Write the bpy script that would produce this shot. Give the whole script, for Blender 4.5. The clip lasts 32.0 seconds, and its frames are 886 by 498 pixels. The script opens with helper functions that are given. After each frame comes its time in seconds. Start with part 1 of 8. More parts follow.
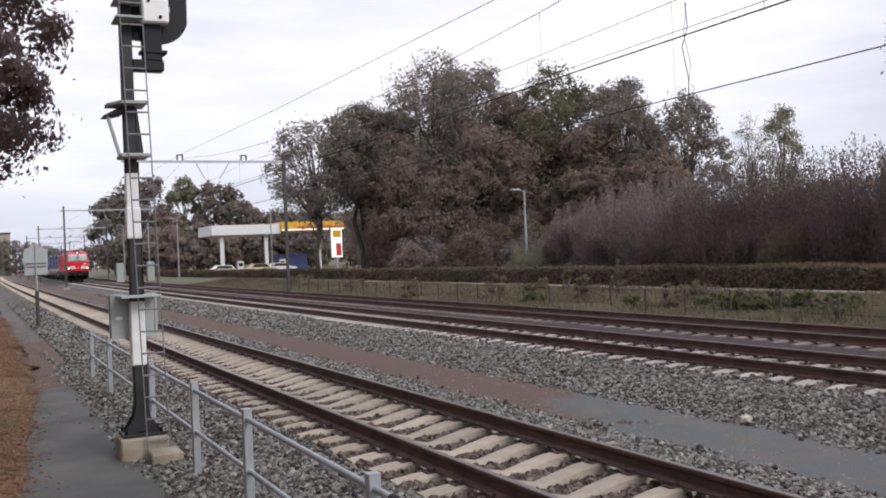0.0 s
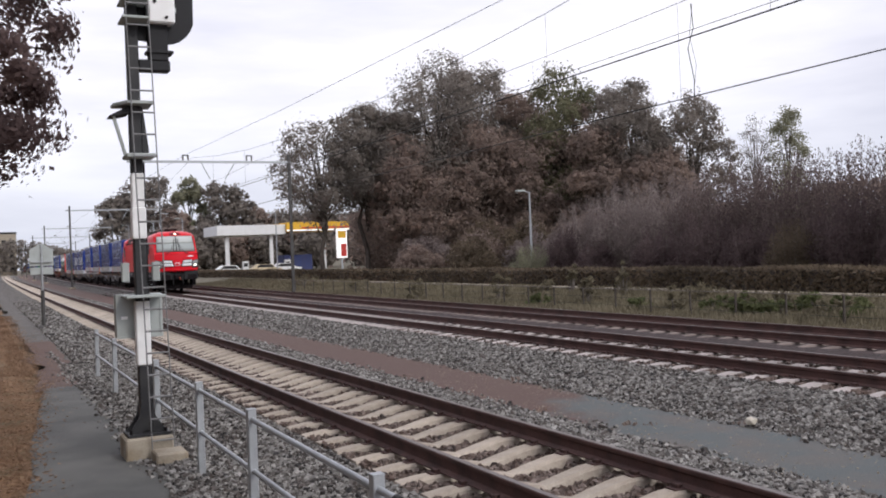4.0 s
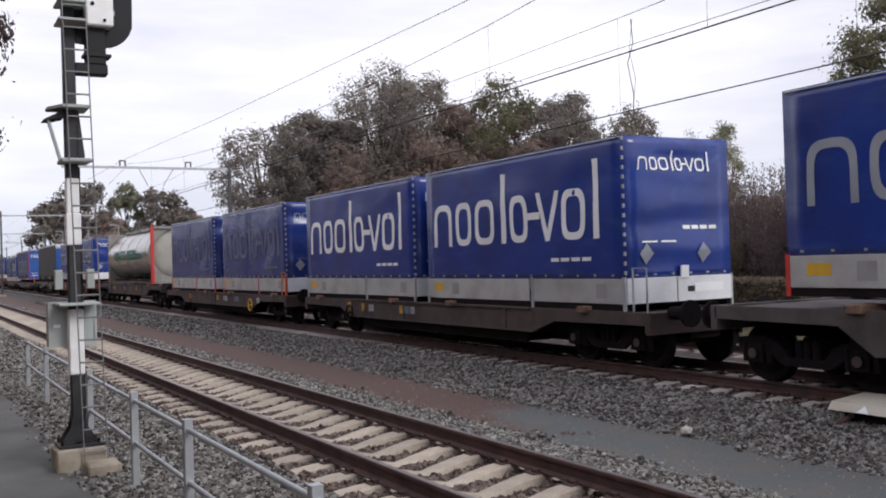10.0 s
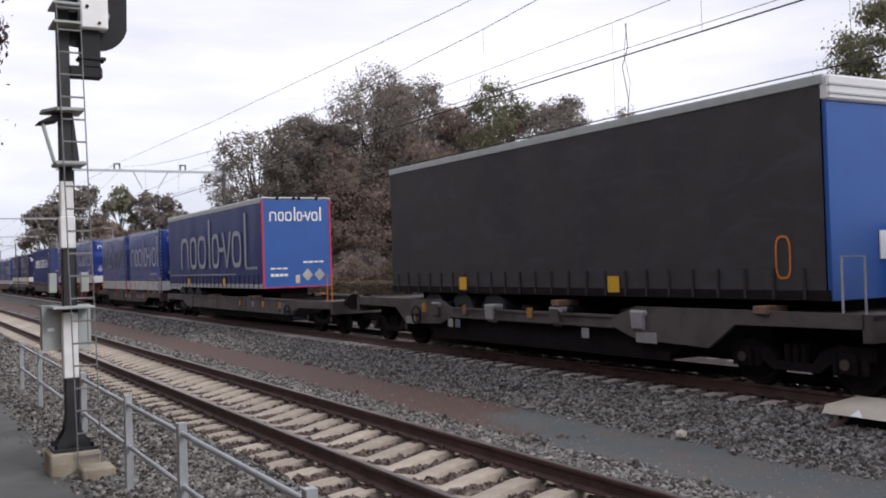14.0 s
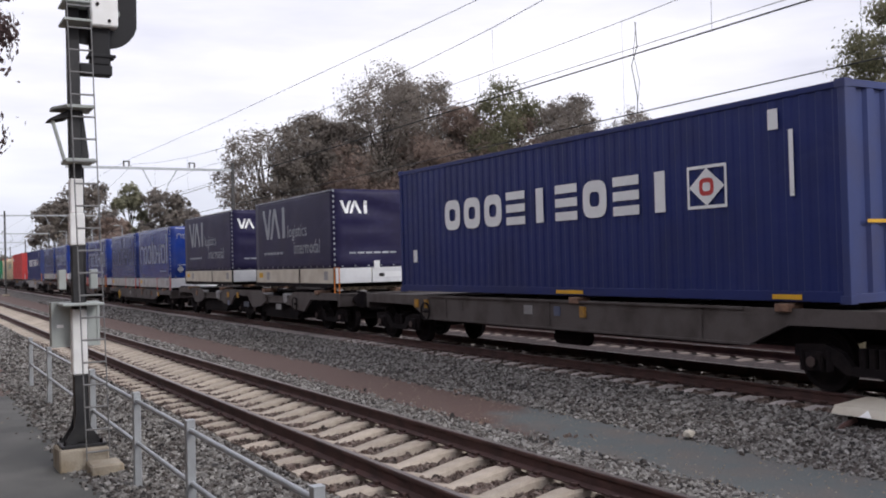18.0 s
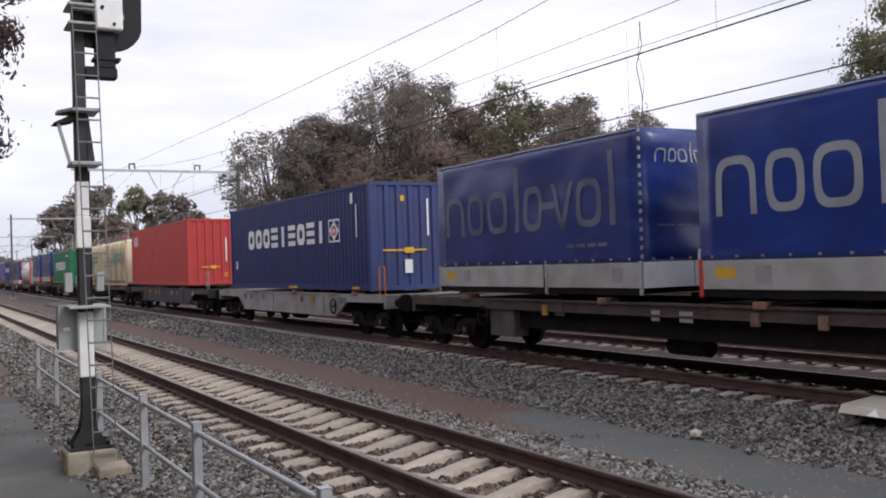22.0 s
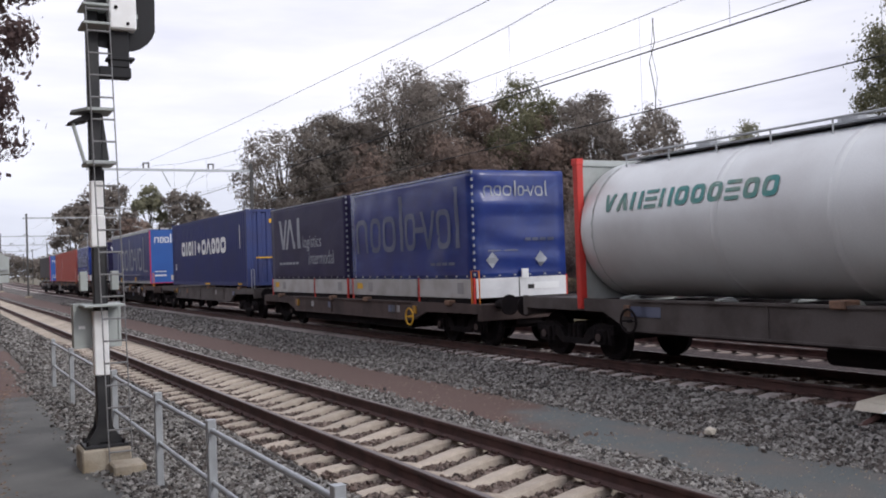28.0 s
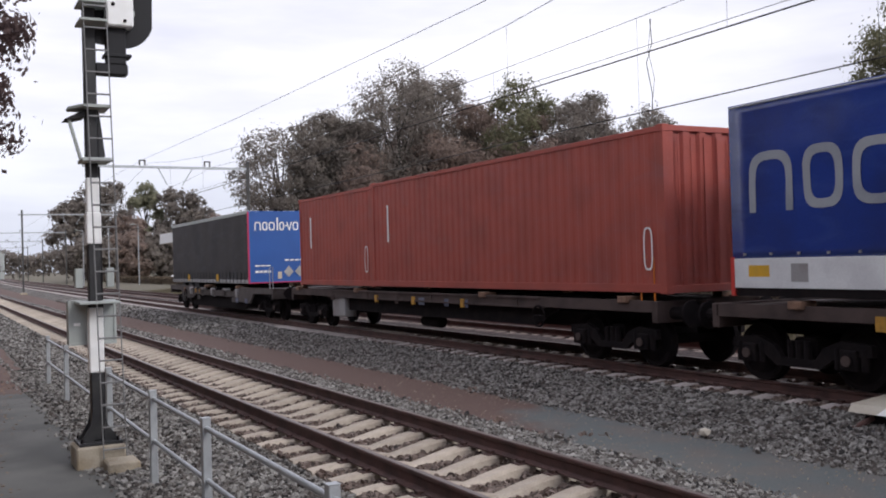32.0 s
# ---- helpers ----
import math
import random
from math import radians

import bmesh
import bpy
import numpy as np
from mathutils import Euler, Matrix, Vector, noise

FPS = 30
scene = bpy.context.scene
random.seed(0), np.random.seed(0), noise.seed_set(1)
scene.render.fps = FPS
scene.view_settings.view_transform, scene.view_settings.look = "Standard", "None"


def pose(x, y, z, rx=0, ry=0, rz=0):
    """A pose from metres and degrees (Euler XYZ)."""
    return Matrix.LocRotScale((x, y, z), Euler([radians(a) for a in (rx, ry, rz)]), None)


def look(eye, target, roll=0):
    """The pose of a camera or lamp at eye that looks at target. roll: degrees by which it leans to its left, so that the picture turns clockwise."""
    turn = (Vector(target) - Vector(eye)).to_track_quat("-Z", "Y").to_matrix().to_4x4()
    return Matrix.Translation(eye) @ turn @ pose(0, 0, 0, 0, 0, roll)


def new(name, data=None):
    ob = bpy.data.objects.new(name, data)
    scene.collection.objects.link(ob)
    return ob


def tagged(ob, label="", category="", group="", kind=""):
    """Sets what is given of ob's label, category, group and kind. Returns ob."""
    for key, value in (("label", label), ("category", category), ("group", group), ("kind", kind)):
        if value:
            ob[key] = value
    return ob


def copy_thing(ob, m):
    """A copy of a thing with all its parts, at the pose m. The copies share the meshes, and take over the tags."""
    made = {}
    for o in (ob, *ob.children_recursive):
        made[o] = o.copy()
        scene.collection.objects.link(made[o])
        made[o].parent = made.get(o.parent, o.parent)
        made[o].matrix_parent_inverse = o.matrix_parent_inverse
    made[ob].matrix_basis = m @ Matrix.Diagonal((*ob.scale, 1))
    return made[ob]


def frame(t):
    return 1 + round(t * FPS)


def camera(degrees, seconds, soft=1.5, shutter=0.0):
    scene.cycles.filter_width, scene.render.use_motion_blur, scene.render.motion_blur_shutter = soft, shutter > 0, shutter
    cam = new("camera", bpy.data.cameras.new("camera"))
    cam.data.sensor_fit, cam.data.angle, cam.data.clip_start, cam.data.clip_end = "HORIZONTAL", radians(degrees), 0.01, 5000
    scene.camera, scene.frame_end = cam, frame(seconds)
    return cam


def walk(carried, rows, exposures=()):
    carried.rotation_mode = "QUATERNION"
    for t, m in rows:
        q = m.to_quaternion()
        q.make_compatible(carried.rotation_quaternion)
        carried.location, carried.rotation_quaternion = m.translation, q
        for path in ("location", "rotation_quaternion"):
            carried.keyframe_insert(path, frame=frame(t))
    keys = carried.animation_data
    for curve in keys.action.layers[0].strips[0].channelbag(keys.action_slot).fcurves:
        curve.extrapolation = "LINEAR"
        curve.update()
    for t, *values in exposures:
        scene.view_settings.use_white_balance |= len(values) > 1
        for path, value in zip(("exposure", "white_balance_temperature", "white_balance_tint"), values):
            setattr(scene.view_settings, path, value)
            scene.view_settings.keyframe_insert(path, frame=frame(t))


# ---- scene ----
# ---- camera: hand-held on the footpath, turning a little ----
EYE = (-4.844, 0.0, 1.989)
cam = camera(49.7, 32.0, soft=1.9)
TURNS = [  # seconds, yaw, pitch, roll
    (0, -26.33, 0.16, 2.47),
    (0.5, -26.21, 0.13, 2.56),
    (1, -26.10, 0.06, 2.68),
    (1.5, -25.92, 0.01, 2.73),
    (2, -26.09, 0.02, 2.49),
    (2.5, -25.95, 0.25, 2.40),
    (3, -25.93, 0.18, 2.41),
    (3.5, -25.98, 0.21, 2.33),
    (5.5, -26.66, 0.27, 1.84),
    (6, -27.69, 0.26, 1.42),
    (6.5, -27.87, 0.36, 1.43),
    (7, -27.72, 0.30, 1.53),
    (7.5, -27.65, 0.31, 1.65),
    (8, -27.71, 0.38, 1.71),
    (8.5, -28.72, 0.29, 1.57),
    (9, -29.75, 0.52, 1.58),
    (9.5, -29.83, 0.59, 1.81),
    (10, -29.55, 0.68, 1.81),
    (10.5, -29.52, 0.62, 1.87),
    (11, -29.55, 0.83, 1.85),
    (11.5, -29.65, 0.96, 1.94),
    (12, -29.93, 0.91, 1.79),
    (12.5, -30.16, 0.81, 1.70),
    (13, -30.07, 0.82, 1.59),
    (13.5, -29.95, 0.90, 1.71),
    (15.5, -29.67, 0.81, 1.71),
    (16, -29.58, 0.78, 1.71),
    (16.5, -29.46, 0.84, 1.66),
    (17, -29.18, 0.79, 1.66),
    (17.5, -29.31, 0.73, 1.68),
    (18, -29.37, 0.80, 1.53),
    (18.5, -29.18, 0.87, 1.55),
    (19, -29.34, 0.81, 1.53),
    (19.5, -29.26, 0.79, 1.65),
    (20, -29.08, 0.75, 1.77),
    (20.5, -28.76, 0.73, 1.78),
    (21, -28.73, 0.65, 1.74),
    (21.5, -29.10, 0.70, 1.66),
    (22, -29.04, 0.86, 1.84),
    (22.5, -28.75, 0.70, 1.84),
    (23, -28.68, 0.63, 1.83),
    (23.5, -28.54, 0.70, 1.85),
    (24, -28.49, 0.89, 1.94),
    (24.5, -28.39, 0.88, 1.92),
    (25, -28.23, 0.70, 1.73),
    (25.5, -28.16, 0.75, 1.81),
    (27.5, -28.41, 0.66, 1.79),
    (28, -28.26, 0.76, 1.99),
    (28.5, -28.10, 0.65, 1.80),
    (29, -28.33, 0.57, 1.74),
    (29.5, -28.32, 0.72, 1.74),
    (30, -28.54, 0.72, 1.73),
    (30.5, -28.52, 0.87, 1.73),
    (31, -28.45, 0.79, 1.65),
    (31.5, -28.39, 0.71, 1.63),
    (32, -28.50, 0.71, 1.62),
]
walk(cam, [(t, pose(*EYE, 90 + p, r, y)) for t, y, p, r in TURNS],
     [(0, 0, 6440, 10), (6, 0, 6400, 10), (13, 0, 6380, 10), (22, 0, 6420, 10), (28, 0, 6330, 10), (32, 0, 6330, 10)])
# ---- overcast sky and a weak, wide sun ----
world = bpy.data.worlds.new("world")
scene.world = world
world.use_nodes = True
_nt = world.node_tree
_nt.nodes.clear()
_out = _nt.nodes.new("ShaderNodeOutputWorld")
_bg = _nt.nodes.new("ShaderNodeBackground")
_sky = _nt.nodes.new("ShaderNodeTexSky")
_sky.sky_type, _sky.sun_disc = "NISHITA", False
_sky.sun_elevation, _sky.sun_rotation = radians(34), radians(158)
_tc = _nt.nodes.new("ShaderNodeTexCoord")
_map = _nt.nodes.new("ShaderNodeMapping")
_map.inputs["Scale"].default_value = (1.0, 1.0, 5.0)
_noise = _nt.nodes.new("ShaderNodeTexNoise")
_noise.inputs["Scale"].default_value = 1.6
_noise.inputs["Detail"].default_value = 6
_noise.inputs["Roughness"].default_value = 0.55
_ramp = _nt.nodes.new("ShaderNodeValToRGB")
_ramp.color_ramp.elements[0].position, _ramp.color_ramp.elements[0].color = 0.36, (8.0, 7.95, 9.15, 1)
_ramp.color_ramp.elements[1].position, _ramp.color_ramp.elements[1].color = 0.66, (12.1, 11.8, 12.5, 1)
_mix = _nt.nodes.new("ShaderNodeMix")
_mix.data_type = "RGBA"
_mix.inputs["Factor"].default_value = 0.93
_nt.links.new(_tc.outputs["Generated"], _map.inputs["Vector"])
_nt.links.new(_map.outputs["Vector"], _noise.inputs["Vector"])
_nt.links.new(_noise.outputs["Fac"], _ramp.inputs["Fac"])
_nt.links.new(_sky.outputs["Color"], _mix.inputs["A"])
_sep = _nt.nodes.new("ShaderNodeSeparateXYZ")
_low = _nt.nodes.new("ShaderNodeValToRGB")
_low.color_ramp.elements[0].position, _low.color_ramp.elements[0].color = 0.0, (0.66, 0.7, 0.76, 1)
_low.color_ramp.elements[1].position, _low.color_ramp.elements[1].color = 0.17, (1, 1, 1, 1)
_dim = _nt.nodes.new("ShaderNodeMix")
_dim.data_type, _dim.blend_type = "RGBA", "MULTIPLY"
_dim.inputs["Factor"].default_value = 1.0
_nt.links.new(_tc.outputs["Generated"], _sep.inputs["Vector"])
_nt.links.new(_sep.outputs["Z"], _low.inputs["Fac"])
_nt.links.new(_ramp.outputs["Color"], _dim.inputs["A"])
_nt.links.new(_low.outputs["Color"], _dim.inputs["B"])
_nt.links.new(_dim.outputs["Result"], _mix.inputs["B"])
_nt.links.new(_mix.outputs["Result"], _bg.inputs["Color"])
_bg.inputs["Strength"].default_value = 0.1
_nt.links.new(_bg.outputs["Background"], _out.inputs["Surface"])
_sun = bpy.data.lights.new("sun", "SUN")
_sun.energy, _sun.angle, _sun.color = 1.45, radians(20), (1.0, 0.97, 0.93)
sun = new("sun", _sun)
sun.matrix_world = look((28, -68, 50), (0, 0, 0))
# ---- materials ----
def material(name, base, rough=0.6, metal=0.0, spots=None, scale=3.0, amount=0.35, grain=60.0, bump=0.15, fine=0.15,
             spec=0.5, stretch=None, per_object=0.0, emit=None, power=1.0, scuff=0.0, dust=(0.16, 0.17, 0.22)):
    """A surface with a broad stain layer (towards the colour spots) and a fine grain that also gives relief."""
    m = bpy.data.materials.new(name)
    m.use_nodes = True
    nt = m.node_tree
    b = nt.nodes["Principled BSDF"]
    b.inputs["Roughness"].default_value, b.inputs["Metallic"].default_value = rough, metal
    b.inputs["Specular IOR Level"].default_value = spec
    L = nt.links.new
    tc = nt.nodes.new("ShaderNodeTexCoord")
    vec = tc.outputs["Object"]
    if stretch:
        mp = nt.nodes.new("ShaderNodeMapping")
        mp.inputs["Scale"].default_value = stretch
        L(vec, mp.inputs["Vector"])
        vec = mp.outputs["Vector"]
    n1 = nt.nodes.new("ShaderNodeTexNoise")
    n1.inputs["Scale"].default_value, n1.inputs["Detail"].default_value = scale, 5
    n2 = nt.nodes.new("ShaderNodeTexNoise")
    n2.inputs["Scale"].default_value, n2.inputs["Detail"].default_value = grain, 3
    L(vec, n1.inputs["Vector"]), L(vec, n2.inputs["Vector"])
    r = nt.nodes.new("ShaderNodeValToRGB")
    r.color_ramp.elements[0].position, r.color_ramp.elements[1].position = 0.42, 0.68
    L(n1.outputs["Fac"], r.inputs["Fac"])
    f = nt.nodes.new("ShaderNodeMath")
    f.operation = "MULTIPLY"
    f.inputs[1].default_value = amount
    L(r.outputs["Color"], f.inputs[0])
    mx = nt.nodes.new("ShaderNodeMix")
    mx.data_type = "RGBA"
    mx.inputs["A"].default_value = (*base, 1)
    mx.inputs["B"].default_value = (*(spots or [c * 0.55 for c in base]), 1)
    L(f.outputs[0], mx.inputs["Factor"])
    shade = mx.outputs["Result"]
    if scuff:   # dusty streaks and rubbed patches, drawn out along the side
        sm = nt.nodes.new("ShaderNodeMapping")
        sm.inputs["Scale"].default_value = (1.0, 0.5, 1.6)
        sn = nt.nodes.new("ShaderNodeTexNoise")
        sn.inputs["Scale"].default_value, sn.inputs["Detail"].default_value, sn.inputs["Distortion"].default_value = 1.7, 8, 1.2
        sr = nt.nodes.new("ShaderNodeMapRange")
        sr.inputs["From Min"].default_value, sr.inputs["From Max"].default_value, sr.inputs["To Max"].default_value = 0.5, 0.78, scuff
        sx = nt.nodes.new("ShaderNodeMix")
        sx.data_type = "RGBA"
        L(tc.outputs["Object"], sm.inputs["Vector"]), L(sm.outputs["Vector"], sn.inputs["Vector"])
        L(sn.outputs["Fac"], sr.inputs["Value"]), L(sr.outputs["Result"], sx.inputs["Factor"])
        L(shade, sx.inputs["A"])
        sx.inputs["B"].default_value = (*dust, 1)
        shade = sx.outputs["Result"]
    h = nt.nodes.new("ShaderNodeHueSaturation")
    mr = nt.nodes.new("ShaderNodeMapRange")
    mr.inputs["To Min"].default_value, mr.inputs["To Max"].default_value = 1 - fine, 1 + fine
    L(n2.outputs["Fac"], mr.inputs["Value"])
    val = mr.outputs["Result"]
    if per_object:
        oi = nt.nodes.new("ShaderNodeObjectInfo")
        m2 = nt.nodes.new("ShaderNodeMapRange")
        m2.inputs["To Min"].default_value, m2.inputs["To Max"].default_value = 1 - per_object, 1 + per_object
        L(oi.outputs["Random"], m2.inputs["Value"])
        mm = nt.nodes.new("ShaderNodeMath")
        mm.operation = "MULTIPLY"
        L(val, mm.inputs[0]), L(m2.outputs["Result"], mm.inputs[1])
        val = mm.outputs[0]
    L(val, h.inputs["Value"])
    L(shade, h.inputs["Color"])
    L(h.outputs["Color"], b.inputs["Base Color"])
    if bump:
        bp = nt.nodes.new("ShaderNodeBump")
        bp.inputs["Strength"].default_value, bp.inputs["Distance"].default_value = bump, 0.02
        L(n2.outputs["Fac"], bp.inputs["Height"])
        L(bp.outputs["Normal"], b.inputs["Normal"])
    if emit:
        b.inputs["Emission Color"].default_value, b.inputs["Emission Strength"].default_value = (*emit, 1), power
    return m


def stone_material(name, dark, light, brown):
    """Loose stones: each one takes its own grey, some rusty brown."""
    m = bpy.data.materials.new(name)
    m.use_nodes = True
    nt = m.node_tree
    b = nt.nodes["Principled BSDF"]
    b.inputs["Roughness"].default_value = 0.85
    g = nt.nodes.new("ShaderNodeNewGeometry")
    r = nt.nodes.new("ShaderNodeValToRGB")
    r.color_ramp.elements[0].color, r.color_ramp.elements[1].color = (*dark, 1), (*light, 1)
    e = r.color_ramp.elements.new(0.3)
    e.color = (*brown, 1)
    e = r.color_ramp.elements.new(0.6)
    e.color = (*[(a + c) / 2 for a, c in zip(dark, light)], 1)
    nt.links.new(g.outputs["Random Per Island"], r.inputs["Fac"])
    nt.links.new(r.outputs["Color"], b.inputs["Base Color"])
    return m


def gravel_material(name, dark, light, cell, patch=None):
    """A bed of stones seen from farther off: cells with dark joints and relief."""
    m = bpy.data.materials.new(name)
    m.use_nodes = True
    nt = m.node_tree
    L = nt.links.new
    b = nt.nodes["Principled BSDF"]
    b.inputs["Roughness"].default_value = 0.9
    tc = nt.nodes.new("ShaderNodeTexCoord")
    v = nt.nodes.new("ShaderNodeTexVoronoi")
    v.inputs["Scale"].default_value = 1 / cell
    L(tc.outputs["Object"], v.inputs["Vector"])
    r = nt.nodes.new("ShaderNodeValToRGB")
    r.color_ramp.elements[0].color, r.color_ramp.elements[1].color = (*light, 1), (*dark, 1)
    r.color_ramp.elements[0].position, r.color_ramp.elements[1].position = 0.1, 0.75
    L(v.outputs["Distance"], r.inputs["Fac"])
    h = nt.nodes.new("ShaderNodeHueSaturation")
    s = nt.nodes.new("ShaderNodeSeparateColor")
    L(v.outputs["Color"], s.inputs["Color"])
    mr = nt.nodes.new("ShaderNodeMapRange")
    mr.inputs["To Min"].default_value, mr.inputs["To Max"].default_value = 0.5, 1.5
    L(s.outputs["Red"], mr.inputs["Value"])
    L(mr.outputs["Result"], h.inputs["Value"])
    n = nt.nodes.new("ShaderNodeTexNoise")
    n.inputs["Scale"].default_value, n.inputs["Detail"].default_value = 0.9, 5
    L(tc.outputs["Object"], n.inputs["Vector"])
    rr = nt.nodes.new("ShaderNodeValToRGB")
    rr.color_ramp.elements[0].position, rr.color_ramp.elements[1].position = 0.45, 0.7
    L(n.outputs["Fac"], rr.inputs["Fac"])
    mx = nt.nodes.new("ShaderNodeMix")
    mx.data_type = "RGBA"
    f = nt.nodes.new("ShaderNodeMath")
    f.operation = "MULTIPLY"
    f.inputs[1].default_value = 0.6
    L(rr.outputs["Color"], f.inputs[0])
    L(f.outputs[0], mx.inputs["Factor"])
    L(r.outputs["Color"], mx.inputs["A"])
    mx.inputs["B"].default_value = (*(patch or dark), 1)
    L(mx.outputs["Result"], h.inputs["Color"])
    L(h.outputs["Color"], b.inputs["Base Color"])
    bp = nt.nodes.new("ShaderNodeBump")
    bp.inputs["Strength"].default_value, bp.inputs["Distance"].default_value = 0.8, 0.03
    bp.invert = True
    L(v.outputs["Distance"], bp.inputs["Height"])
    L(bp.outputs["Normal"], b.inputs["Normal"])
    return m


def leaf_material(name, a, b_, c):
    """Leaves that vary clump by clump and tree by tree, and let a little light through."""
    m = bpy.data.materials.new(name)
    m.use_nodes = True
    nt = m.node_tree
    L = nt.links.new
    b = nt.nodes["Principled BSDF"]
    b.inputs["Roughness"].default_value = 0.85
    b.inputs["Specular IOR Level"].default_value = 0.08
    g = nt.nodes.new("ShaderNodeNewGeometry")
    tc = nt.nodes.new("ShaderNodeTexCoord")
    n = nt.nodes.new("ShaderNodeTexNoise")
    n.inputs["Scale"].default_value = 0.45
    L(tc.outputs["Object"], n.inputs["Vector"])
    ad = nt.nodes.new("ShaderNodeMath")
    ad.operation = "MULTIPLY_ADD"
    ad.inputs[1].default_value = 0.45
    L(g.outputs["Random Per Island"], ad.inputs[0])
    sb = nt.nodes.new("ShaderNodeMapRange")
    sb.inputs["From Min"].default_value, sb.inputs["From Max"].default_value = 0.3, 0.7
    sb.inputs["To Min"].default_value, sb.inputs["To Max"].default_value = 0.0, 0.55
    L(n.outputs["Fac"], sb.inputs["Value"])
    L(sb.outputs["Result"], ad.inputs[2])
    r = nt.nodes.new("ShaderNodeValToRGB")
    r.color_ramp.elements[0].color, r.color_ramp.elements[1].color = (*a, 1), (*c, 1)
    e = r.color_ramp.elements.new(0.5)
    e.color = (*b_, 1)
    L(ad.outputs[0], r.inputs["Fac"])
    L(r.outputs["Color"], b.inputs["Base Color"])
    t = nt.nodes.new("ShaderNodeBsdfTranslucent")
    L(r.outputs["Color"], t.inputs["Color"])
    ms = nt.nodes.new("ShaderNodeMixShader")
    ms.inputs["Fac"].default_value = 0.5
    L(b.outputs["BSDF"], ms.inputs[1]), L(t.outputs["BSDF"], ms.inputs[2])
    L(ms.outputs["Shader"], nt.nodes["Material Output"].inputs["Surface"])
    return m


M_CONCRETE = material("sleeper_concrete", (0.5, 0.435, 0.365), 0.9, 0, (0.24, 0.185, 0.145), 2.2, 0.6, 45, 0.3, 0.25, per_object=0.14)
M_CONCRETE_PALE = material("pale_sleeper_concrete", (0.52, 0.47, 0.45), 0.9, 0, (0.3, 0.25, 0.235), 2.2, 0.6, 45, 0.3, 0.25, per_object=0.14)
M_CONCRETE_GRIMY = material("grimy_sleeper_concrete", (0.29, 0.235, 0.21), 0.9, 0, (0.14, 0.105, 0.092), 2.2, 0.7, 45, 0.3, 0.25, per_object=0.18)
M_RAIL_SIDE = material("rusty_rail_steel", (0.1, 0.049, 0.042), 0.8, 0.0, (0.04, 0.022, 0.021), 3, 0.7, 40, 0.25, 0.3)
M_RAIL_TOP = material("rail_running_surface", (0.22, 0.19, 0.18), 0.42, 0.75, (0.12, 0.08, 0.06), 2, 0.5, 30, 0.05, 0.1, stretch=(1, 0.15, 1))
M_BALLAST = gravel_material("ballast", (0.051, 0.0467, 0.0425), (0.2295, 0.2125, 0.1955), 0.05, (0.1275, 0.1062, 0.0892))
M_BALLAST_BROWN = gravel_material("stained_ballast", (0.025, 0.017, 0.017), (0.088, 0.061, 0.058), 0.05, (0.05, 0.031, 0.03))
M_STONE = stone_material("ballast_stone", (0.02, 0.019, 0.02), (0.34, 0.325, 0.305), (0.085, 0.07, 0.062))
M_STONE_BROWN = stone_material("brown_ballast_stone", (0.034, 0.026, 0.024), (0.24, 0.185, 0.16), (0.1, 0.064, 0.05))
M_ASPHALT = material("worn_asphalt", (0.088, 0.088, 0.083), 0.85, 0, (0.155, 0.152, 0.142), 0.9, 0.85, 120, 0.35, 0.3)
M_GRIT = material("grey_path_gravel", (0.15, 0.14, 0.13), 0.95, 0, (0.09, 0.078, 0.07), 1.4, 0.8, 60, 0.6, 0.45)
M_BROWN = material("brown_fine_gravel", (0.125, 0.078, 0.065), 0.95, 0, (0.15, 0.11, 0.095), 1.2, 0.7, 90, 0.5, 0.35)
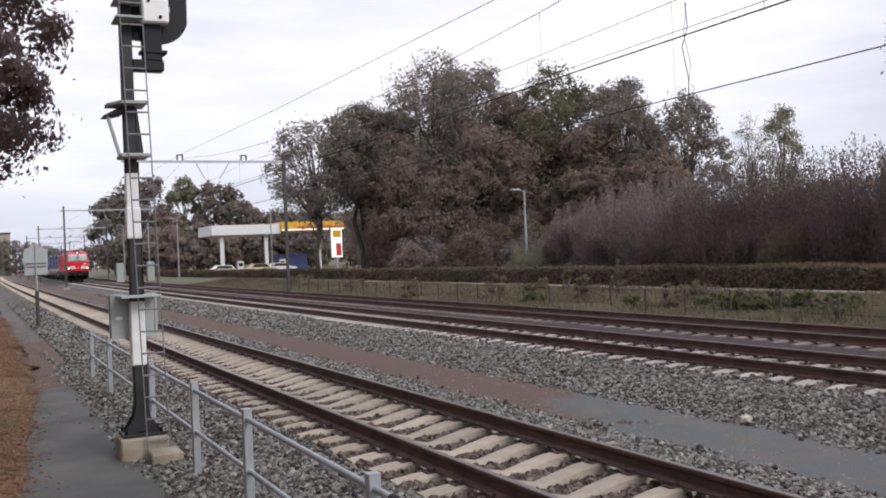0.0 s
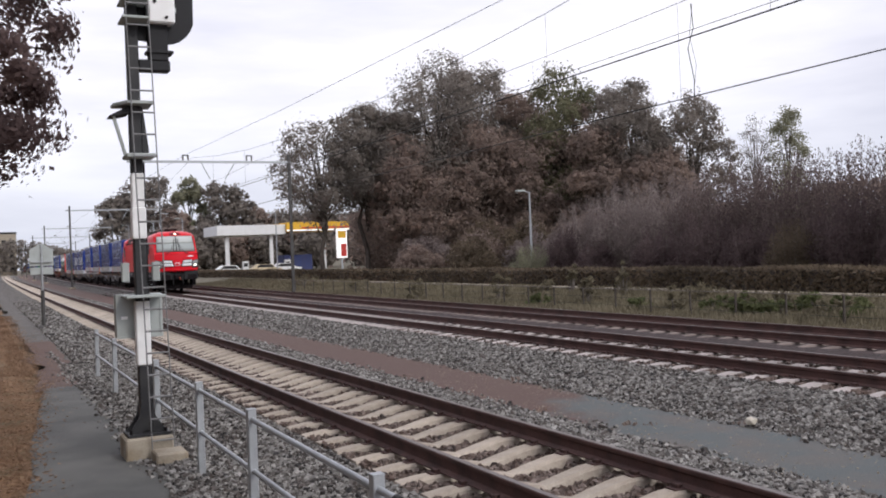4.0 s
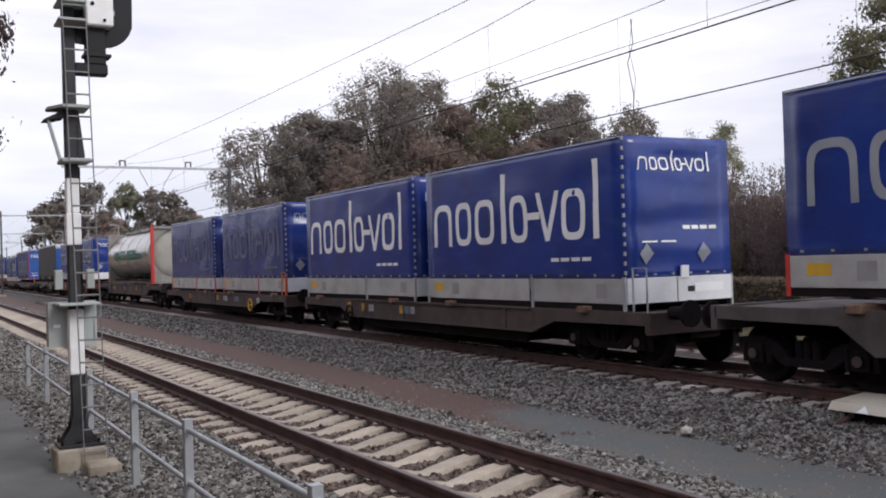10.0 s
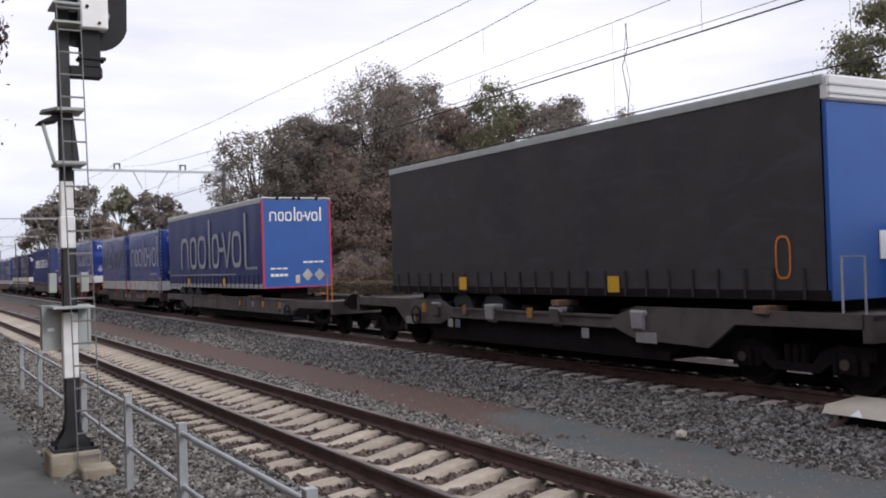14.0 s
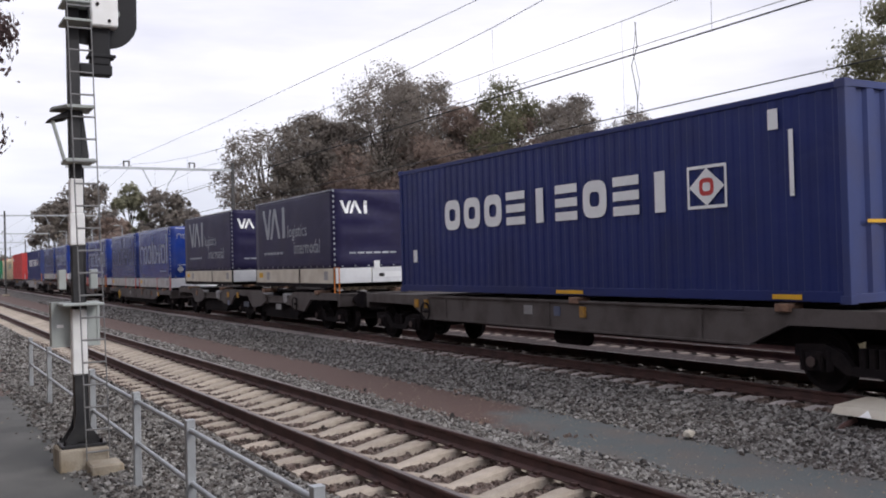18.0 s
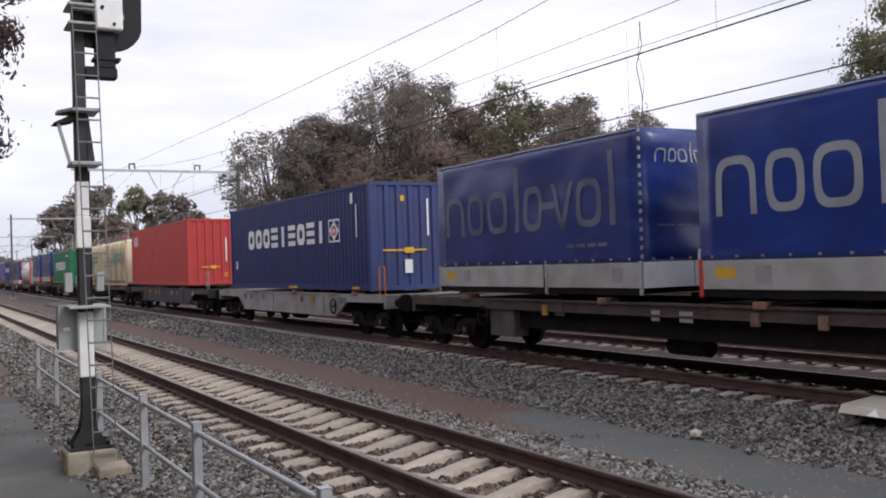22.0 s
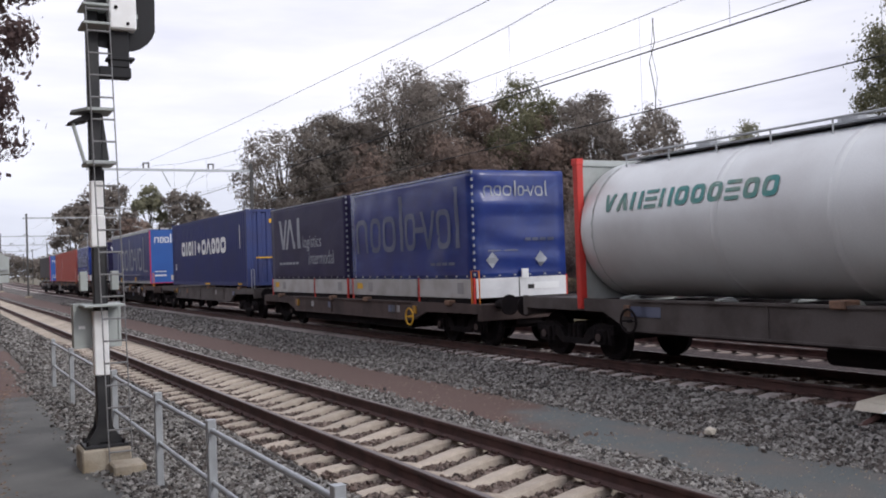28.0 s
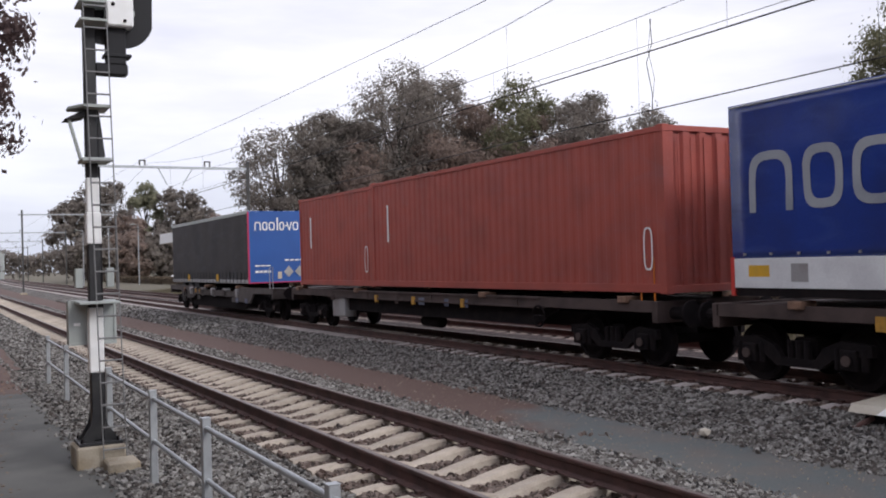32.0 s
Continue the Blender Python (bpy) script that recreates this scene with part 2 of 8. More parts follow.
def service_material():
    """Blue-grey asphalt in front, brown fines behind, with a ragged border and brown stains."""
    m = material("service_path", (0.108, 0.12, 0.121), 0.85, 0, (0.15, 0.125, 0.11), 1.6, 0.7, 70, 0.6, 0.5)
    nt = m.node_tree
    L = nt.links.new
    b = nt.nodes["Principled BSDF"]
    asphalt = b.inputs["Base Color"].links[0].from_socket
    tc = nt.nodes.new("ShaderNodeTexCoord")
    sep = nt.nodes.new("ShaderNodeSeparateXYZ")
    L(tc.outputs["Object"], sep.inputs["Vector"])
    n = nt.nodes.new("ShaderNodeTexNoise")
    n.inputs["Scale"].default_value, n.inputs["Detail"].default_value = 1.1, 6
    L(tc.outputs["Object"], n.inputs["Vector"])
    grain = nt.nodes.new("ShaderNodeTexNoise")
    grain.inputs["Scale"].default_value, grain.inputs["Detail"].default_value = 60, 3
    L(tc.outputs["Object"], grain.inputs["Vector"])

    def calc(op, p, q):
        k = nt.nodes.new("ShaderNodeMath")
        k.operation = op
        for i, v in enumerate((p, q)):
            if isinstance(v, float):
                k.inputs[i].default_value = v
            else:
                L(v, k.inputs[i])
        return k.outputs[0]
    edge = calc("SUBTRACT", sep.outputs["Y"], calc("MULTIPLY", sep.outputs["X"], 1.7))
    edge = calc("ADD", edge, calc("MULTIPLY", n.outputs["Fac"], 5.0))
    edge = calc("ADD", edge, calc("MULTIPLY", grain.outputs["Fac"], 1.2))
    mr = nt.nodes.new("ShaderNodeMapRange")
    mr.inputs["From Min"].default_value, mr.inputs["From Max"].default_value = 9.2, 10.6
    L(edge, mr.inputs["Value"])
    brown = nt.nodes.new("ShaderNodeMix")
    brown.data_type = "RGBA"
    brown.inputs["A"].default_value, brown.inputs["B"].default_value = (0.075, 0.045, 0.038, 1), (0.16, 0.1, 0.083, 1)
    L(grain.outputs["Fac"], brown.inputs["Factor"])
    mx = nt.nodes.new("ShaderNodeMix")
    mx.data_type = "RGBA"
    L(mr.outputs["Result"], mx.inputs["Factor"])
    L(asphalt, mx.inputs["A"])
    L(brown.outputs["Result"], mx.inputs["B"])
    L(mx.outputs["Result"], b.inputs["Base Color"])
    return m


M_SERVICE = service_material()
M_VERGE = material("leaf_strewn_verge", (0.25, 0.145, 0.075), 0.95, 0, (0.13, 0.11, 0.06), 1.7, 0.8, 50, 0.7, 0.45)
M_GRASS = material("rough_grass", (0.125, 0.115, 0.08), 0.95, 0, (0.155, 0.122, 0.088), 0.8, 0.8, 35, 0.7, 0.45)
M_GALV = material("galvanised_steel", (0.46, 0.48, 0.5), 0.5, 0.55, (0.34, 0.35, 0.37), 6, 0.6, 90, 0.08, 0.1)
M_MAST = material("weathered_mast_steel", (0.075, 0.073, 0.072), 0.7, 0.1, (0.05, 0.045, 0.042), 3, 0.6, 60, 0.1, 0.15)
M_GREY_PAINT = material("pale_grey_paint", (0.42, 0.45, 0.44), 0.55, 0, (0.33, 0.35, 0.33), 3, 0.6, 70, 0.08, 0.08)
M_BLACK = material("black_paint", (0.018, 0.018, 0.021), 0.5, 0, (0.05, 0.048, 0.047), 4, 0.5, 60, 0.1, 0.2)
M_WHITE = material("white_paint", (0.93, 0.93, 0.93), 0.4, 0, (0.75, 0.74, 0.71), 4, 0.4, 60, 0.05, 0.05)
M_PLINTH = material("stained_concrete", (0.4, 0.35, 0.28), 0.9, 0, (0.23, 0.17, 0.1), 3, 0.75, 55, 0.3, 0.25)
M_DARK = material("dark_grimy_steel", (0.013, 0.0105, 0.012), 0.95, 0.0, (0.022, 0.017, 0.017), 4, 0.7, 50, 0.3, 0.3, spec=0.15)
M_WAGON_GREY = material("dirty_grey_wagon_paint", (0.1, 0.085, 0.082), 0.8, 0.0, (0.045, 0.033, 0.03), 1.6, 0.8, 45, 0.15, 0.25)
M_WAGON_LIGHT = material("pale_grey_wagon_paint", (0.33, 0.32, 0.325), 0.65, 0.0, (0.17, 0.14, 0.13), 1.4, 0.7, 45, 0.12, 0.2)
M_WAGON_BROWN = material("brown_wagon_paint", (0.082, 0.056, 0.051), 0.85, 0.0, (0.036, 0.024, 0.023), 1.6, 0.8, 45, 0.15, 0.25)
M_RUSTY = material("rusty_fittings", (0.24, 0.14, 0.095), 0.85, 0, (0.1, 0.06, 0.045), 6, 0.8, 60, 0.2, 0.3)
M_WAGON_SLATE = material("slate_wagon_paint", (0.05, 0.047, 0.054), 0.7, 0, (0.04, 0.038, 0.04), 1.6, 0.7, 45, 0.12, 0.2)
M_WAGON_ORANGE = material("orange_wagon_paint", (0.21, 0.048, 0.03), 0.8, 0, (0.075, 0.024, 0.02), 1.8, 0.9, 45, 0.15, 0.25)
M_TARP = material("blue_tarpaulin", (0.0125, 0.042, 0.262), 0.24, 0, (0.017, 0.028, 0.12), 0.8, 0.6, 25, 0.1, 0.12, spec=0.75, scuff=0.28, dust=(0.06, 0.12, 0.36))
M_CURTAIN_BLUE = material("blue_trailer_curtain", (0.013, 0.03, 0.155), 0.45, 0, (0.016, 0.025, 0.095), 0.9, 0.6, 25, 0.08, 0.12, spec=0.3, scuff=0.16, dust=(0.1, 0.1, 0.22))
M_TARP_DIM = material("dulled_blue_tarpaulin", (0.017, 0.039, 0.205), 0.27, 0, (0.018, 0.028, 0.11), 0.8, 0.6, 25, 0.1, 0.12, spec=0.7, scuff=0.3, dust=(0.06, 0.12, 0.36))
M_TARP_DARK = material("navy_tarpaulin", (0.019, 0.016, 0.062), 0.5, 0, (0.021, 0.017, 0.046), 0.8, 0.6, 25, 0.12, 0.12, spec=0.25, scuff=0.14, dust=(0.1, 0.1, 0.22))
M_CURTAIN_GREY = material("grimy_grey_curtain", (0.046, 0.042, 0.043), 0.8, 0, (0.028, 0.027, 0.033), 0.7, 0.7, 20, 0.12, 0.15, scuff=0.12)
M_BOARD = material("aluminium_dropside", (0.48, 0.475, 0.47), 0.5, 0.2, (0.32, 0.295, 0.27), 1.5, 0.75, 40, 0.06, 0.12, per_object=0.1)
M_BOARD_WHITE = material("white_dropside", (0.78, 0.79, 0.81), 0.45, 0, (0.55, 0.55, 0.58), 1.5, 0.6, 40, 0.05, 0.12)
M_BOARD_CREAM = material("cream_dropside", (0.62, 0.57, 0.48), 0.55, 0, (0.42, 0.36, 0.28), 1.5, 0.6, 40, 0.06, 0.12, per_object=0.08)
M_LETTER = material("grey_print", (0.33, 0.35, 0.39), 0.5, 0, (0.21, 0.235, 0.29), 1.2, 0.7, 40, 0.04, 0.1)
M_LETTER_DIM = material("grimy_print", (0.13, 0.145, 0.21), 0.6, 0, (0.045, 0.06, 0.13), 1.0, 0.8, 40, 0.04, 0.1)
M_LETTER_WHITE = material("white_print", (0.86, 0.87, 0.88), 0.45, 0, (0.7, 0.71, 0.73), 1.2, 0.6, 40, 0.04, 0.08)
M_RED_STEEL = material("red_frame_paint", (0.62, 0.045, 0.035), 0.5, 0, (0.36, 0.04, 0.035), 2, 0.5, 50, 0.06, 0.1)
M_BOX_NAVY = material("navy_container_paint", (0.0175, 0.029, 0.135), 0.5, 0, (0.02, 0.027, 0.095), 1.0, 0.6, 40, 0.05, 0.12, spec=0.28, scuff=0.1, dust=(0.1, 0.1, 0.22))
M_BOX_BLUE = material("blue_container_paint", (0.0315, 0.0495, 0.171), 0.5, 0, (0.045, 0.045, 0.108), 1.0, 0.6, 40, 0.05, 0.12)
M_BOX_RED = material("red_container_paint", (0.5, 0.042, 0.042), 0.55, 0, (0.36, 0.038, 0.037), 1.0, 0.5, 40, 0.05, 0.12, scuff=0.1)
M_BOX_RUST = material("oxide_red_container_paint", (0.38, 0.075, 0.054), 0.6, 0, (0.25, 0.056, 0.044), 1.2, 0.6, 40, 0.06, 0.14, scuff=0.12)
M_BOX_GREEN = material("green_container_paint", (0.008, 0.16, 0.068), 0.5, 0, (0.01, 0.1, 0.046), 1.0, 0.5, 40, 0.05, 0.12, scuff=0.08)
M_CREAM = material("cream_tank_paint", (0.68, 0.57, 0.385), 0.5, 0, (0.27, 0.21, 0.15), 1.6, 0.85, 30, 0.05, 0.2, stretch=(1, 1, 0.35))
M_TANK = material("brushed_tank_cladding", (0.45, 0.43, 0.41), 0.27, 0.97, (0.34, 0.32, 0.3), 0.9, 0.6, 50, 0.03, 0.08)
M_END = material("dull_frame_paint", (0.3, 0.285, 0.265), 0.65, 0, (0.2, 0.18, 0.16), 2, 0.7, 50, 0.08, 0.15, spec=0.3)
M_LADDER = material("weathered_ladder_steel", (0.24, 0.24, 0.245), 0.6, 0.2, (0.15, 0.14, 0.135), 4, 0.6, 60, 0.08, 0.12)
M_LASHING = material("grimy_yellow_paint", (0.5, 0.26, 0.03), 0.7, 0, (0.2, 0.11, 0.04), 5, 0.8, 50, 0.08, 0.2)
M_DOME = material("dull_tank_end_paint", (0.4, 0.39, 0.345), 0.6, 0, (0.28, 0.26, 0.23), 1.2, 0.7, 40, 0.04, 0.12, spec=0.3)
M_TANK_PALE = material("pale_grey_tank_cladding", (0.72, 0.74, 0.745), 0.38, 0.15, (0.56, 0.56, 0.56), 0.8, 0.6, 50, 0.03, 0.08)
M_CREAM_CLEAN = material("cream_paint", (0.84, 0.76, 0.57), 0.5, 0, (0.7, 0.62, 0.45), 1.0, 0.6, 30, 0.05, 0.1)
M_TEAL = material("teal_print", (0.05, 0.25, 0.24), 0.5, 0, (0.22, 0.27, 0.21), 2, 0.75, 40, 0.03, 0.1)
M_GREEN_PRINT = material("green_print", (0.012, 0.16, 0.11), 0.5, 0, (0.03, 0.2, 0.15), 2, 0.5, 40, 0.03, 0.1)
M_YELLOW = material("yellow_paint", (0.75, 0.42, 0.02), 0.55, 0, (0.5, 0.3, 0.05), 3, 0.5, 50, 0.05, 0.1)
M_ORANGE = material("orange_paint", (0.68, 0.2, 0.02), 0.55, 0, (0.4, 0.14, 0.04), 3, 0.5, 50, 0.05, 0.1)
M_LOCO_RED = material("gloss_red_loco_paint", (0.74, 0.012, 0.026), 0.28, 0, (0.6, 0.014, 0.024), 0.8, 0.3, 40, 0.01, 0.05, spec=0.2, scuff=0.03)
M_LOCO_GREY = material("dark_grey_loco_frame", (0.017, 0.017, 0.02), 0.75, 0, (0.012, 0.011, 0.011), 1.5, 0.7, 40, 0.08, 0.15)
M_LOCO_ROOF = material("grey_loco_roof", (0.3, 0.3, 0.31), 0.55, 0.1, (0.2, 0.19, 0.185), 1.2, 0.6, 40, 0.05, 0.1)
M_RUBBER = material("black_rubber", (0.022, 0.021, 0.023), 0.8, 0, (0.03, 0.028, 0.027), 5, 0.5, 60, 0.1, 0.2)
M_HEAD = material("lit_headlamp", (0.9, 0.88, 0.8), 0.2, emit=(1.0, 0.93, 0.75), power=4.5)
M_BARK = material("bark", (0.07, 0.056, 0.047), 0.9, 0, (0.11, 0.1, 0.085), 5, 0.6, 30, 0.6, 0.3)
M_TWIG = material("pale_twigs", (0.2, 0.175, 0.155), 0.9, 0, (0.12, 0.1, 0.09), 2, 0.6, 30, 0.3, 0.25)
M_LEAF_DARK = leaf_material("dark_oak_leaves", (0.165, 0.145, 0.132), (0.255, 0.225, 0.2), (0.355, 0.312, 0.268))
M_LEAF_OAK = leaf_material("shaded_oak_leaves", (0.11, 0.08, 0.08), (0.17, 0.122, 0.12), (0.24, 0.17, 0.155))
M_LEAF_BROWN = leaf_material("autumn_brown_leaves", (0.2, 0.162, 0.143), (0.305, 0.238, 0.205), (0.42, 0.315, 0.258))
M_LEAF_GREEN = leaf_material("green_leaves", (0.13, 0.128, 0.085), (0.2, 0.195, 0.125), (0.29, 0.275, 0.17))
M_LEAF_SILVER = leaf_material("silver_grey_leaves", (0.155, 0.125, 0.117), (0.26, 0.215, 0.202), (0.44, 0.38, 0.35))
M_LEAF_MAUVE = leaf_material("mauve_grey_leaves", (0.1, 0.076, 0.074), (0.165, 0.127, 0.121), (0.29, 0.235, 0.22))
# dark plum leaf colour includes the shade low on the willow belt
M_LEAF_PLUM_SHADE = leaf_material("plum_shade_leaves", (0.1, 0.074, 0.076), (0.155, 0.115, 0.115), (0.23, 0.175, 0.17))
M_LEAF_PALE = leaf_material("pale_yellow_green_leaves", (0.2, 0.2, 0.14), (0.29, 0.285, 0.2), (0.4, 0.385, 0.27))
M_LEAF_LUSH = leaf_material("lush_green_weeds", (0.1, 0.112, 0.055), (0.15, 0.165, 0.08), (0.23, 0.23, 0.12))
M_LEAF_HEDGE = leaf_material("clipped_hedge_leaves", (0.105, 0.085, 0.064), (0.17, 0.135, 0.1), (0.25, 0.195, 0.14))
M_LEAF_WEED = leaf_material("weeds", (0.145, 0.127, 0.09), (0.215, 0.188, 0.13), (0.31, 0.27, 0.19))
M_LEAF_FALLEN = leaf_material("fallen_leaves", (0.2, 0.127, 0.085), (0.3, 0.197, 0.132), (0.43, 0.305, 0.21))
M_BOX_BRIGHT = material("bright_blue_panel", (0.025, 0.1, 0.36), 0.4, 0, (0.02, 0.07, 0.26), 1.0, 0.4, 40, 0.03, 0.08)
M_WIRE = material("dark_contact_wire", (0.035, 0.035, 0.037), 0.6, 0.4, fine=0.1)
M_CANOPY = material("white_canopy_panel", (0.72, 0.72, 0.72), 0.5, 0, (0.6, 0.59, 0.57), 2, 0.4, 40, 0.03, 0.05)
# ---- mesh helpers ----
def thing(name, label, category, at=(0, 0, 0), group="", kind=""):
    e = new(name)
    e.location = at
    e.empty_display_size = 0.3
    return tagged(e, label, category, group, kind)


def part(name, bm, mat, parent=None, label=""):
    me = bpy.data.meshes.new(name)
    bm.normal_update()
    bm.to_mesh(me)
    bm.free()
    me.materials.append(mat)
    ob = new(name, me)
    ob.parent = parent
    if label:
        tagged(ob, label)
    return ob


def raw(name, verts, faces, mat, parent=None, label="", smooth=False):
    me = bpy.data.meshes.new(name)
    me.from_pydata([tuple(v) for v in verts] if not isinstance(verts, np.ndarray) else verts.tolist(), [],
                   faces if not isinstance(faces, np.ndarray) else faces.tolist())
    me.materials.append(mat)
    if smooth:
        for p in me.polygons:
            p.use_smooth = True
    ob = new(name, me)
    ob.parent = parent
    if label:
        tagged(ob, label)
    return ob


def box(bm, x0, x1, y0, y1, z0, z1, bevel=0.0):
    r = bmesh.ops.create_cube(bm, size=1.0, matrix=Matrix.LocRotScale(((x0 + x1) / 2, (y0 + y1) / 2, (z0 + z1) / 2), None, (abs(x1 - x0), abs(y1 - y0), abs(z1 - z0))))
    if bevel:
        es = list({e for v in r["verts"] for e in v.link_edges})
        bmesh.ops.bevel(bm, geom=es, offset=bevel, segments=1, affect="EDGES", profile=0.5)
    return bm


def cyl(bm, p, q, r, seg=10, r2=None):
    p, q = Vector(p), Vector(q)
    d = q - p
    m = Matrix.Translation((p + q) / 2) @ d.to_track_quat("Z", "Y").to_matrix().to_4x4()
    bmesh.ops.create_cone(bm, cap_ends=True, segments=seg, radius1=r, radius2=r if r2 is None else r2, depth=d.length, matrix=m)
    return bm


def prism(bm, pts, axis, a, b):
    """A closed outline, drawn out along axis from a to b. pts are the two other coordinates, in x, y, z order."""
    def at(p, t):
        return {"x": (t, p[0], p[1]), "y": (p[0], t, p[1]), "z": (p[0], p[1], t)}[axis]
    lo, hi = [bm.verts.new(at(p, a)) for p in pts], [bm.verts.new(at(p, b)) for p in pts]
    n = len(pts)
    bm.faces.new(lo), bm.faces.new(hi)
    for i in range(n):
        bm.faces.new((lo[i], lo[(i + 1) % n], hi[(i + 1) % n], hi[i]))
    bmesh.ops.recalc_face_normals(bm, faces=bm.faces[:])
    return bm


def boxed(name, dims, mat, parent, label="", bevel=0.0):
    return part(name, box(bmesh.new(), *dims, bevel=bevel), mat, parent, label)


def rod(name, p, q, r, mat, parent, seg=8, label="", r2=None):
    return part(name, cyl(bmesh.new(), p, q, r, seg, r2), mat, parent, label)


def wire(name, pts, r, mat, parent=None, label=""):
    """A thin round line through pts."""
    bm = bmesh.new()
    P = [Vector(p) for p in pts]
    n, rings = 6, []
    for i, p in enumerate(P):
        d = (P[min(i + 1, len(P) - 1)] - P[max(i - 1, 0)]).normalized()
        a = d.orthogonal().normalized() if not rings else (last - d * last.dot(d)).normalized()
        last = a
        b = d.cross(a)
        rings.append([bm.verts.new(p + r * (a * math.cos(2 * math.pi * k / n) + b * math.sin(2 * math.pi * k / n))) for k in range(n)])
    for u, v in zip(rings[:-1], rings[1:]):
        for k in range(n):
            bm.faces.new((u[k], u[(k + 1) % n], v[(k + 1) % n], v[k]))
    bm.faces.new(rings[0][::-1]), bm.faces.new(rings[-1])
    return part(name, bm, mat, parent, label)


def bend(y, x=7.35):
    """The main line's slight curve to the right, far ahead; the siding (x near 0) curves less."""
    k = min(1.0, max(0.0, (x - 2.0) / 3.0))
    return (3.3e-5 + 3.7e-5 * k) * max(0.0, y) ** 2


ID = Matrix.Identity(4)
SPEED = 19.5      # metres a second, towards -y
MAIN_X = 7.35     # centre of the train's track
riding = []       # things of the train, with their place along it: the y of their origin at 0 s, had the speed been even
# ---- ground ----
def strip(name, label, profile, y0, y1, mat, step=2.0, rough=0.0, edge=0.0, seed=1, follow=True, left=None):
    """A long piece of ground: profile is a row of (x, z), drawn along y; rough lifts it unevenly, edge makes the rims wander."""
    rng = np.random.default_rng(seed)
    ys = np.arange(y0, y1 + step / 2, step)
    n = len(profile)
    vs, fs = [], []
    for j, y in enumerate(ys):
        for i, (x, z) in enumerate(profile):
            dx = edge * noise.noise((x * 0.7, y * 0.45, seed)) if i in (0, n - 1) else 0.0
            dz = rough * noise.noise((x * 1.3, y * 0.6, seed + 5.0))
            if left:
                x = left(y) + (x - profile[0][0]) / (profile[-1][0] - profile[0][0]) * (profile[-1][0] - left(y))
            vs.append((x + dx + (bend(y, x) if follow else 0.0), y, z + dz))
    for j in range(len(ys) - 1):
        for i in range(n - 1):
            a = j * n + i
            fs.append((a, a + 1, a + n + 1, a + n))
    ob = raw(name, vs, fs, mat, smooth=True)
    return tagged(ob, label, "ground", kind="structure")


def ballast_profile(c):
    return [(c - 1.75, -0.27), (c - 1.3, -0.225), (c - 0.7, -0.245), (c, -0.25), (c + 0.7, -0.245), (c + 1.3, -0.225), (c + 1.75, -0.27)]


raw("ground", [(-900, -300, -0.62), (900, -300, -0.62), (900, 2600, -0.62), (-900, 2600, -0.62)], [(0, 1, 2, 3)], M_GRASS)
tagged(bpy.data.objects["ground"], "flat rough grassland reaching the horizon", "ground", kind="structure")
strip("verge", "leaf-strewn brown grass verge beside the footpath", [(-40, -0.3), (-12, -0.34), (-7, -0.38), (-5.4, -0.41), (-4.35, -0.44), (-3.6, -0.5)], -30, 260, M_VERGE, 1.0, 0.012, 0.3, 3)
strip("pavement", "worn dark grey asphalt footpath", [(-4.55, -0.43), (-3.8, -0.425), (-2.92, -0.432)], -30, 20.8, M_ASPHALT, 0.5, 0.006, 0.12, 5, left=lambda y: float(np.interp(y, [4, 12.3, 16.9, 21.7], [-4.95, -4.36, -4.02, -3.66])))
strip("footpath_gravel", "red-brown fine gravel footpath", [(-4.1, -0.432), (-3.4, -0.428), (-2.7, -0.44)], 20.5, 35, M_BROWN, 1.0, 0.02, 0.5, 6, left=lambda y: float(np.interp(y, [18, 21.7, 34], [-3.85, -3.66, -3.5])))
strip("footpath_grit", "grey fine gravel footpath running on along the siding", [(-3.6, -0.436), (-3.2, -0.432), (-2.6, -0.445)], 34.5, 260, M_GRIT, 1.0, 0.02, 0.5, 16)
SIDING = [(-3.05, -0.47), (-1.75, -0.3), (-1.3, -0.245), (-0.7, -0.285), (-0.4, -0.325), (0, -0.34), (0.4, -0.325), (0.7, -0.285), (1.3, -0.245), (1.75, -0.3), (2.75, -0.5)]
strip("ballast_siding", "grey crushed-stone ballast bed of the siding", SIDING, -30, 420, M_BALLAST, 0.5, 0.035, 0.12, 7)
strip("service_path", "service path of blue-grey asphalt running out into brown fine gravel", [(2.3, -0.458), (2.9, -0.44), (3.5, -0.437), (4.1, -0.443), (4.6, -0.462)], -30, 420, M_SERVICE, 0.5, 0.006, 0.2, 8)
strip("ballast_main", "grey and brown ballast bed of the double main line",
      [(4.0, -0.5), (4.6, -0.4)] + ballast_profile(7.35) + [(x, z + 0.03) for x, z in ballast_profile(11.3)] + [(14.2, -0.45)], -30, 420, M_BALLAST_BROWN, 0.5, 0.03, 0.12, 10)
strip("ballast_shoulder", "grey ballast shoulder of the main line", [(3.98, -0.5), (4.6, -0.392), (5.6, -0.258), (5.85, -0.236), (6.0, -0.26)], -30, 420, M_BALLAST, 0.5, 0.03, 0.16, 15)
strip("grass_bank", "rough grass and weeds behind the main line", [(13.6, -0.42), (15.3, -0.32), (18.0, -0.12), (20.5, 0.0), (24, 0.02), (60, 0.05), (300, 0.1)], -60, 420, M_GRASS, 2.0, 0.06, 0.2, 11)


strip("cycle_path", "pale asphalt path along the hedge", [(20.7, 0.06), (21.3, 0.075), (21.9, 0.07)], -20, 200, M_PLINTH, 2.0, 0.0, 0.05, 12)


# ---- railway tracks ----
SL = 0.6


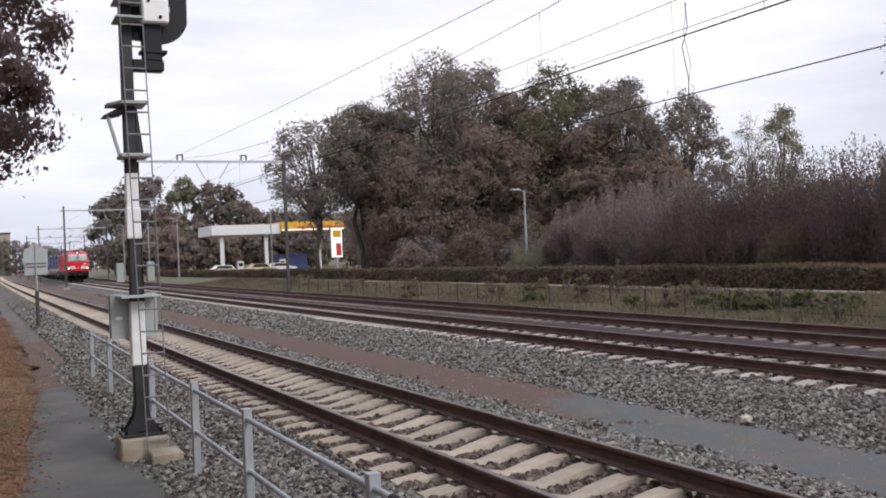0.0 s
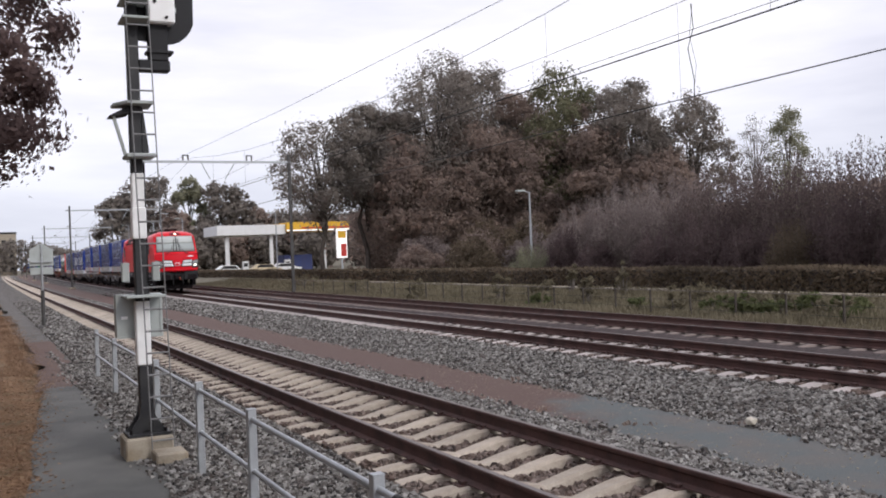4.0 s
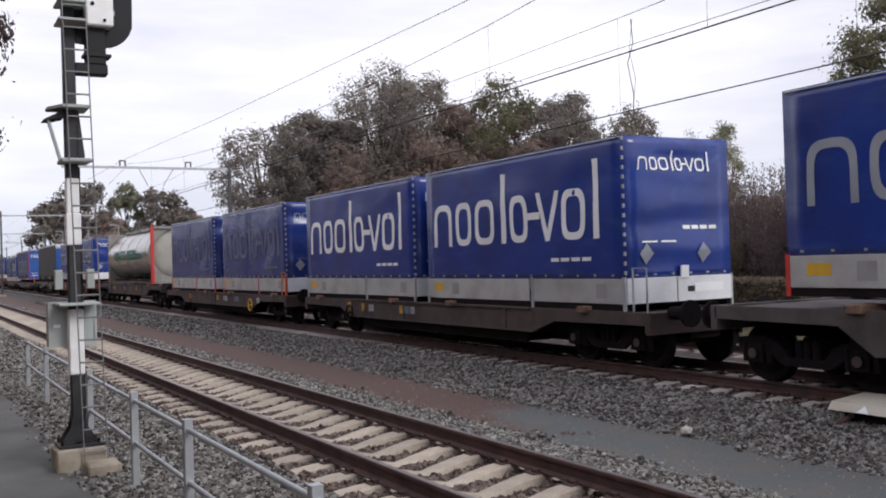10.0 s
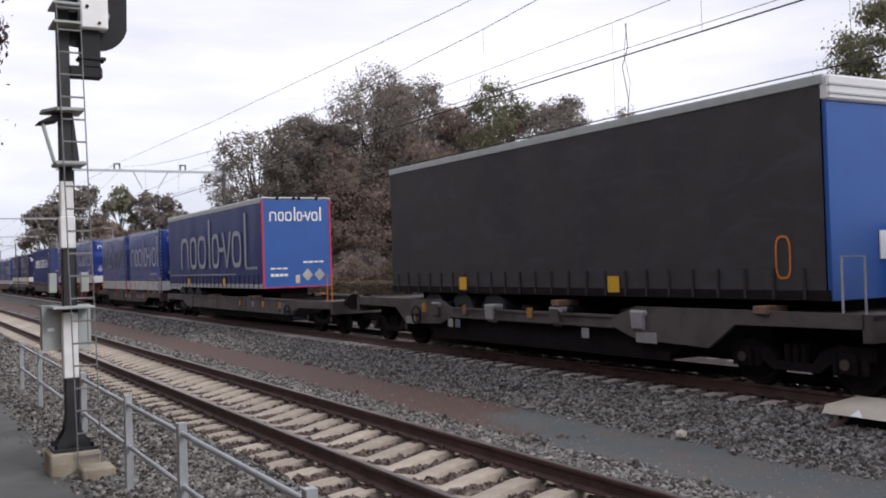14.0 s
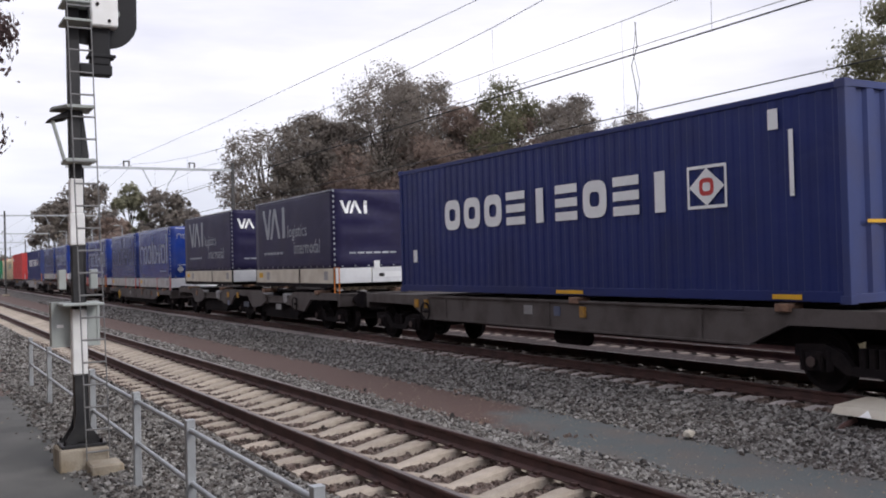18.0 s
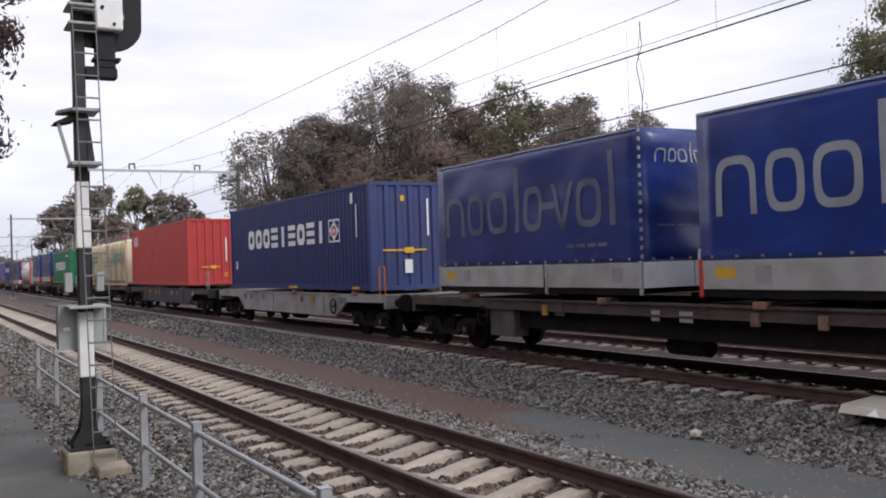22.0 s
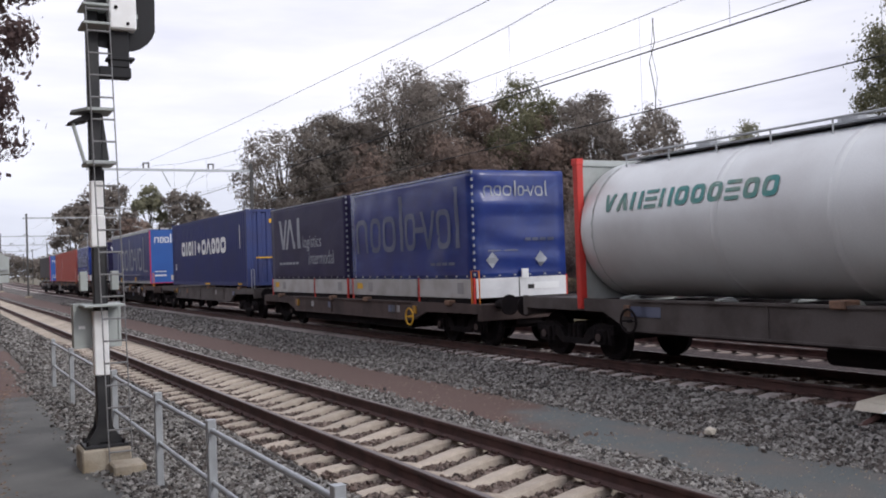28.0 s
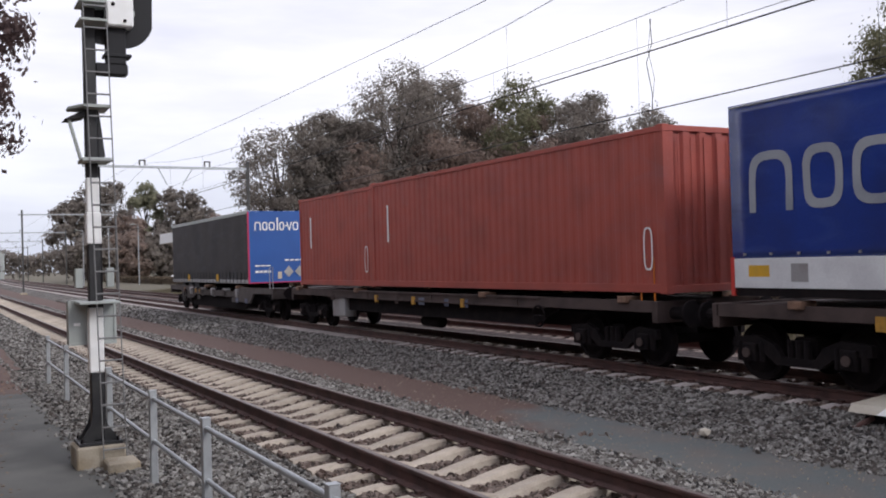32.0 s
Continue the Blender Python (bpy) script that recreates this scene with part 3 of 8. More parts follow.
def sleeper_mesh(mat, wide=1.26, dip=0.1, w=0.085, base=-0.42):
    xs = [-wide, -1.02, -0.86, -0.62, -0.45, 0.0, 0.45, 0.62, 0.86, 1.02, wide]
    zs = [-0.212, -0.185, -0.178, -0.178, -0.195, -0.195 - dip, -0.195, -0.178, -0.178, -0.185, -0.212]
    vs, fs = [], []
    for x, z in zip(xs, zs):
        vs += [(x, -w - 0.05, base), (x, -w - 0.015, z - 0.03), (x, -w + 0.01, z), (x, w - 0.01, z), (x, w + 0.015, z - 0.03), (x, w + 0.05, base)]
    for i in range(len(xs) - 1):
        for k in range(5):
            a = i * 6 + k
            fs.append((a, a + 6, a + 7, a + 1))
    fs += [(0, 1, 2, 3, 4, 5), tuple(len(vs) - 6 + k for k in (5, 4, 3, 2, 1, 0))]
    me = bpy.data.meshes.new("sleeper")
    me.from_pydata(vs, [], fs)
    me.materials.append(mat)
    return me


def rail_profile(c):
    h = [(0.07, -0.172), (0.07, -0.16), (0.012, -0.135), (0.0085, -0.05), (0.034, -0.038), (0.036, -0.008), (0.028, 0.0)]
    return [(c + x, z) for x, z in h] + [(c - x, z) for x, z in reversed(h)]


def chair_mesh():
    """A rail fastening: plate, shoulder and spring clip on both sides."""
    bm = bmesh.new()
    box(bm, -0.17, 0.17, -0.075, 0.075, -0.178, -0.166, 0.004)
    for s in (-1, 1):
        box(bm, s * 0.085, s * 0.125, -0.045, 0.045, -0.168, -0.13, 0.006)
        cyl(bm, (s * 0.075, -0.05, -0.142), (s * 0.12, 0.05, -0.132), 0.011, 6)
    me = bpy.data.meshes.new("rail_clip")
    bm.to_mesh(me)
    bm.free()
    me.materials.append(M_RAIL_SIDE)
    return me


SLEEPER, SLEEPER_PALE, SLEEPER_GRIMY, CHAIR = sleeper_mesh(M_CONCRETE), sleeper_mesh(M_CONCRETE_PALE, dip=0.055, w=0.1), sleeper_mesh(M_CONCRETE_GRIMY, dip=0.055, w=0.1), chair_mesh()


def drawn(outline, ys, centre):
    """A closed (x, z) outline drawn along the line's gentle curve."""
    bm = bmesh.new()
    rings = [[bm.verts.new((x + bend(y, centre), y, z)) for x, z in outline] for y in ys]
    n = len(outline)
    for a, b in zip(rings[:-1], rings[1:]):
        for k in range(n):
            bm.faces.new((a[k], a[(k + 1) % n], b[(k + 1) % n], b[k]))
    bm.faces.new(rings[0]), bm.faces.new(rings[-1])
    bmesh.ops.recalc_face_normals(bm, faces=bm.faces[:])
    return bm


def track(centre, phase, y0, y1, near0, near1, label, clips):
    t = thing("railway_track", label, "railway track", (centre, 0, 0), "railway tracks", "structure")
    for c in (-0.7535, 0.7535):
        ys = [y0] + [k * 10.0 for k in range(0, int(y1 // 10) + 1)]
        r = part("rail", drawn(rail_profile(c), ys, centre), M_RAIL_SIDE, t)
        part("running_surface", drawn([(c - 0.029, -0.002), (c + 0.029, -0.002), (c + 0.029, 0.0035), (c - 0.029, 0.0035)], ys, centre), M_RAIL_TOP, r, "worn brown-grey running surface")
    rng = random.Random(int(centre * 10))
    cast = SLEEPER if centre == 0 else SLEEPER_PALE if centre < 9 else SLEEPER_GRIMY
    far_v, far_f = [], []
    base_v = [v.co.copy() for v in SLEEPER.vertices]
    base_f = [tuple(p.vertices) for p in SLEEPER.polygons]
    k = math.ceil((y0 - phase) / SL)
    while phase + k * SL < y1:
        y = phase + k * SL + rng.uniform(-0.012, 0.012)
        if near0 <= y <= near1:
            s = new("sleeper", cast)
            s.parent = t
            s.location = (bend(y, centre) + rng.uniform(-0.012, 0.012), y, rng.uniform(-0.006, 0.004))
            s.rotation_euler = (0, 0, radians(rng.uniform(-0.5, 0.5)))
            if y < clips:
                for c in (-0.7535, 0.7535):
                    q = new("rail_clip", CHAIR)
                    q.parent = t
                    q.location = (c + bend(y, centre), y, 0.0)
        else:
            n = len(far_v)
            far_v += [(v.x + bend(y, centre), v.y + y, v.z) for v in base_v]
            far_f += [tuple(i + n for i in f) for f in base_f]
        k += 1
    far = raw("far_sleepers", far_v, far_f, cast.materials[0], t)
    tagged(far, "concrete sleepers running on into the distance", kind="stuff")
    return t


track(0.0, 12.15, -25, 400, 3, 75, "siding of rusty rails on pale concrete sleepers", 26)
track(MAIN_X, 12.25, -25, 400, 5, 60, "main line track of dark rails on concrete sleepers", 20)
track(11.3, 12.5, -25, 400, 7, 60, "second main line track of dark rails on concrete sleepers", 0)


# ---- lineside signal with ladder ----
def signal():
    s = thing("railway_signal", "tall black and white signal mast with a ladder, seen from behind", "railway signal", (-2.97, 12.61, 0))
    part("plinth", box(bmesh.new(), -0.29, 0.29, -0.28, 0.3, -0.55, -0.16, 0.02), M_PLINTH, s, "stained pale concrete plinth")
    part("plinth_step", box(bmesh.new(), 0.0, 0.38, -0.72, -0.32, -0.55, -0.3, 0.02), M_PLINTH, s, "ochre-stained concrete block")
    b = box(bmesh.new(), -0.25, 0.27, -0.22, 0.24, -0.162, -0.12, 0.008)
    part("base_plate", b, M_BLACK, s)
    for sx, sy in ((-1, -1), (1, -1), (-1, 1), (1, 1)):
        bm = bmesh.new()
        prism(bm, [(0.06 * sx, -0.12), (0.23 * sx, -0.12), (0.1 * sx, 0.08), (0.06 * sx, 0.3)], "y", 0.12 * sy - 0.012, 0.12 * sy + 0.012)
        part("gusset", bm, M_BLACK, s)
        rod("anchor_bolt", (0.21 * sx, 0.18 * sy, -0.13), (0.21 * sx, 0.18 * sy, -0.07), 0.018, M_DARK, s, 6)
    # the post, in its black and white bands
    for z0, z1, m, w in ((-0.12, 0.72, M_BLACK, 0.076), (0.72, 1.53, M_WHITE, 0.088), (1.53, 2.32, M_BLACK, 0.073), (2.32, 2.72, M_WHITE, 0.088), (2.72, 3.15, M_WHITE, 0.076), (3.15, 5.9, M_BLACK, 0.072)):
        part("post_band", box(bmesh.new(), -w, w, -w, w, z0, z1, 0.012), m, s, "white painted band of the post" if m is M_WHITE else "black painted band of the post")
    part("post_brace", prism(bmesh.new(), [(0.08, 3.35), (0.16, 3.42), (0.1, 3.95), (0.08, 4.0)], "y", -0.05, 0.05), M_BLACK, s)
    # platforms with their sloping strut
    part("upper_platform", prism(bmesh.new(), [(-0.12, -0.3), (0.19, -0.3), (0.2, 0.2), (-0.26, 0.2), (-0.26, 0.0)], "z", 4.0, 4.035), M_GREY_PAINT, s)
    part("platform_plate", prism(bmesh.new(), [(-0.32, 3.86), (-0.08, 3.99), (-0.08, 3.9), (-0.24, 3.86)], "y", -0.16, 0.2), M_LOCO_GREY, s)
    wire("platform_strut", [(-0.27, -0.1, 3.87), (-0.14, -0.12, 3.36)], 0.022, M_GREY_PAINT, s)
    part("lower_platform", box(bmesh.new(), -0.15, 0.2, -0.3, 0.12, 3.33, 3.38, 0.01), M_GREY_PAINT, s)
    for z, w in ((1.58, 0.23), (5.28, 0.15), (5.05, 0.15), (6.0, 0.15)):
        part("ladder_bracket", box(bmesh.new(), -w, w + 0.02, -0.36, 0.1, z, z + 0.032, 0.006), M_GREY_PAINT, s)
    # ladder
    def lx(z):
        return -0.035 - 0.022 * (z - 1.9)
    for w in (0.0, 0.27):
        wire("ladder_stile", [(lx(z) + w, -0.34, z) for z in (-0.5, 1.6, 4.0, 6.4)], 0.008, M_LADDER, s)
    z = -0.2
    while z < 6.3:
        rod("ladder_rung", (lx(z), -0.34, z), (lx(z) + 0.27, -0.34, z), 0.0115, M_LADDER, s, 6)
        z += 0.272
    # signal head seen from its back, on a side arm
    part("head_arm", box(bmesh.new(), 0.06, 0.46, -0.08, 0.08, 4.45, 4.6, 0.02), M_LOCO_GREY, s)
    part("head_stem", box(bmesh.new(), 0.2, 0.44, -0.09, 0.09, 4.58, 5.08, 0.02), M_LOCO_GREY, s)
    part("head_flange", box(bmesh.new(), 0.17, 0.5, -0.11, 0.11, 4.68, 4.72, 0.006), M_LOCO_GREY, s)
    out = [(0.08, 4.86)]
    for k in range(13):
        a = -math.pi / 2 + k * math.pi / 12
        out.append((0.42 + 0.38 * math.cos(a), 5.2 + 0.38 * math.sin(a)) if a < 0 else (0.42 + 0.38 * math.cos(a), 5.85 + 0.38 * math.sin(a)))
    out.append((0.08, 6.23))
    part("backboard", prism(bmesh.new(), out, "y", 0.02, 0.05), M_LOCO_GREY, s, "dark grey rounded backboard")
    h = part("lamp_housing", box(bmesh.new(), 0.19, 0.52, -0.2, 0.02, 5.05, 6.0, 0.02), M_WHITE, s, "white lamp housing with hinges and a lock")
    part("housing_lock", cyl(bmesh.new(), (0.27, -0.22, 5.32), (0.27, -0.2, 5.32), 0.022, 10), M_DARK, h)
    part("housing_lock", cyl(bmesh.new(), (0.41, -0.22, 5.12), (0.41, -0.2, 5.12), 0.02, 10), M_DARK, h)
    for z in (5.2, 5.6):
        part("hinge", box(bmesh.new(), 0.5, 0.54, -0.17, -0.02, z, z + 0.06), M_GREY_PAINT, h)
    # cable boxes on the post
    for x in (-0.24, 0.13):
        part("junction_box", box(bmesh.new(), x, x + 0.09, -0.13, -0.03, 1.78, 2.02, 0.008), M_GREY_PAINT, s)
    c = part("relay_box", box(bmesh.new(), -0.3, 0.27, 0.12, 0.32, 1.06, 1.62, 0.01), M_GREY_PAINT, s, "pale grey relay box behind the post")
    for x0, x1, z0, z1 in ((-0.3, 0.27, 1.06, 1.09), (-0.3, 0.27, 1.59, 1.62), (-0.3, -0.27, 1.09, 1.59), (0.24, 0.27, 1.09, 1.59)):
        part("box_rim", box(bmesh.new(), x0, x1, 0.1, 0.12, z0, z1), M_GREY_PAINT, c)
    part("box_plate", box(bmesh.new(), -0.24, -0.16, 0.112, 0.12, 1.3, 1.34), M_WHITE, c)
    wire("cable", [(0.1, 0.06, -0.1), (0.1, 0.06, 1.4), (0.1, 0.06, 3.3)], 0.012, M_RUBBER, s)
    return s


signal()


# ---- galvanised railing along the footpath ----
def railing():
    r = thing("railing", "galvanised steel tube railing with square posts beside the footpath", "railing", (0, 0, 0))
    def top(y):
        return 0.62
    ys = [5.55, 8.65, 11.0, 14.0, 18.8, 21.9]
    xs = [-2.62 - 0.006 * (11 - y) for y in ys]
    for x, y in zip(xs, ys):
        p = part("post", box(bmesh.new(), x - 0.04, x + 0.04, y - 0.04, y + 0.04, -0.6, 0.63, 0.006), M_GALV, r)
        part("post_cap", box(bmesh.new(), x - 0.042, x + 0.042, y - 0.042, y + 0.042, 0.63, 0.636), M_GALV, p)
    for z in (0.54, 0.07):
        rod("handrail" if z > 0.3 else "middle_rail", (xs[0], ys[0] - 0.35, z), (xs[-1], ys[-1], z), 0.024, M_GALV, r, 12)
    part("end_cap", cyl(bmesh.new(), (xs[0], ys[0] - 0.37, 0.54), (xs[0], ys[0] - 0.3, 0.54), 0.03, 12), M_RUBBER, r, "black plastic end cap")
    return r


railing()


def lineside_sign(x, y):
    s = thing("lineside_sign", "back of a grey lineside board on a steel post", "railway sign", (x, y, -0.45))
    rod("post", (0, 0, 1.55), (0, 0, 3.42), 0.045, M_GALV, s)
    rod("post_foot", (0, 0, -0.15), (0, 0, 1.55), 0.075, M_MAST, s, label="dark lower half of the post")
    b = part("board", box(bmesh.new(), -0.46, 0.46, 0.02, 0.05, 2.55, 3.2, 0.01), M_GREY_PAINT, s)
    part("board_cap", prism(bmesh.new(), [(-0.46, 3.2), (0.46, 3.2), (0.08, 3.46), (-0.08, 3.46)], "y", 0.02, 0.05), M_GREY_PAINT, s)
    part("lower_board", box(bmesh.new(), -0.44, 0.44, 0.02, 0.05, 2.2, 2.5, 0.01), M_GREY_PAINT, s)
    part("bracket", box(bmesh.new(), -0.4, 0.4, -0.06, 0.02, 2.7, 2.75), M_GALV, s)
    part("footing", box(bmesh.new(), -0.2, 0.2, -0.2, 0.2, -0.2, 0.12, 0.03), M_MAST, s)
    return s


lineside_sign(-2.42, 42.5)


# ---- catenary portals and wires ----
def portal(y, xl, xr, top, label):
    p = thing("catenary_portal", label, "catenary mast", (bend(y), y, 0), "catenary portals")
    xl -= bend(y) - bend(y, 0)
    for x in (xl, xr):
        m = part("mast", box(bmesh.new(), x - 0.09, x + 0.09, -0.09, 0.09, -0.6, top + 0.5, 0.01), M_MAST, p)
        part("mast_foot", box(bmesh.new(), x - 0.35, x + 0.35, -0.35, 0.35, -0.7, -0.2, 0.03), M_PLINTH, m)
    part("beam", box(bmesh.new(), xl - 0.4, xr + 0.15, -0.07, 0.07, top - 0.07, top + 0.07), M_GALV, p)
    for x in (MAIN_X - 0.4, 11.0):
        q = part("insulator_frame", box(bmesh.new(), x - 0.2, x + 0.2, -0.06, 0.06, top + 0.38, top + 0.44), M_DARK, p)
        for dx in (-0.16, 0.16):
            part("insulator", cyl(bmesh.new(), (x + dx, 0, top + 0.1), (x + dx, 0, top + 0.4), 0.05, 8), M_BARK, q)
    for a, c in ((7.92, 8.45), (10.05, 9.4)):
        wire("drop_bracket", [(a, 0, top - 0.05), (c, 0, top - 1.1)], 0.03, M_GALV, p)
    return p


for y in (61, 114, 166, 213, 265, 317):
    portal(y, 3.95 if y == 61 else 4.3, 13.65, 8.35, "grey steel catenary portal over the main line")


def catenary(x, contact, lo, hi, label):
    """Contact wire, sagging messenger wire and droppers."""
    c = thing("overhead_line", label, "overhead wire", (x, 0, 0), "overhead lines")
    spans = [-51, 5, 61, 114, 166, 213, 265, 317]
    wire("contact_wire", [(0.15 * (-1) ** i + bend(y), y, contact) for i, y in enumerate(spans)], 0.014, M_WIRE, c)
    if x == MAIN_X:
        wire("auxiliary_wire", [(0.15 * (-1) ** i + 0.05 + bend(y), y, contact + 0.14) for i, y in enumerate(spans)], 0.006, M_WIRE, c)
    pts = []
    for a, b in zip(spans[:-1], spans[1:]):
        for k in range(8):
            t = k / 8
            pts.append((bend(a + (b - a) * t), a + (b - a) * t, lo + (hi - lo) * (2 * t - 1) ** 2))
    wire("messenger_wire", pts, 0.008, M_WIRE, c)
    for a, b in zip(spans[1:3], spans[2:4]):
        for k in range(1, 8):
            t = k / 8
            wire("dropper", [(0, a + (b - a) * t, contact), (0, a + (b - a) * t, lo + (hi - lo) * (2 * t - 1) ** 2)], 0.004, M_WIRE, c)
    return c


catenary(MAIN_X, 5.84, 7.15, 8.6, "thin dark contact and messenger wires above the main line")
catenary(11.3, 5.62, 7.95, 8.4, "thin dark contact and messenger wires above the second track")
_h = thing("hanging_wire_loop", "loose hanging stirrup wire with a hook", "overhead wire", (11.3, 18.5, 5.62))
wire("stirrup", [(0, 0, 2.3), (0.05, 0, 1.7), (-0.06, 0.1, 1.2), (0.02, 0, 0.4), (0.0, 0, 0.0)], 0.012, M_WIRE, _h)
wire("stirrup", [(0.04, 0, 2.3), (-0.08, 0, 1.5), (0.1, 0, 0.8), (-0.02, 0, 0.0)], 0.007, M_WIRE, _h)
_f = thing("feeder_wire", "thin feeder wire on top of the portals", "overhead wire", (0, 0, 0))
wire("strand", [(6.95, -60, 8.1), (6.95, 20, 8.12), (6.97, 40, 8.3)] + [(6.95 + bend(y), y, 8.79) for y in (61, 114, 166, 213, 265, 317)], 0.008, M_WIRE, _f)


# ---- small things beside the main line ----
def rail_device():
    d = thing("trackside_device", "trackside device under a cream sheet-metal lid on the ballast", "track equipment", (6.0, 7.8, -0.17))
    part("body", box(bmesh.new(), -0.3, 0.24, -0.3, 0.44, -0.25, 0.13, 0.02), M_DARK, d, "dark grimy body")
    l = part("lid", prism(bmesh.new(), [(-0.43, 0.075), (-0.36, 0.175), (0.3, 0.225), (0.4, 0.17), (0.39, 0.155), (0.28, 0.205), (-0.345, 0.157), (-0.41, 0.07)], "y", -0.42, 0.58), M_BOARD_CREAM, d, "pale cream bent lid")
    tri = [(-0.433, -0.02, 0.08), (-0.433, 0.16, 0.08), (-0.372, 0.07, 0.167)]
    raw("lid_mark", tri + [(x + 0.01, y, z - 0.008) for x, y, z in tri], [(0, 2, 1), (3, 4, 5), (0, 1, 4, 3), (1, 2, 5, 4), (2, 0, 3, 5)], M_WHITE, l, "white triangle mark")
    part("hinge_bracket", prism(bmesh.new(), [(-0.4, -0.1), (-0.3, 0.1), (-0.26, 0.1), (-0.26, -0.2)], "y", -0.36, -0.3), M_DARK, d)
    part("bracket", box(bmesh.new(), -0.1, 0.06, -0.6, -0.42, -0.2, 0.22, 0.02), M_RAIL_SIDE, d)
    part("second_lid", prism(bmesh.new(), [(-0.3, 0.13), (-0.25, 0.2), (0.3, 0.24), (0.35, 0.13)], "y", -1.3, -0.62), M_BOARD_CREAM, d)
    part("second_body", box(bmesh.new(), -0.25, 0.3, -1.25, -0.65, -0.2, 0.13, 0.02), M_RAIL_SIDE, d)
    rod("pipe", (-0.3, 0.3, 0.02), (-0.55, 0.42, -0.12), 0.04, M_RAIL_SIDE, d)
    return d


rail_device()
# ---- plants ----
def leaf_cloud(rng, centres, radii, per, size, flat=0.6, upright=False, face=None):
    """Small leaf quads scattered round clump centres: arrays of vertices and faces. face: directions that the leaves of each clump turn to."""
    n = len(centres) * per
    c = np.repeat(np.asarray(centres), per, 0)
    r = np.repeat(np.asarray(radii), per)[:, None]
    d = rng.normal(size=(n, 3))
    d /= np.linalg.norm(d, axis=1)[:, None]
    pos = c + d * r * (rng.random((n, 1)) ** 0.45) * np.array([1, 1, flat])
    a = rng.normal(size=(n, 3)) * (np.array([0.35, 0.35, 1]) if upright else 1.0)
    if face is not None:
        nrm = np.repeat(np.asarray(face), per, 0) * 0.9 + d * 0.7 + rng.normal(size=(n, 3)) * 0.45
        nrm /= np.linalg.norm(nrm, axis=1)[:, None]
        a = a - nrm * (a * nrm).sum(1)[:, None]
    a /= np.linalg.norm(a, axis=1)[:, None]
    b = np.cross(a, nrm if face is not None else rng.normal(size=(n, 3)))
    b /= np.linalg.norm(b, axis=1)[:, None] + 1e-9
    s = size * (0.6 + 0.8 * rng.random((n, 1)))
    w = 0.32 if upright else 0.55
    s = s * (1.5 if upright else 1.0)
    v = np.stack([pos - a * s, pos + b * s * w, pos + a * s, pos - b * s * w], 1).reshape(-1, 3)
    f = np.arange(n * 4).reshape(-1, 4)
    return v, f


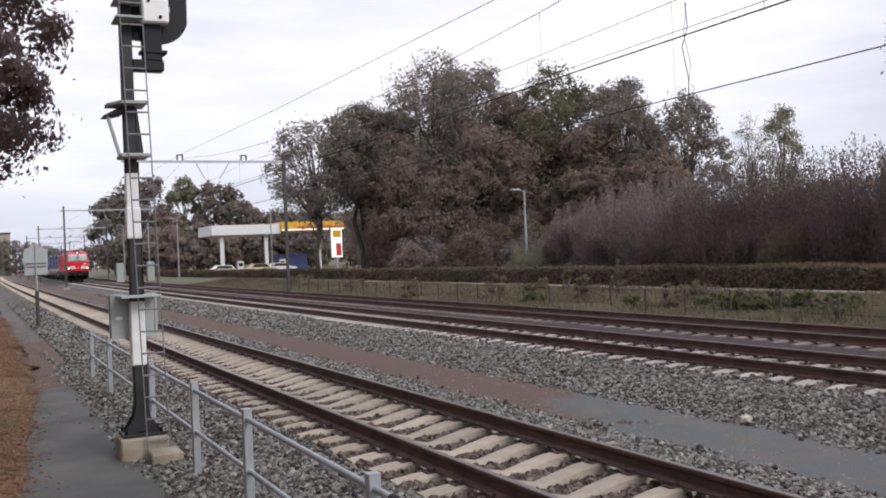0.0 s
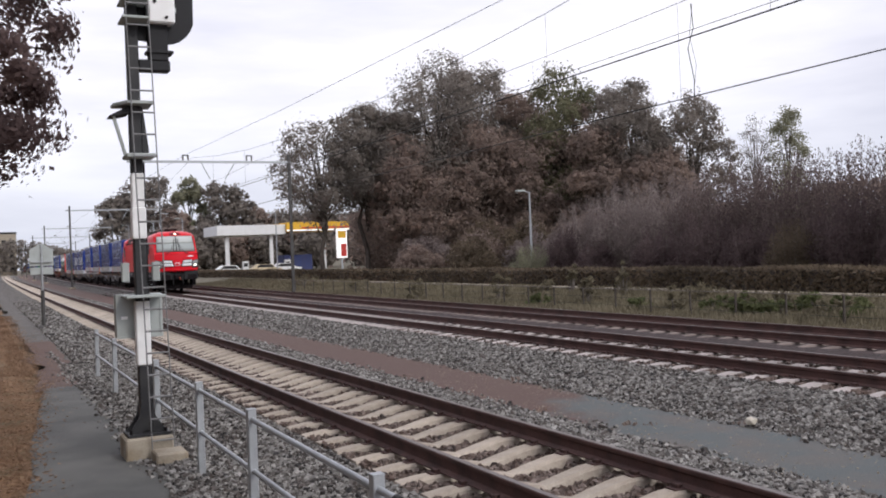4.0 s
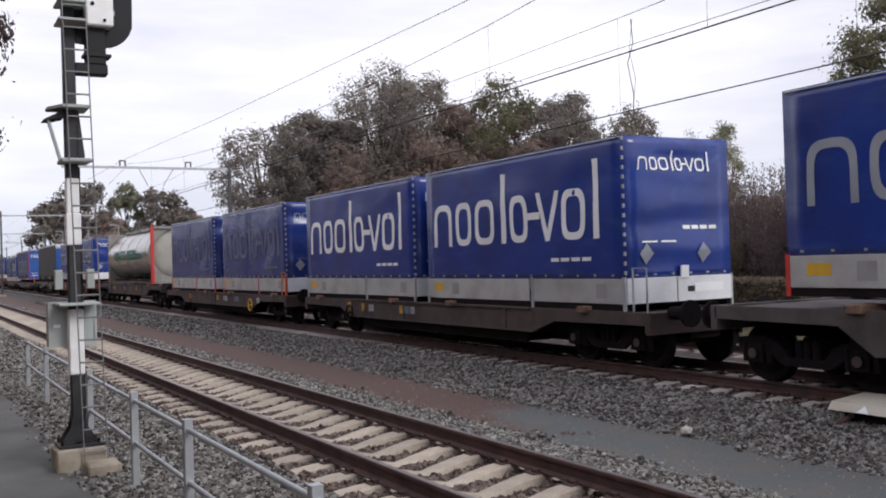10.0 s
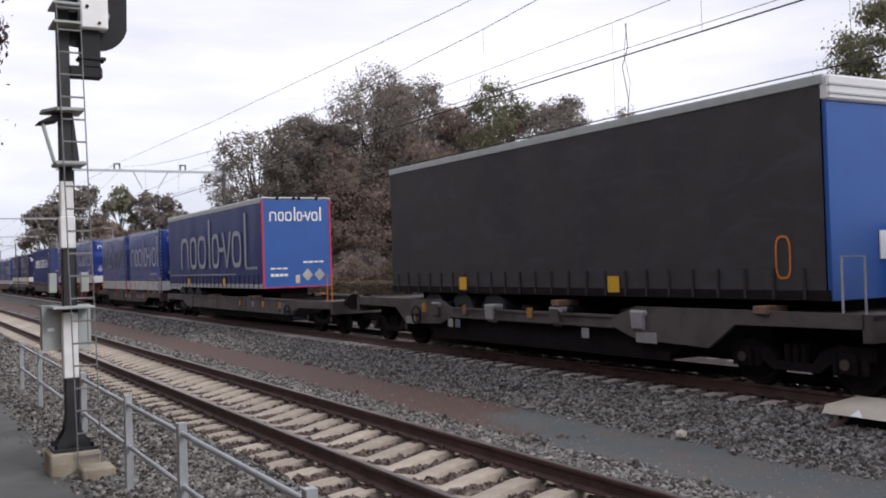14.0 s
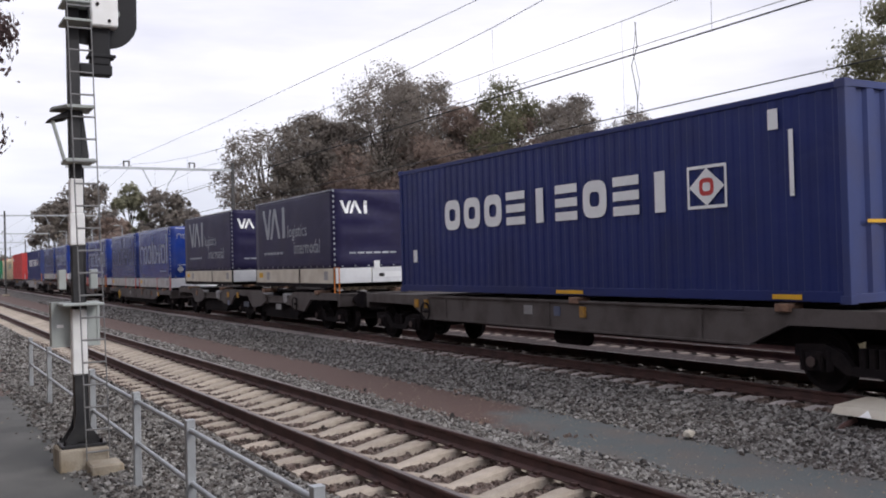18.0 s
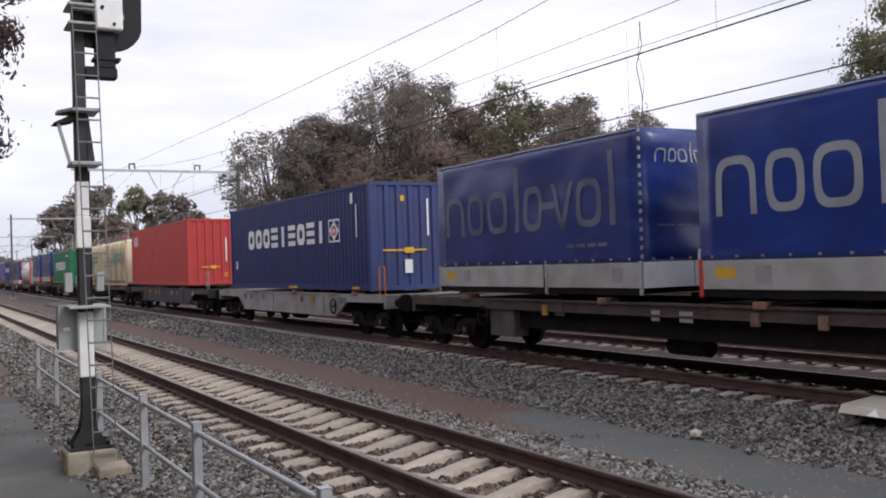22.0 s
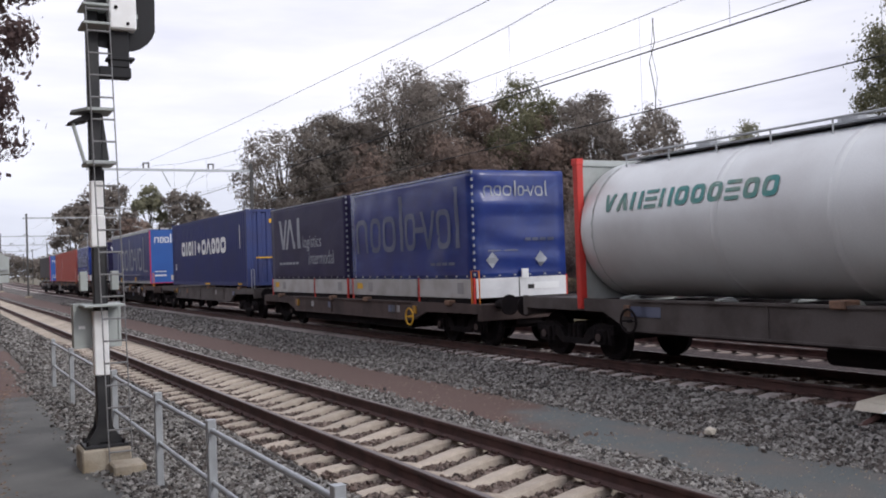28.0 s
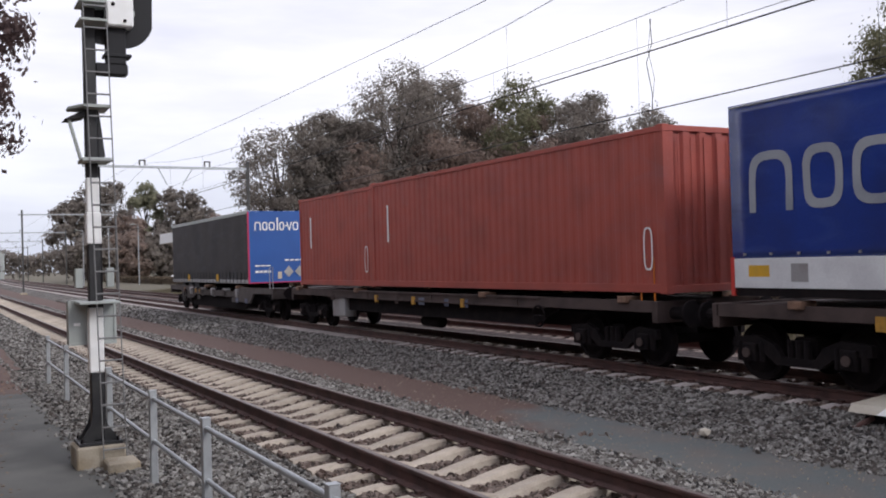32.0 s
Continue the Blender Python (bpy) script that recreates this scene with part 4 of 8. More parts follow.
def tree(at, height, radius, mat, label, seed, clumps=90, per=45, leaf=0.3, bottom=0.25, lean=0.0, bare=False, category="tree", group="", clump_r=0.24, fill=0.0, boughs=16):
    """A trunk with limbs that end in boughs; each bough carries clumps of leaves that turn outward."""
    rng = np.random.default_rng(seed)
    t = thing("tree", label, category, at, group)
    bm = bmesh.new()
    z0 = -0.3
    r0 = (height * 0.014 + 0.05) * min(1.0, 0.1 + 0.3 * radius)
    top = np.array([lean * height, 0, height * 0.82])
    pts = [np.array([0, 0, z0])] + [np.array([top[0] * k / 5 + rng.normal() * 0.02 * height, rng.normal() * 0.02 * height, height * 0.82 * k / 5]) for k in range(1, 6)]
    for k, (p, q) in enumerate(zip(pts[:-1], pts[1:])):
        cyl(bm, p, q, r0 * (1 - k / 5.6), 7, r0 * (1 - (k + 1) / 5.6))
    part("trunk", bm, M_BARK, t)
    mid = np.array([lean * height * 0.6, 0, height * (bottom + 1) / 2])
    half = np.array([radius, radius, height * (1 - bottom) / 2])
    k = np.arange(boughs) + 0.5
    th, ph = np.arccos(1 - 2 * k / boughs), k * 2.39996 + rng.uniform(0, 6)
    out = np.stack([np.sin(th) * np.cos(ph), np.sin(th) * np.sin(ph), np.cos(th)], 1) + rng.normal(0, 0.16, (boughs, 3))
    out /= np.linalg.norm(out, axis=1)[:, None]
    br = radius * rng.uniform(0.36, 0.56, boughs)
    where = mid + out * np.maximum(half - br[:, None] * 0.8, 0.15 * half) * rng.uniform(0.85, 1.1, (boughs, 1))
    pick = rng.integers(0, boughs, clumps)
    d = rng.normal(size=(clumps, 3)) + out[pick] * 0.7 + np.array([0, 0, 0.25])
    d /= np.linalg.norm(d, axis=1)[:, None]
    cs = where[pick] + d * (br[pick] * rng.random(clumps) ** 0.3)[:, None] * np.array([1, 1, 0.85])
    cs[:, 2] = np.maximum(cs[:, 2], 0.4)
    bm = bmesh.new()
    for p in where:
        h = np.clip(p[2] * 0.72, height * 0.12, height * 0.78)
        o = np.array([lean * h, 0, h * 0.85])
        q = (o + p) / 2 + rng.normal(size=3) * radius * 0.07
        cyl(bm, o, q, r0 * 0.36, 5, r0 * 0.24)
        cyl(bm, q, p, r0 * 0.24, 4, r0 * 0.1)
    for i in range(0, clumps, max(1, clumps // 40)):
        cyl(bm, where[pick[i]], cs[i], r0 * 0.1, 4, r0 * 0.04)
    part("branching", bm, M_BARK if not bare else M_TWIG, t)
    v, f = leaf_cloud(rng, cs, rng.uniform(0.6, 1.25, clumps) * radius * clump_r, per, leaf, 0.8, face=d)
    # single leaves and sprays between the clumps
    n = int(clumps * per * fill)
    if n:
        pk = rng.integers(0, boughs, n)
        e = rng.normal(size=(n, 3)) + out[pk] * 0.5
        e /= np.linalg.norm(e, axis=1)[:, None]
        q = where[pk] + e * (br[pk] * (0.25 + rng.random(n)) ** 0.8)[:, None]
        q[:, 2] = np.maximum(q[:, 2], 0.3)
        v2, f2 = leaf_cloud(rng, q, np.full(n, radius * 0.04), 1, leaf, face=e)
        v, f = np.concatenate([v, v2]), np.concatenate([f, f2 + len(v)])
    raw("crown", v, f, mat, t)
    return t


def bush(at, w, d, h, mat, label, seed, clumps=60, per=60, leaf=0.16, name="bush", category="bush", spikes=0, group=""):
    rng = np.random.default_rng(seed)
    t = thing(name, label, category, at, group)
    cs = []
    while len(cs) < clumps:
        p = rng.uniform(-1, 1, 3)
        p[2] = abs(p[2])
        if np.linalg.norm(p) < 1:
            cs.append(p * (w, d, h))
    cs = np.array(cs)
    bm = bmesh.new()
    for p in cs[:16]:
        cyl(bm, (p[0] * 0.15, p[1] * 0.15, -0.2), p, 0.035, 4, 0.012)
    part("stem", bm, M_TWIG, t)
    v, f = leaf_cloud(rng, cs, rng.uniform(0.5, 1.1, clumps) * min(w, h) * 0.3, per, leaf, 0.9, spikes > 0)
    raw("foliage", v, f, mat, t)
    if spikes:
        # upright shoots standing out of the top
        n = spikes
        a = rng.uniform(0, 2 * math.pi, n)
        rr = rng.random(n) ** 0.5
        base = np.stack([w * rr * np.cos(a), d * rr * np.sin(a), h * np.sqrt(np.clip(1 - rr ** 2, 0, 1)) * 0.9], 1)
        cc, vs, fs = [], [], []
        for b in base:
            q = b + np.array([rng.normal() * 0.18, rng.normal() * 0.18, rng.uniform(0.5, 1.5)])
            for k in range(6):
                cc.append(b + (q - b) * k / 5)
        v, f = leaf_cloud(rng, cc, np.full(len(cc), 0.12), 9, leaf * 0.75, 1.3, True)
        raw("shoot_growth", v, f, mat, t)
    return t


# the row of tall trees behind the hedge
ROW = [  # x, y, height, radius, kind, bottom
    (22.6, 80.0, 14.2, 4.4, "s", 0.33), (26.4, 79.0, 15.4, 3.4, "d", 0.36), (32.6, 77.0, 19.9, 5.4, "d", 0.2), (37.2, 78.0, 19.4, 4.4, "d", 0.2), (41.6, 70.5, 18.2, 4.0, "g", 0.12),
    (45.2, 65.5, 16.2, 3.6, "d", 0.2), (48.8, 62.0, 14.8, 3.5, "s", 0.22), (39.6, 74.5, 17.0, 3.8, "b", 0.1), (43.6, 69.0, 14.5, 3.6, "b", 0.08), (29.4, 78.0, 15.0, 3.4, "d", 0.3),
    (28.8, 75.5, 12.0, 3.4, "b", 0.12), (31.6, 74.0, 9.8, 3.2, "b", 0.04), (35.0, 73.5, 13.4, 3.8, "b", 0.05), (38.6, 70.5, 12.8, 3.4, "b", 0.05), (42.2, 66.0, 12.2, 3.3, "b", 0.05), (45.2, 62.0, 10.6, 3.0, "b", 0.06),
    (32.3, 87.4, 13.0, 4.4, "b", 0.02), (38.5, 84.5, 15.4, 4.6, "b", 0.02), (43.4, 81.8, 14.5, 4.4, "b", 0.02), (48.6, 76.6, 13.5, 4.2, "b", 0.02), (52.0, 70.0, 11.5, 3.8, "b", 0.02)]
for i, (x, y, h, r, kd, bt) in enumerate(ROW):
    m, w = {"d": (M_LEAF_DARK, "dark green oak"), "s": (M_LEAF_DARK, "thin-leaved dark oak"), "b": (M_LEAF_BROWN, "brown autumn-leaved oak"), "g": (M_LEAF_GREEN, "grey-green tree")}[kd]
    tree((x, y, 0), h, r, m, "tall %s in the row behind the hedge" % w, 20 + i, 330 if kd == "s" else 480, 32, 0.12, bt, group="tree row", clump_r=0.15, fill=0.3 if kd == "s" else 0.75, boughs=30 if r > 4.2 else 24)
tree((36.2, 80.0, 0), 20.9, 2.4, M_TWIG, "nearly bare tree top among the oaks", 58, 60, 26, 0.08, 0.5, bare=True, group="tree row")
for i, (x, y, h, r) in enumerate(((29.5, 80, 5, 3.0), (31, 76, 6, 3.2), (33, 78, 9, 3.6), (35, 73, 6.5, 3.4), (39, 68, 6.5, 3.2), (40, 74, 9, 3.6), (42, 62, 5, 3.2), (45, 58, 4.5, 3.0), (37, 79, 10, 4.0))):
    bush((x, y, 0), r, r, h, M_LEAF_BROWN, "rust-brown undergrowth below the trees", 60 + i, 220, 60, 0.11, group="undergrowth")
for i, (x, y, h, r, g) in enumerate(((24.5, 64, 2.6, 2.0, 0), (27, 60, 3.0, 2.2, 1), (29, 63, 3.6, 2.4, 0), (30.5, 58, 3.2, 2.2, 2), (32, 61, 4.2, 2.4, 1), (34, 56, 4.0, 2.2, 0), (27, 68, 3.5, 2.4, 2), (31.5, 67, 4.5, 2.6, 1))):
    bush((x, y, 0), r, r, h, (M_LEAF_BROWN, M_LEAF_HEDGE, M_LEAF_SILVER)[g], ("brown", "olive brown", "grey-leaved")[g] + " scrub in front of the trees", 300 + i, 150, 60, 0.1, group="undergrowth")
# far trees beside the line
FAR = [(22.8, 213, 18, 5.2, "d"), (28.3, 212, 22.3, 6.3, "d"), (33, 206, 14, 4, "b"), (38.2, 215, 21.6, 4.2, "p"), (43.7, 209, 20.6, 4.8, "d"), (48.2, 208, 16.6, 4.4, "d"), (52.4, 207, 13.2, 5.0, "b"), (58, 205, 13, 6, "d"),
       (64, 205, 13, 6, "d"), (24, 190, 9, 5, "d"), (30, 188, 9, 5, "b"), (36, 188, 9, 5, "d"), (42, 188, 9, 5, "b"), (48, 186, 9, 5, "d"), (55, 182, 10, 5, "b"), (62, 176, 11, 5.5, "d"), (70, 170, 12, 6, "b"), (52, 170, 8, 4, "d")]
for i, (x, y, h, r, kd) in enumerate(FAR):
    m, w = {"d": (M_LEAF_DARK, "dark green"), "b": (M_LEAF_BROWN, "brown"), "p": (M_LEAF_PALE, "pale green")}[kd]
    tree((x, y, 0), h, r, m, "distant %s tree beside the line" % w, 80 + i, 200, 22, 0.4, 0.02, group="distant trees", clump_r=0.17, fill=0.5)
for i, (x, y, h, r) in enumerate(((-6, 150, 9, 4), (-9, 190, 11, 5), (-12, 230, 12, 6), (-14, 140, 9, 4))):
    tree((x, y, 0), h, r, M_LEAF_DARK, "distant dark tree beyond the footpath", 100 + i, 80, 60, 0.3, 0.05, group="distant trees")


def far_wood(name, label, line, n, h, size, mat, seed):
    """A belt of woodland too far off to count, along a line of (x, y)."""
    rng = np.random.default_rng(seed)
    t = rng.random(n) * (len(line) - 1)
    k = t.astype(int)
    L = np.array(line)
    p = L[k] + (L[k + 1] - L[k]) * (t - k)[:, None] + np.clip(rng.normal(0, 4 if h > 9.6 and size > 0.6 else 2.5, (n, 2)), -6, 6)
    hh = h * (0.7 + 0.35 * np.array([noise.noise((a * 0.06, b * 0.06, seed)) for a, b in p]))
    c = np.stack([p[:, 0], p[:, 1], hh * rng.random(n) ** 0.7], 1)
    v, f = leaf_cloud(rng, c, np.full(n, size * 1.5), 1, size)
    return tagged(raw(name, v, f, mat), label, "woodland", kind="stuff")


far_wood("far_woodland", "dark belt of woodland along the horizon", [(-260, 430), (-60, 470), (60, 480), (200, 420), (330, 300)], 26000, 17, 1.0, M_LEAF_DARK, 5)
# out of view: added to keep sky light and reflections off the train
far_wood("unseen_wood", "unseen woodland belt beyond the footpath, added to darken the near side of the train", [(-17, -90), (-16, -20), (-15, 8), (-16, 40), (-19, 80), (-26, 150)], 34000, 12.5, 0.55, M_LEAF_BROWN, 8)
far_wood("wood_behind", "brown woodland behind the tree row", [(38, 106), (48, 98), (60, 82), (72, 62)], 26000, 9.5, 0.3, M_LEAF_BROWN, 6)
# shrub belt: willows of many upright wands, with lower plum-leaved shrubs before them whose dark leaves carry the
# belt's lower shade
def wand_shrub(at, w, h, mat, label, seed, wands=230, leaves=95, leaf=0.075, group="shrub belt"):
    rng = np.random.default_rng(seed)
    t = thing("shrub", label, "shrub", at, group)
    a, rr = rng.uniform(0, 2 * math.pi, wands), rng.random(wands) ** 0.55
    foot = np.stack([w * 0.4 * rr * np.cos(a), w * 0.4 * rr * np.sin(a), np.full(wands, -0.1)], 1)
    lift = h * np.sqrt(np.clip(1 - (0.93 * rr) ** 2.4, 0.02, 1)) * rng.uniform(0.74, 1.06, wands)
    tip = np.stack([w * rr * np.cos(a) + rng.normal(0, 0.12, wands), w * rr * np.sin(a) + rng.normal(0, 0.12, wands), lift], 1)
    bow = np.stack([np.cos(a), np.sin(a), np.zeros(wands)], 1) * (0.16 * w * rr)[:, None]
    bm = bmesh.new()
    for i in range(0, wands, 6):
        m = (foot[i] + tip[i]) / 2 + bow[i]
        cyl(bm, foot[i], m, 0.024, 4, 0.014)
        cyl(bm, m, tip[i], 0.014, 4, 0.005)
    part("stem", bm, M_TWIG, t)
    k = np.repeat(np.arange(wands), leaves)
    n = len(k)
    u = (0.1 + 0.9 * rng.random(n) ** 0.7)[:, None]
    p = foot[k] * (1 - u) + tip[k] * u + bow[k] * (4 * u * (1 - u)) + rng.normal(0, 1, (n, 3)) * (0.2 - 0.13 * u)
    p[:, 2] = np.maximum(p[:, 2], 0.05)
    d = tip[k] - foot[k] + bow[k] * (4 - 8 * u)
    d = d / np.linalg.norm(d, axis=1)[:, None] + rng.normal(0, 0.38, (n, 3))
    d /= np.linalg.norm(d, axis=1)[:, None]
    c = np.cross(d, rng.normal(size=(n, 3)))
    c /= np.linalg.norm(c, axis=1)[:, None] + 1e-9
    g = leaf * rng.uniform(0.7, 1.4, (n, 1)) * (1.15 - 0.45 * u)
    v = np.stack([p - d * g, p + c * g * 0.42, p + d * g, p - c * g * 0.42], 1).reshape(-1, 3)
    raw("foliage", v, np.arange(n * 4).reshape(-1, 4), mat, t)
    return t


for i, (x, y, w, h) in enumerate(((28.3, 50.2, 1.8, 3.4), (28.4, 47.6, 2.6, 4.9), (28.6, 44, 3.2, 5.6), (28.8, 40, 3.3, 5.9), (29, 36.5, 3.3, 6.1), (29.2, 33, 3.3, 6.0), (29.4, 29.5, 3.3, 6.1), (29.6, 26, 3.4, 6.0), (29.8, 22, 3.4, 5.8), (30, 18, 3.4, 5.6), (30, 14, 3.4, 5.4))):
    wand_shrub((x, y, 0), w, h, M_LEAF_SILVER if y > 38 else M_LEAF_MAUVE, "grey-leaved willow shrub of upright wands" if y > 38 else "mauve-grey willow shrub of upright wands", 120 + i)
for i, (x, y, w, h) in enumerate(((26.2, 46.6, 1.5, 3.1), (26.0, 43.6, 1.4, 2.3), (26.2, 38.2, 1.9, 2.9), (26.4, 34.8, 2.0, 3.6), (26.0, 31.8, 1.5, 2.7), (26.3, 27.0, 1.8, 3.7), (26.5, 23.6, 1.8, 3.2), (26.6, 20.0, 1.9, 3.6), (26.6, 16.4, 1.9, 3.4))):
    wand_shrub((x, y, 0), w, h, M_LEAF_PLUM_SHADE, "plum-brown shrub before the willows, the lower shade of the belt put into its leaves", 160 + i, 150, 90, 0.07)
wand_shrub((25.0, 28.6, 0), 1.15, 2.75, M_LEAF_HEDGE, "rounded olive-brown shrub before the willows", 171, 150, 80, 0.06)
wand_shrub((25.2, 49.2, 0), 1.5, 2.2, M_LEAF_PALE, "low yellow-green shrub at the end of the belt", 172, 90, 70, 0.06)
# slim trees standing behind the shrubs
tree((39.8, 43.0, 0), 10.1, 1.25, M_LEAF_PALE, "slim yellow-green birch behind the shrubs", 140, 200, 20, 0.06, 0.3, clump_r=0.2, fill=1.6, boughs=40)
tree((39.9, 45.8, 0), 9.9, 1.2, M_TWIG, "nearly bare slim tree behind the shrubs", 141, 160, 14, 0.045, 0.4, bare=True, fill=0.8, boughs=44)
# oak whose branches hang in from the side, and one across the line
tree((26.9, 21.0, 0), 11.6, 3.3, M_LEAF_GREEN, "grey-green oak across the line", 150, 300, 100, 0.07, 0.36, clump_r=0.13, fill=0.2, boughs=24)
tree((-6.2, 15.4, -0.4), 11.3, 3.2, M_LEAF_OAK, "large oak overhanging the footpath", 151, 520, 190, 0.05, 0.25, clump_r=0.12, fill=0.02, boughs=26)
tree((-12.5, 34.0, -0.4), 11.5, 3.8, M_LEAF_DARK, "oak standing beside the footpath", 152, 100, 90, 0.12, 0.2)


def hedge(x, y0, y1, h, w):
    g = thing("hedge", "long clipped brown-green hedge", "hedge", (x, 0, 0))
    rng = np.random.default_rng(9)
    core = box(bmesh.new(), -w * 0.42, w * 0.42, y0, y1, -0.3, h * 0.94)
    part("core", core, M_BARK, g)
    n = 42000
    y = y0 + (y1 - y0) * rng.random(n) ** 1.7
    face = rng.random(n)
    px = np.where(face < 0.62, -w / 2 + rng.normal(0, 0.035, n), rng.uniform(-w / 2, w / 2, n))
    pz = np.where(face < 0.62, rng.uniform(-0.2, h, n), h + rng.normal(0, 0.03, n)) + 0.03 * np.sin(y * 0.8)
    v, f = leaf_cloud(rng, np.stack([px, y, pz], 1), np.full(n, 0.06), 1, 0.085)
    raw("foliage", v, f, M_LEAF_HEDGE, g)
    return g


hedge(22.5, 8, 170, 0.9, 1.1)


def weeds(name, label, x0, x1, y0, y1, n, hmin, hmax, mat, z, seed, lean=0.25):
    """Grass blades and weed stalks, too many to count."""
    rng = np.random.default_rng(seed)
    x, y = rng.uniform(x0, x1, n), y0 + (y1 - y0) * rng.random(n) ** 1.5
    patch = np.array([noise.noise((a * 0.5, b * 0.3, seed)) for a, b in zip(x, y)])
    h = np.clip(hmin + (hmax - hmin) * rng.random(n) * (0.6 + 0.9 * patch), 0.05, None)
    zz = z(x) if callable(z) else np.full(n, z)
    a = rng.uniform(0, math.pi, n)
    w = 0.02 + 0.03 * rng.random(n)
    base = np.stack([x, y, zz - 0.04], 1)
    side = np.stack([np.cos(a) * w, np.sin(a) * w, np.zeros(n)], 1)
    tip = base + np.stack([rng.normal(0, lean, n) * h, rng.normal(0, lean, n) * h, h], 1)
    v = np.stack([base - side, base + side, tip + side * 0.25, tip - side * 0.25], 1).reshape(-1, 3)
    ob = raw(name, v, np.arange(n * 4).reshape(-1, 4), mat)
    return tagged(ob, label, "grass", kind="stuff")


def bank(x):
    return np.interp(x, [13.6, 15.3, 18, 20.5, 24], [-0.42, -0.32, -0.12, 0.0, 0.02])


weeds("bank_grass", "rough green and straw-coloured grass on the bank", 13.8, 20.6, 9, 100, 75000, 0.1, 0.42, M_LEAF_WEED, bank, 31)
weeds("verge_grass", "dry brown grass on the verge", -9, -4.7, 6, 60, 26000, 0.04, 0.2, M_LEAF_FALLEN, -0.42, 32)
weeds("verge_grass", "dry brown grass on the verge", -5.2, -3.75, 24, 70, 12000, 0.03, 0.16, M_LEAF_FALLEN, -0.46, 34)
for i, (x, y, r, h) in enumerate(((16.5, 31, 0.5, 1.1), (16.2, 25.5, 0.35, 0.9), (17.0, 22.0, 1.2, 0.6), (16.0, 46, 0.6, 0.9), (17.5, 36, 0.9, 0.7), (16.3, 55, 0.8, 0.8), (16.5, 19.0, 0.9, 0.5), (17.5, 70, 1.5, 0.9), (14.6, 43, 0.5, 0.5), (16.1, 37.2, 0.55, 1.3), (18.4, 35.0, 0.4, 1.5), (18.2, 31.0, 0.35, 1.7), (17.5, 23.8, 1.0, 0.6), (17.9, 26.5, 0.8, 0.6))):
    bush((x, y, float(bank(x))), r, r, h, M_LEAF_WEED, "scrubby green weed on the bank", 200 + i, 20, 40, 0.07, group="weeds")
for i, (x, y, r, h) in enumerate(((16.0, 22.1, 0.5, 0.72), (16.4, 21.2, 0.6, 0.5), (16.9, 20.4, 0.5, 0.62), (17.2, 19.2, 0.7, 0.5), (16.3, 18.2, 0.5, 0.4), (16.8, 24.0, 0.7, 0.42), (16.2, 27.5, 0.5, 0.4), (15.9, 33.5, 0.6, 0.4))):
    bush((x, y, float(bank(x))), r, r, h, M_LEAF_LUSH, "leafy green weed on the bank", 230 + i, 26, 46, 0.06, group="weeds")

for x, y in ((3.05, 10.6), (3.25, 10.45), (4.2, 9.7), (2.75, 12.4), (-3.05, 9.6), (4.1, 15.5), (2.8, 17.5)):
    weeds("path_weed", "sparse dry weed stalks on the path", x - 0.09, x + 0.09, y - 0.1, y + 0.1, 26, 0.04, 0.15, M_LEAF_BROWN, -0.45, int(x * 100 + y * 10) % 97)


def fallen(n, seed):
    """Fallen leaves on the verge, thinning out over the rim of the footpath."""
    rng = np.random.default_rng(seed)
    y = 5 + 50 * rng.random(n) ** 1.7
    rim = np.interp(y, [4, 12.3, 16.9, 21.7, 34, 60], [-4.95, -4.36, -4.02, -3.66, -3.5, -3.4])
    x = rim - np.abs(rng.normal(0, 1, n)) * 0.8 + rng.exponential(0.11, n)
    c = np.stack([x, y, np.full(n, -0.425)], 1)
    v, f = leaf_cloud(rng, c, np.full(n, 0.01), 1, 0.035)
    v = v.reshape(-1, 4, 3)
    m = v.mean(1, keepdims=True)
    v[:, :, 2:] = m[:, :, 2:] + (v[:, :, 2:] - m[:, :, 2:]) * 0.35
    return tagged(raw("fallen_leaves", v.reshape(-1, 3), f, M_LEAF_FALLEN), "orange-brown fallen leaves on the verge", "leaves", kind="stuff")


fallen(22000, 77)
weeds("verge_tufts", "short orange-brown grass on the verge", -6.5, -4.4, 5, 26, 20000, 0.02, 0.1, M_LEAF_FALLEN, -0.44, 35)


def fence():
    f = thing("wire_fence", "wire fence with dark thin posts along the line", "fence", (15.2, 0, -0.32))
    y = 9.81
    rng = random.Random(4)
    while y < 66:
        tip, lean = 0.82 + rng.uniform(-0.02, 0.02), rng.uniform(-0.03, 0.03)
        part("fence_post", prism(bmesh.new(), [(y - 0.024, -0.2), (y + 0.024, -0.2), (y + 0.024 + lean, tip), (y - 0.024 + lean, tip)], "x", -0.024, 0.024), M_BARK, f)
        y += 1.96
    rod("top_wire", (-0.04, 6, 0.81), (-0.04, 66, 0.81), 0.012, M_TWIG, f, 5, "pale weathered top wire")
    for z in (0.25, 0.52):
        rod("fence_wire", (-0.04, 6, z), (-0.04, 66, z), 0.005, M_WIRE, f, 4)
    return f


fence()


def lamp_post(x, y, h, group="lamp posts"):
    l = thing("street_lamp", "slim grey street lamp", "street lamp", (x, y, 0), group)
    rod("pole", (0, 0, -0.2), (0, 0, h), 0.09, M_GALV, l, 8, r2=0.055)
    rod("arm", (0, 0, h - 0.05), (-0.7, -0.3, h + 0.03), 0.035, M_GALV, l, 6)
    part("lantern", box(bmesh.new(), -1.1, -0.5, -0.42, -0.12, h - 0.02, h + 0.1, 0.03), M_GREY_PAINT, l)
    return l


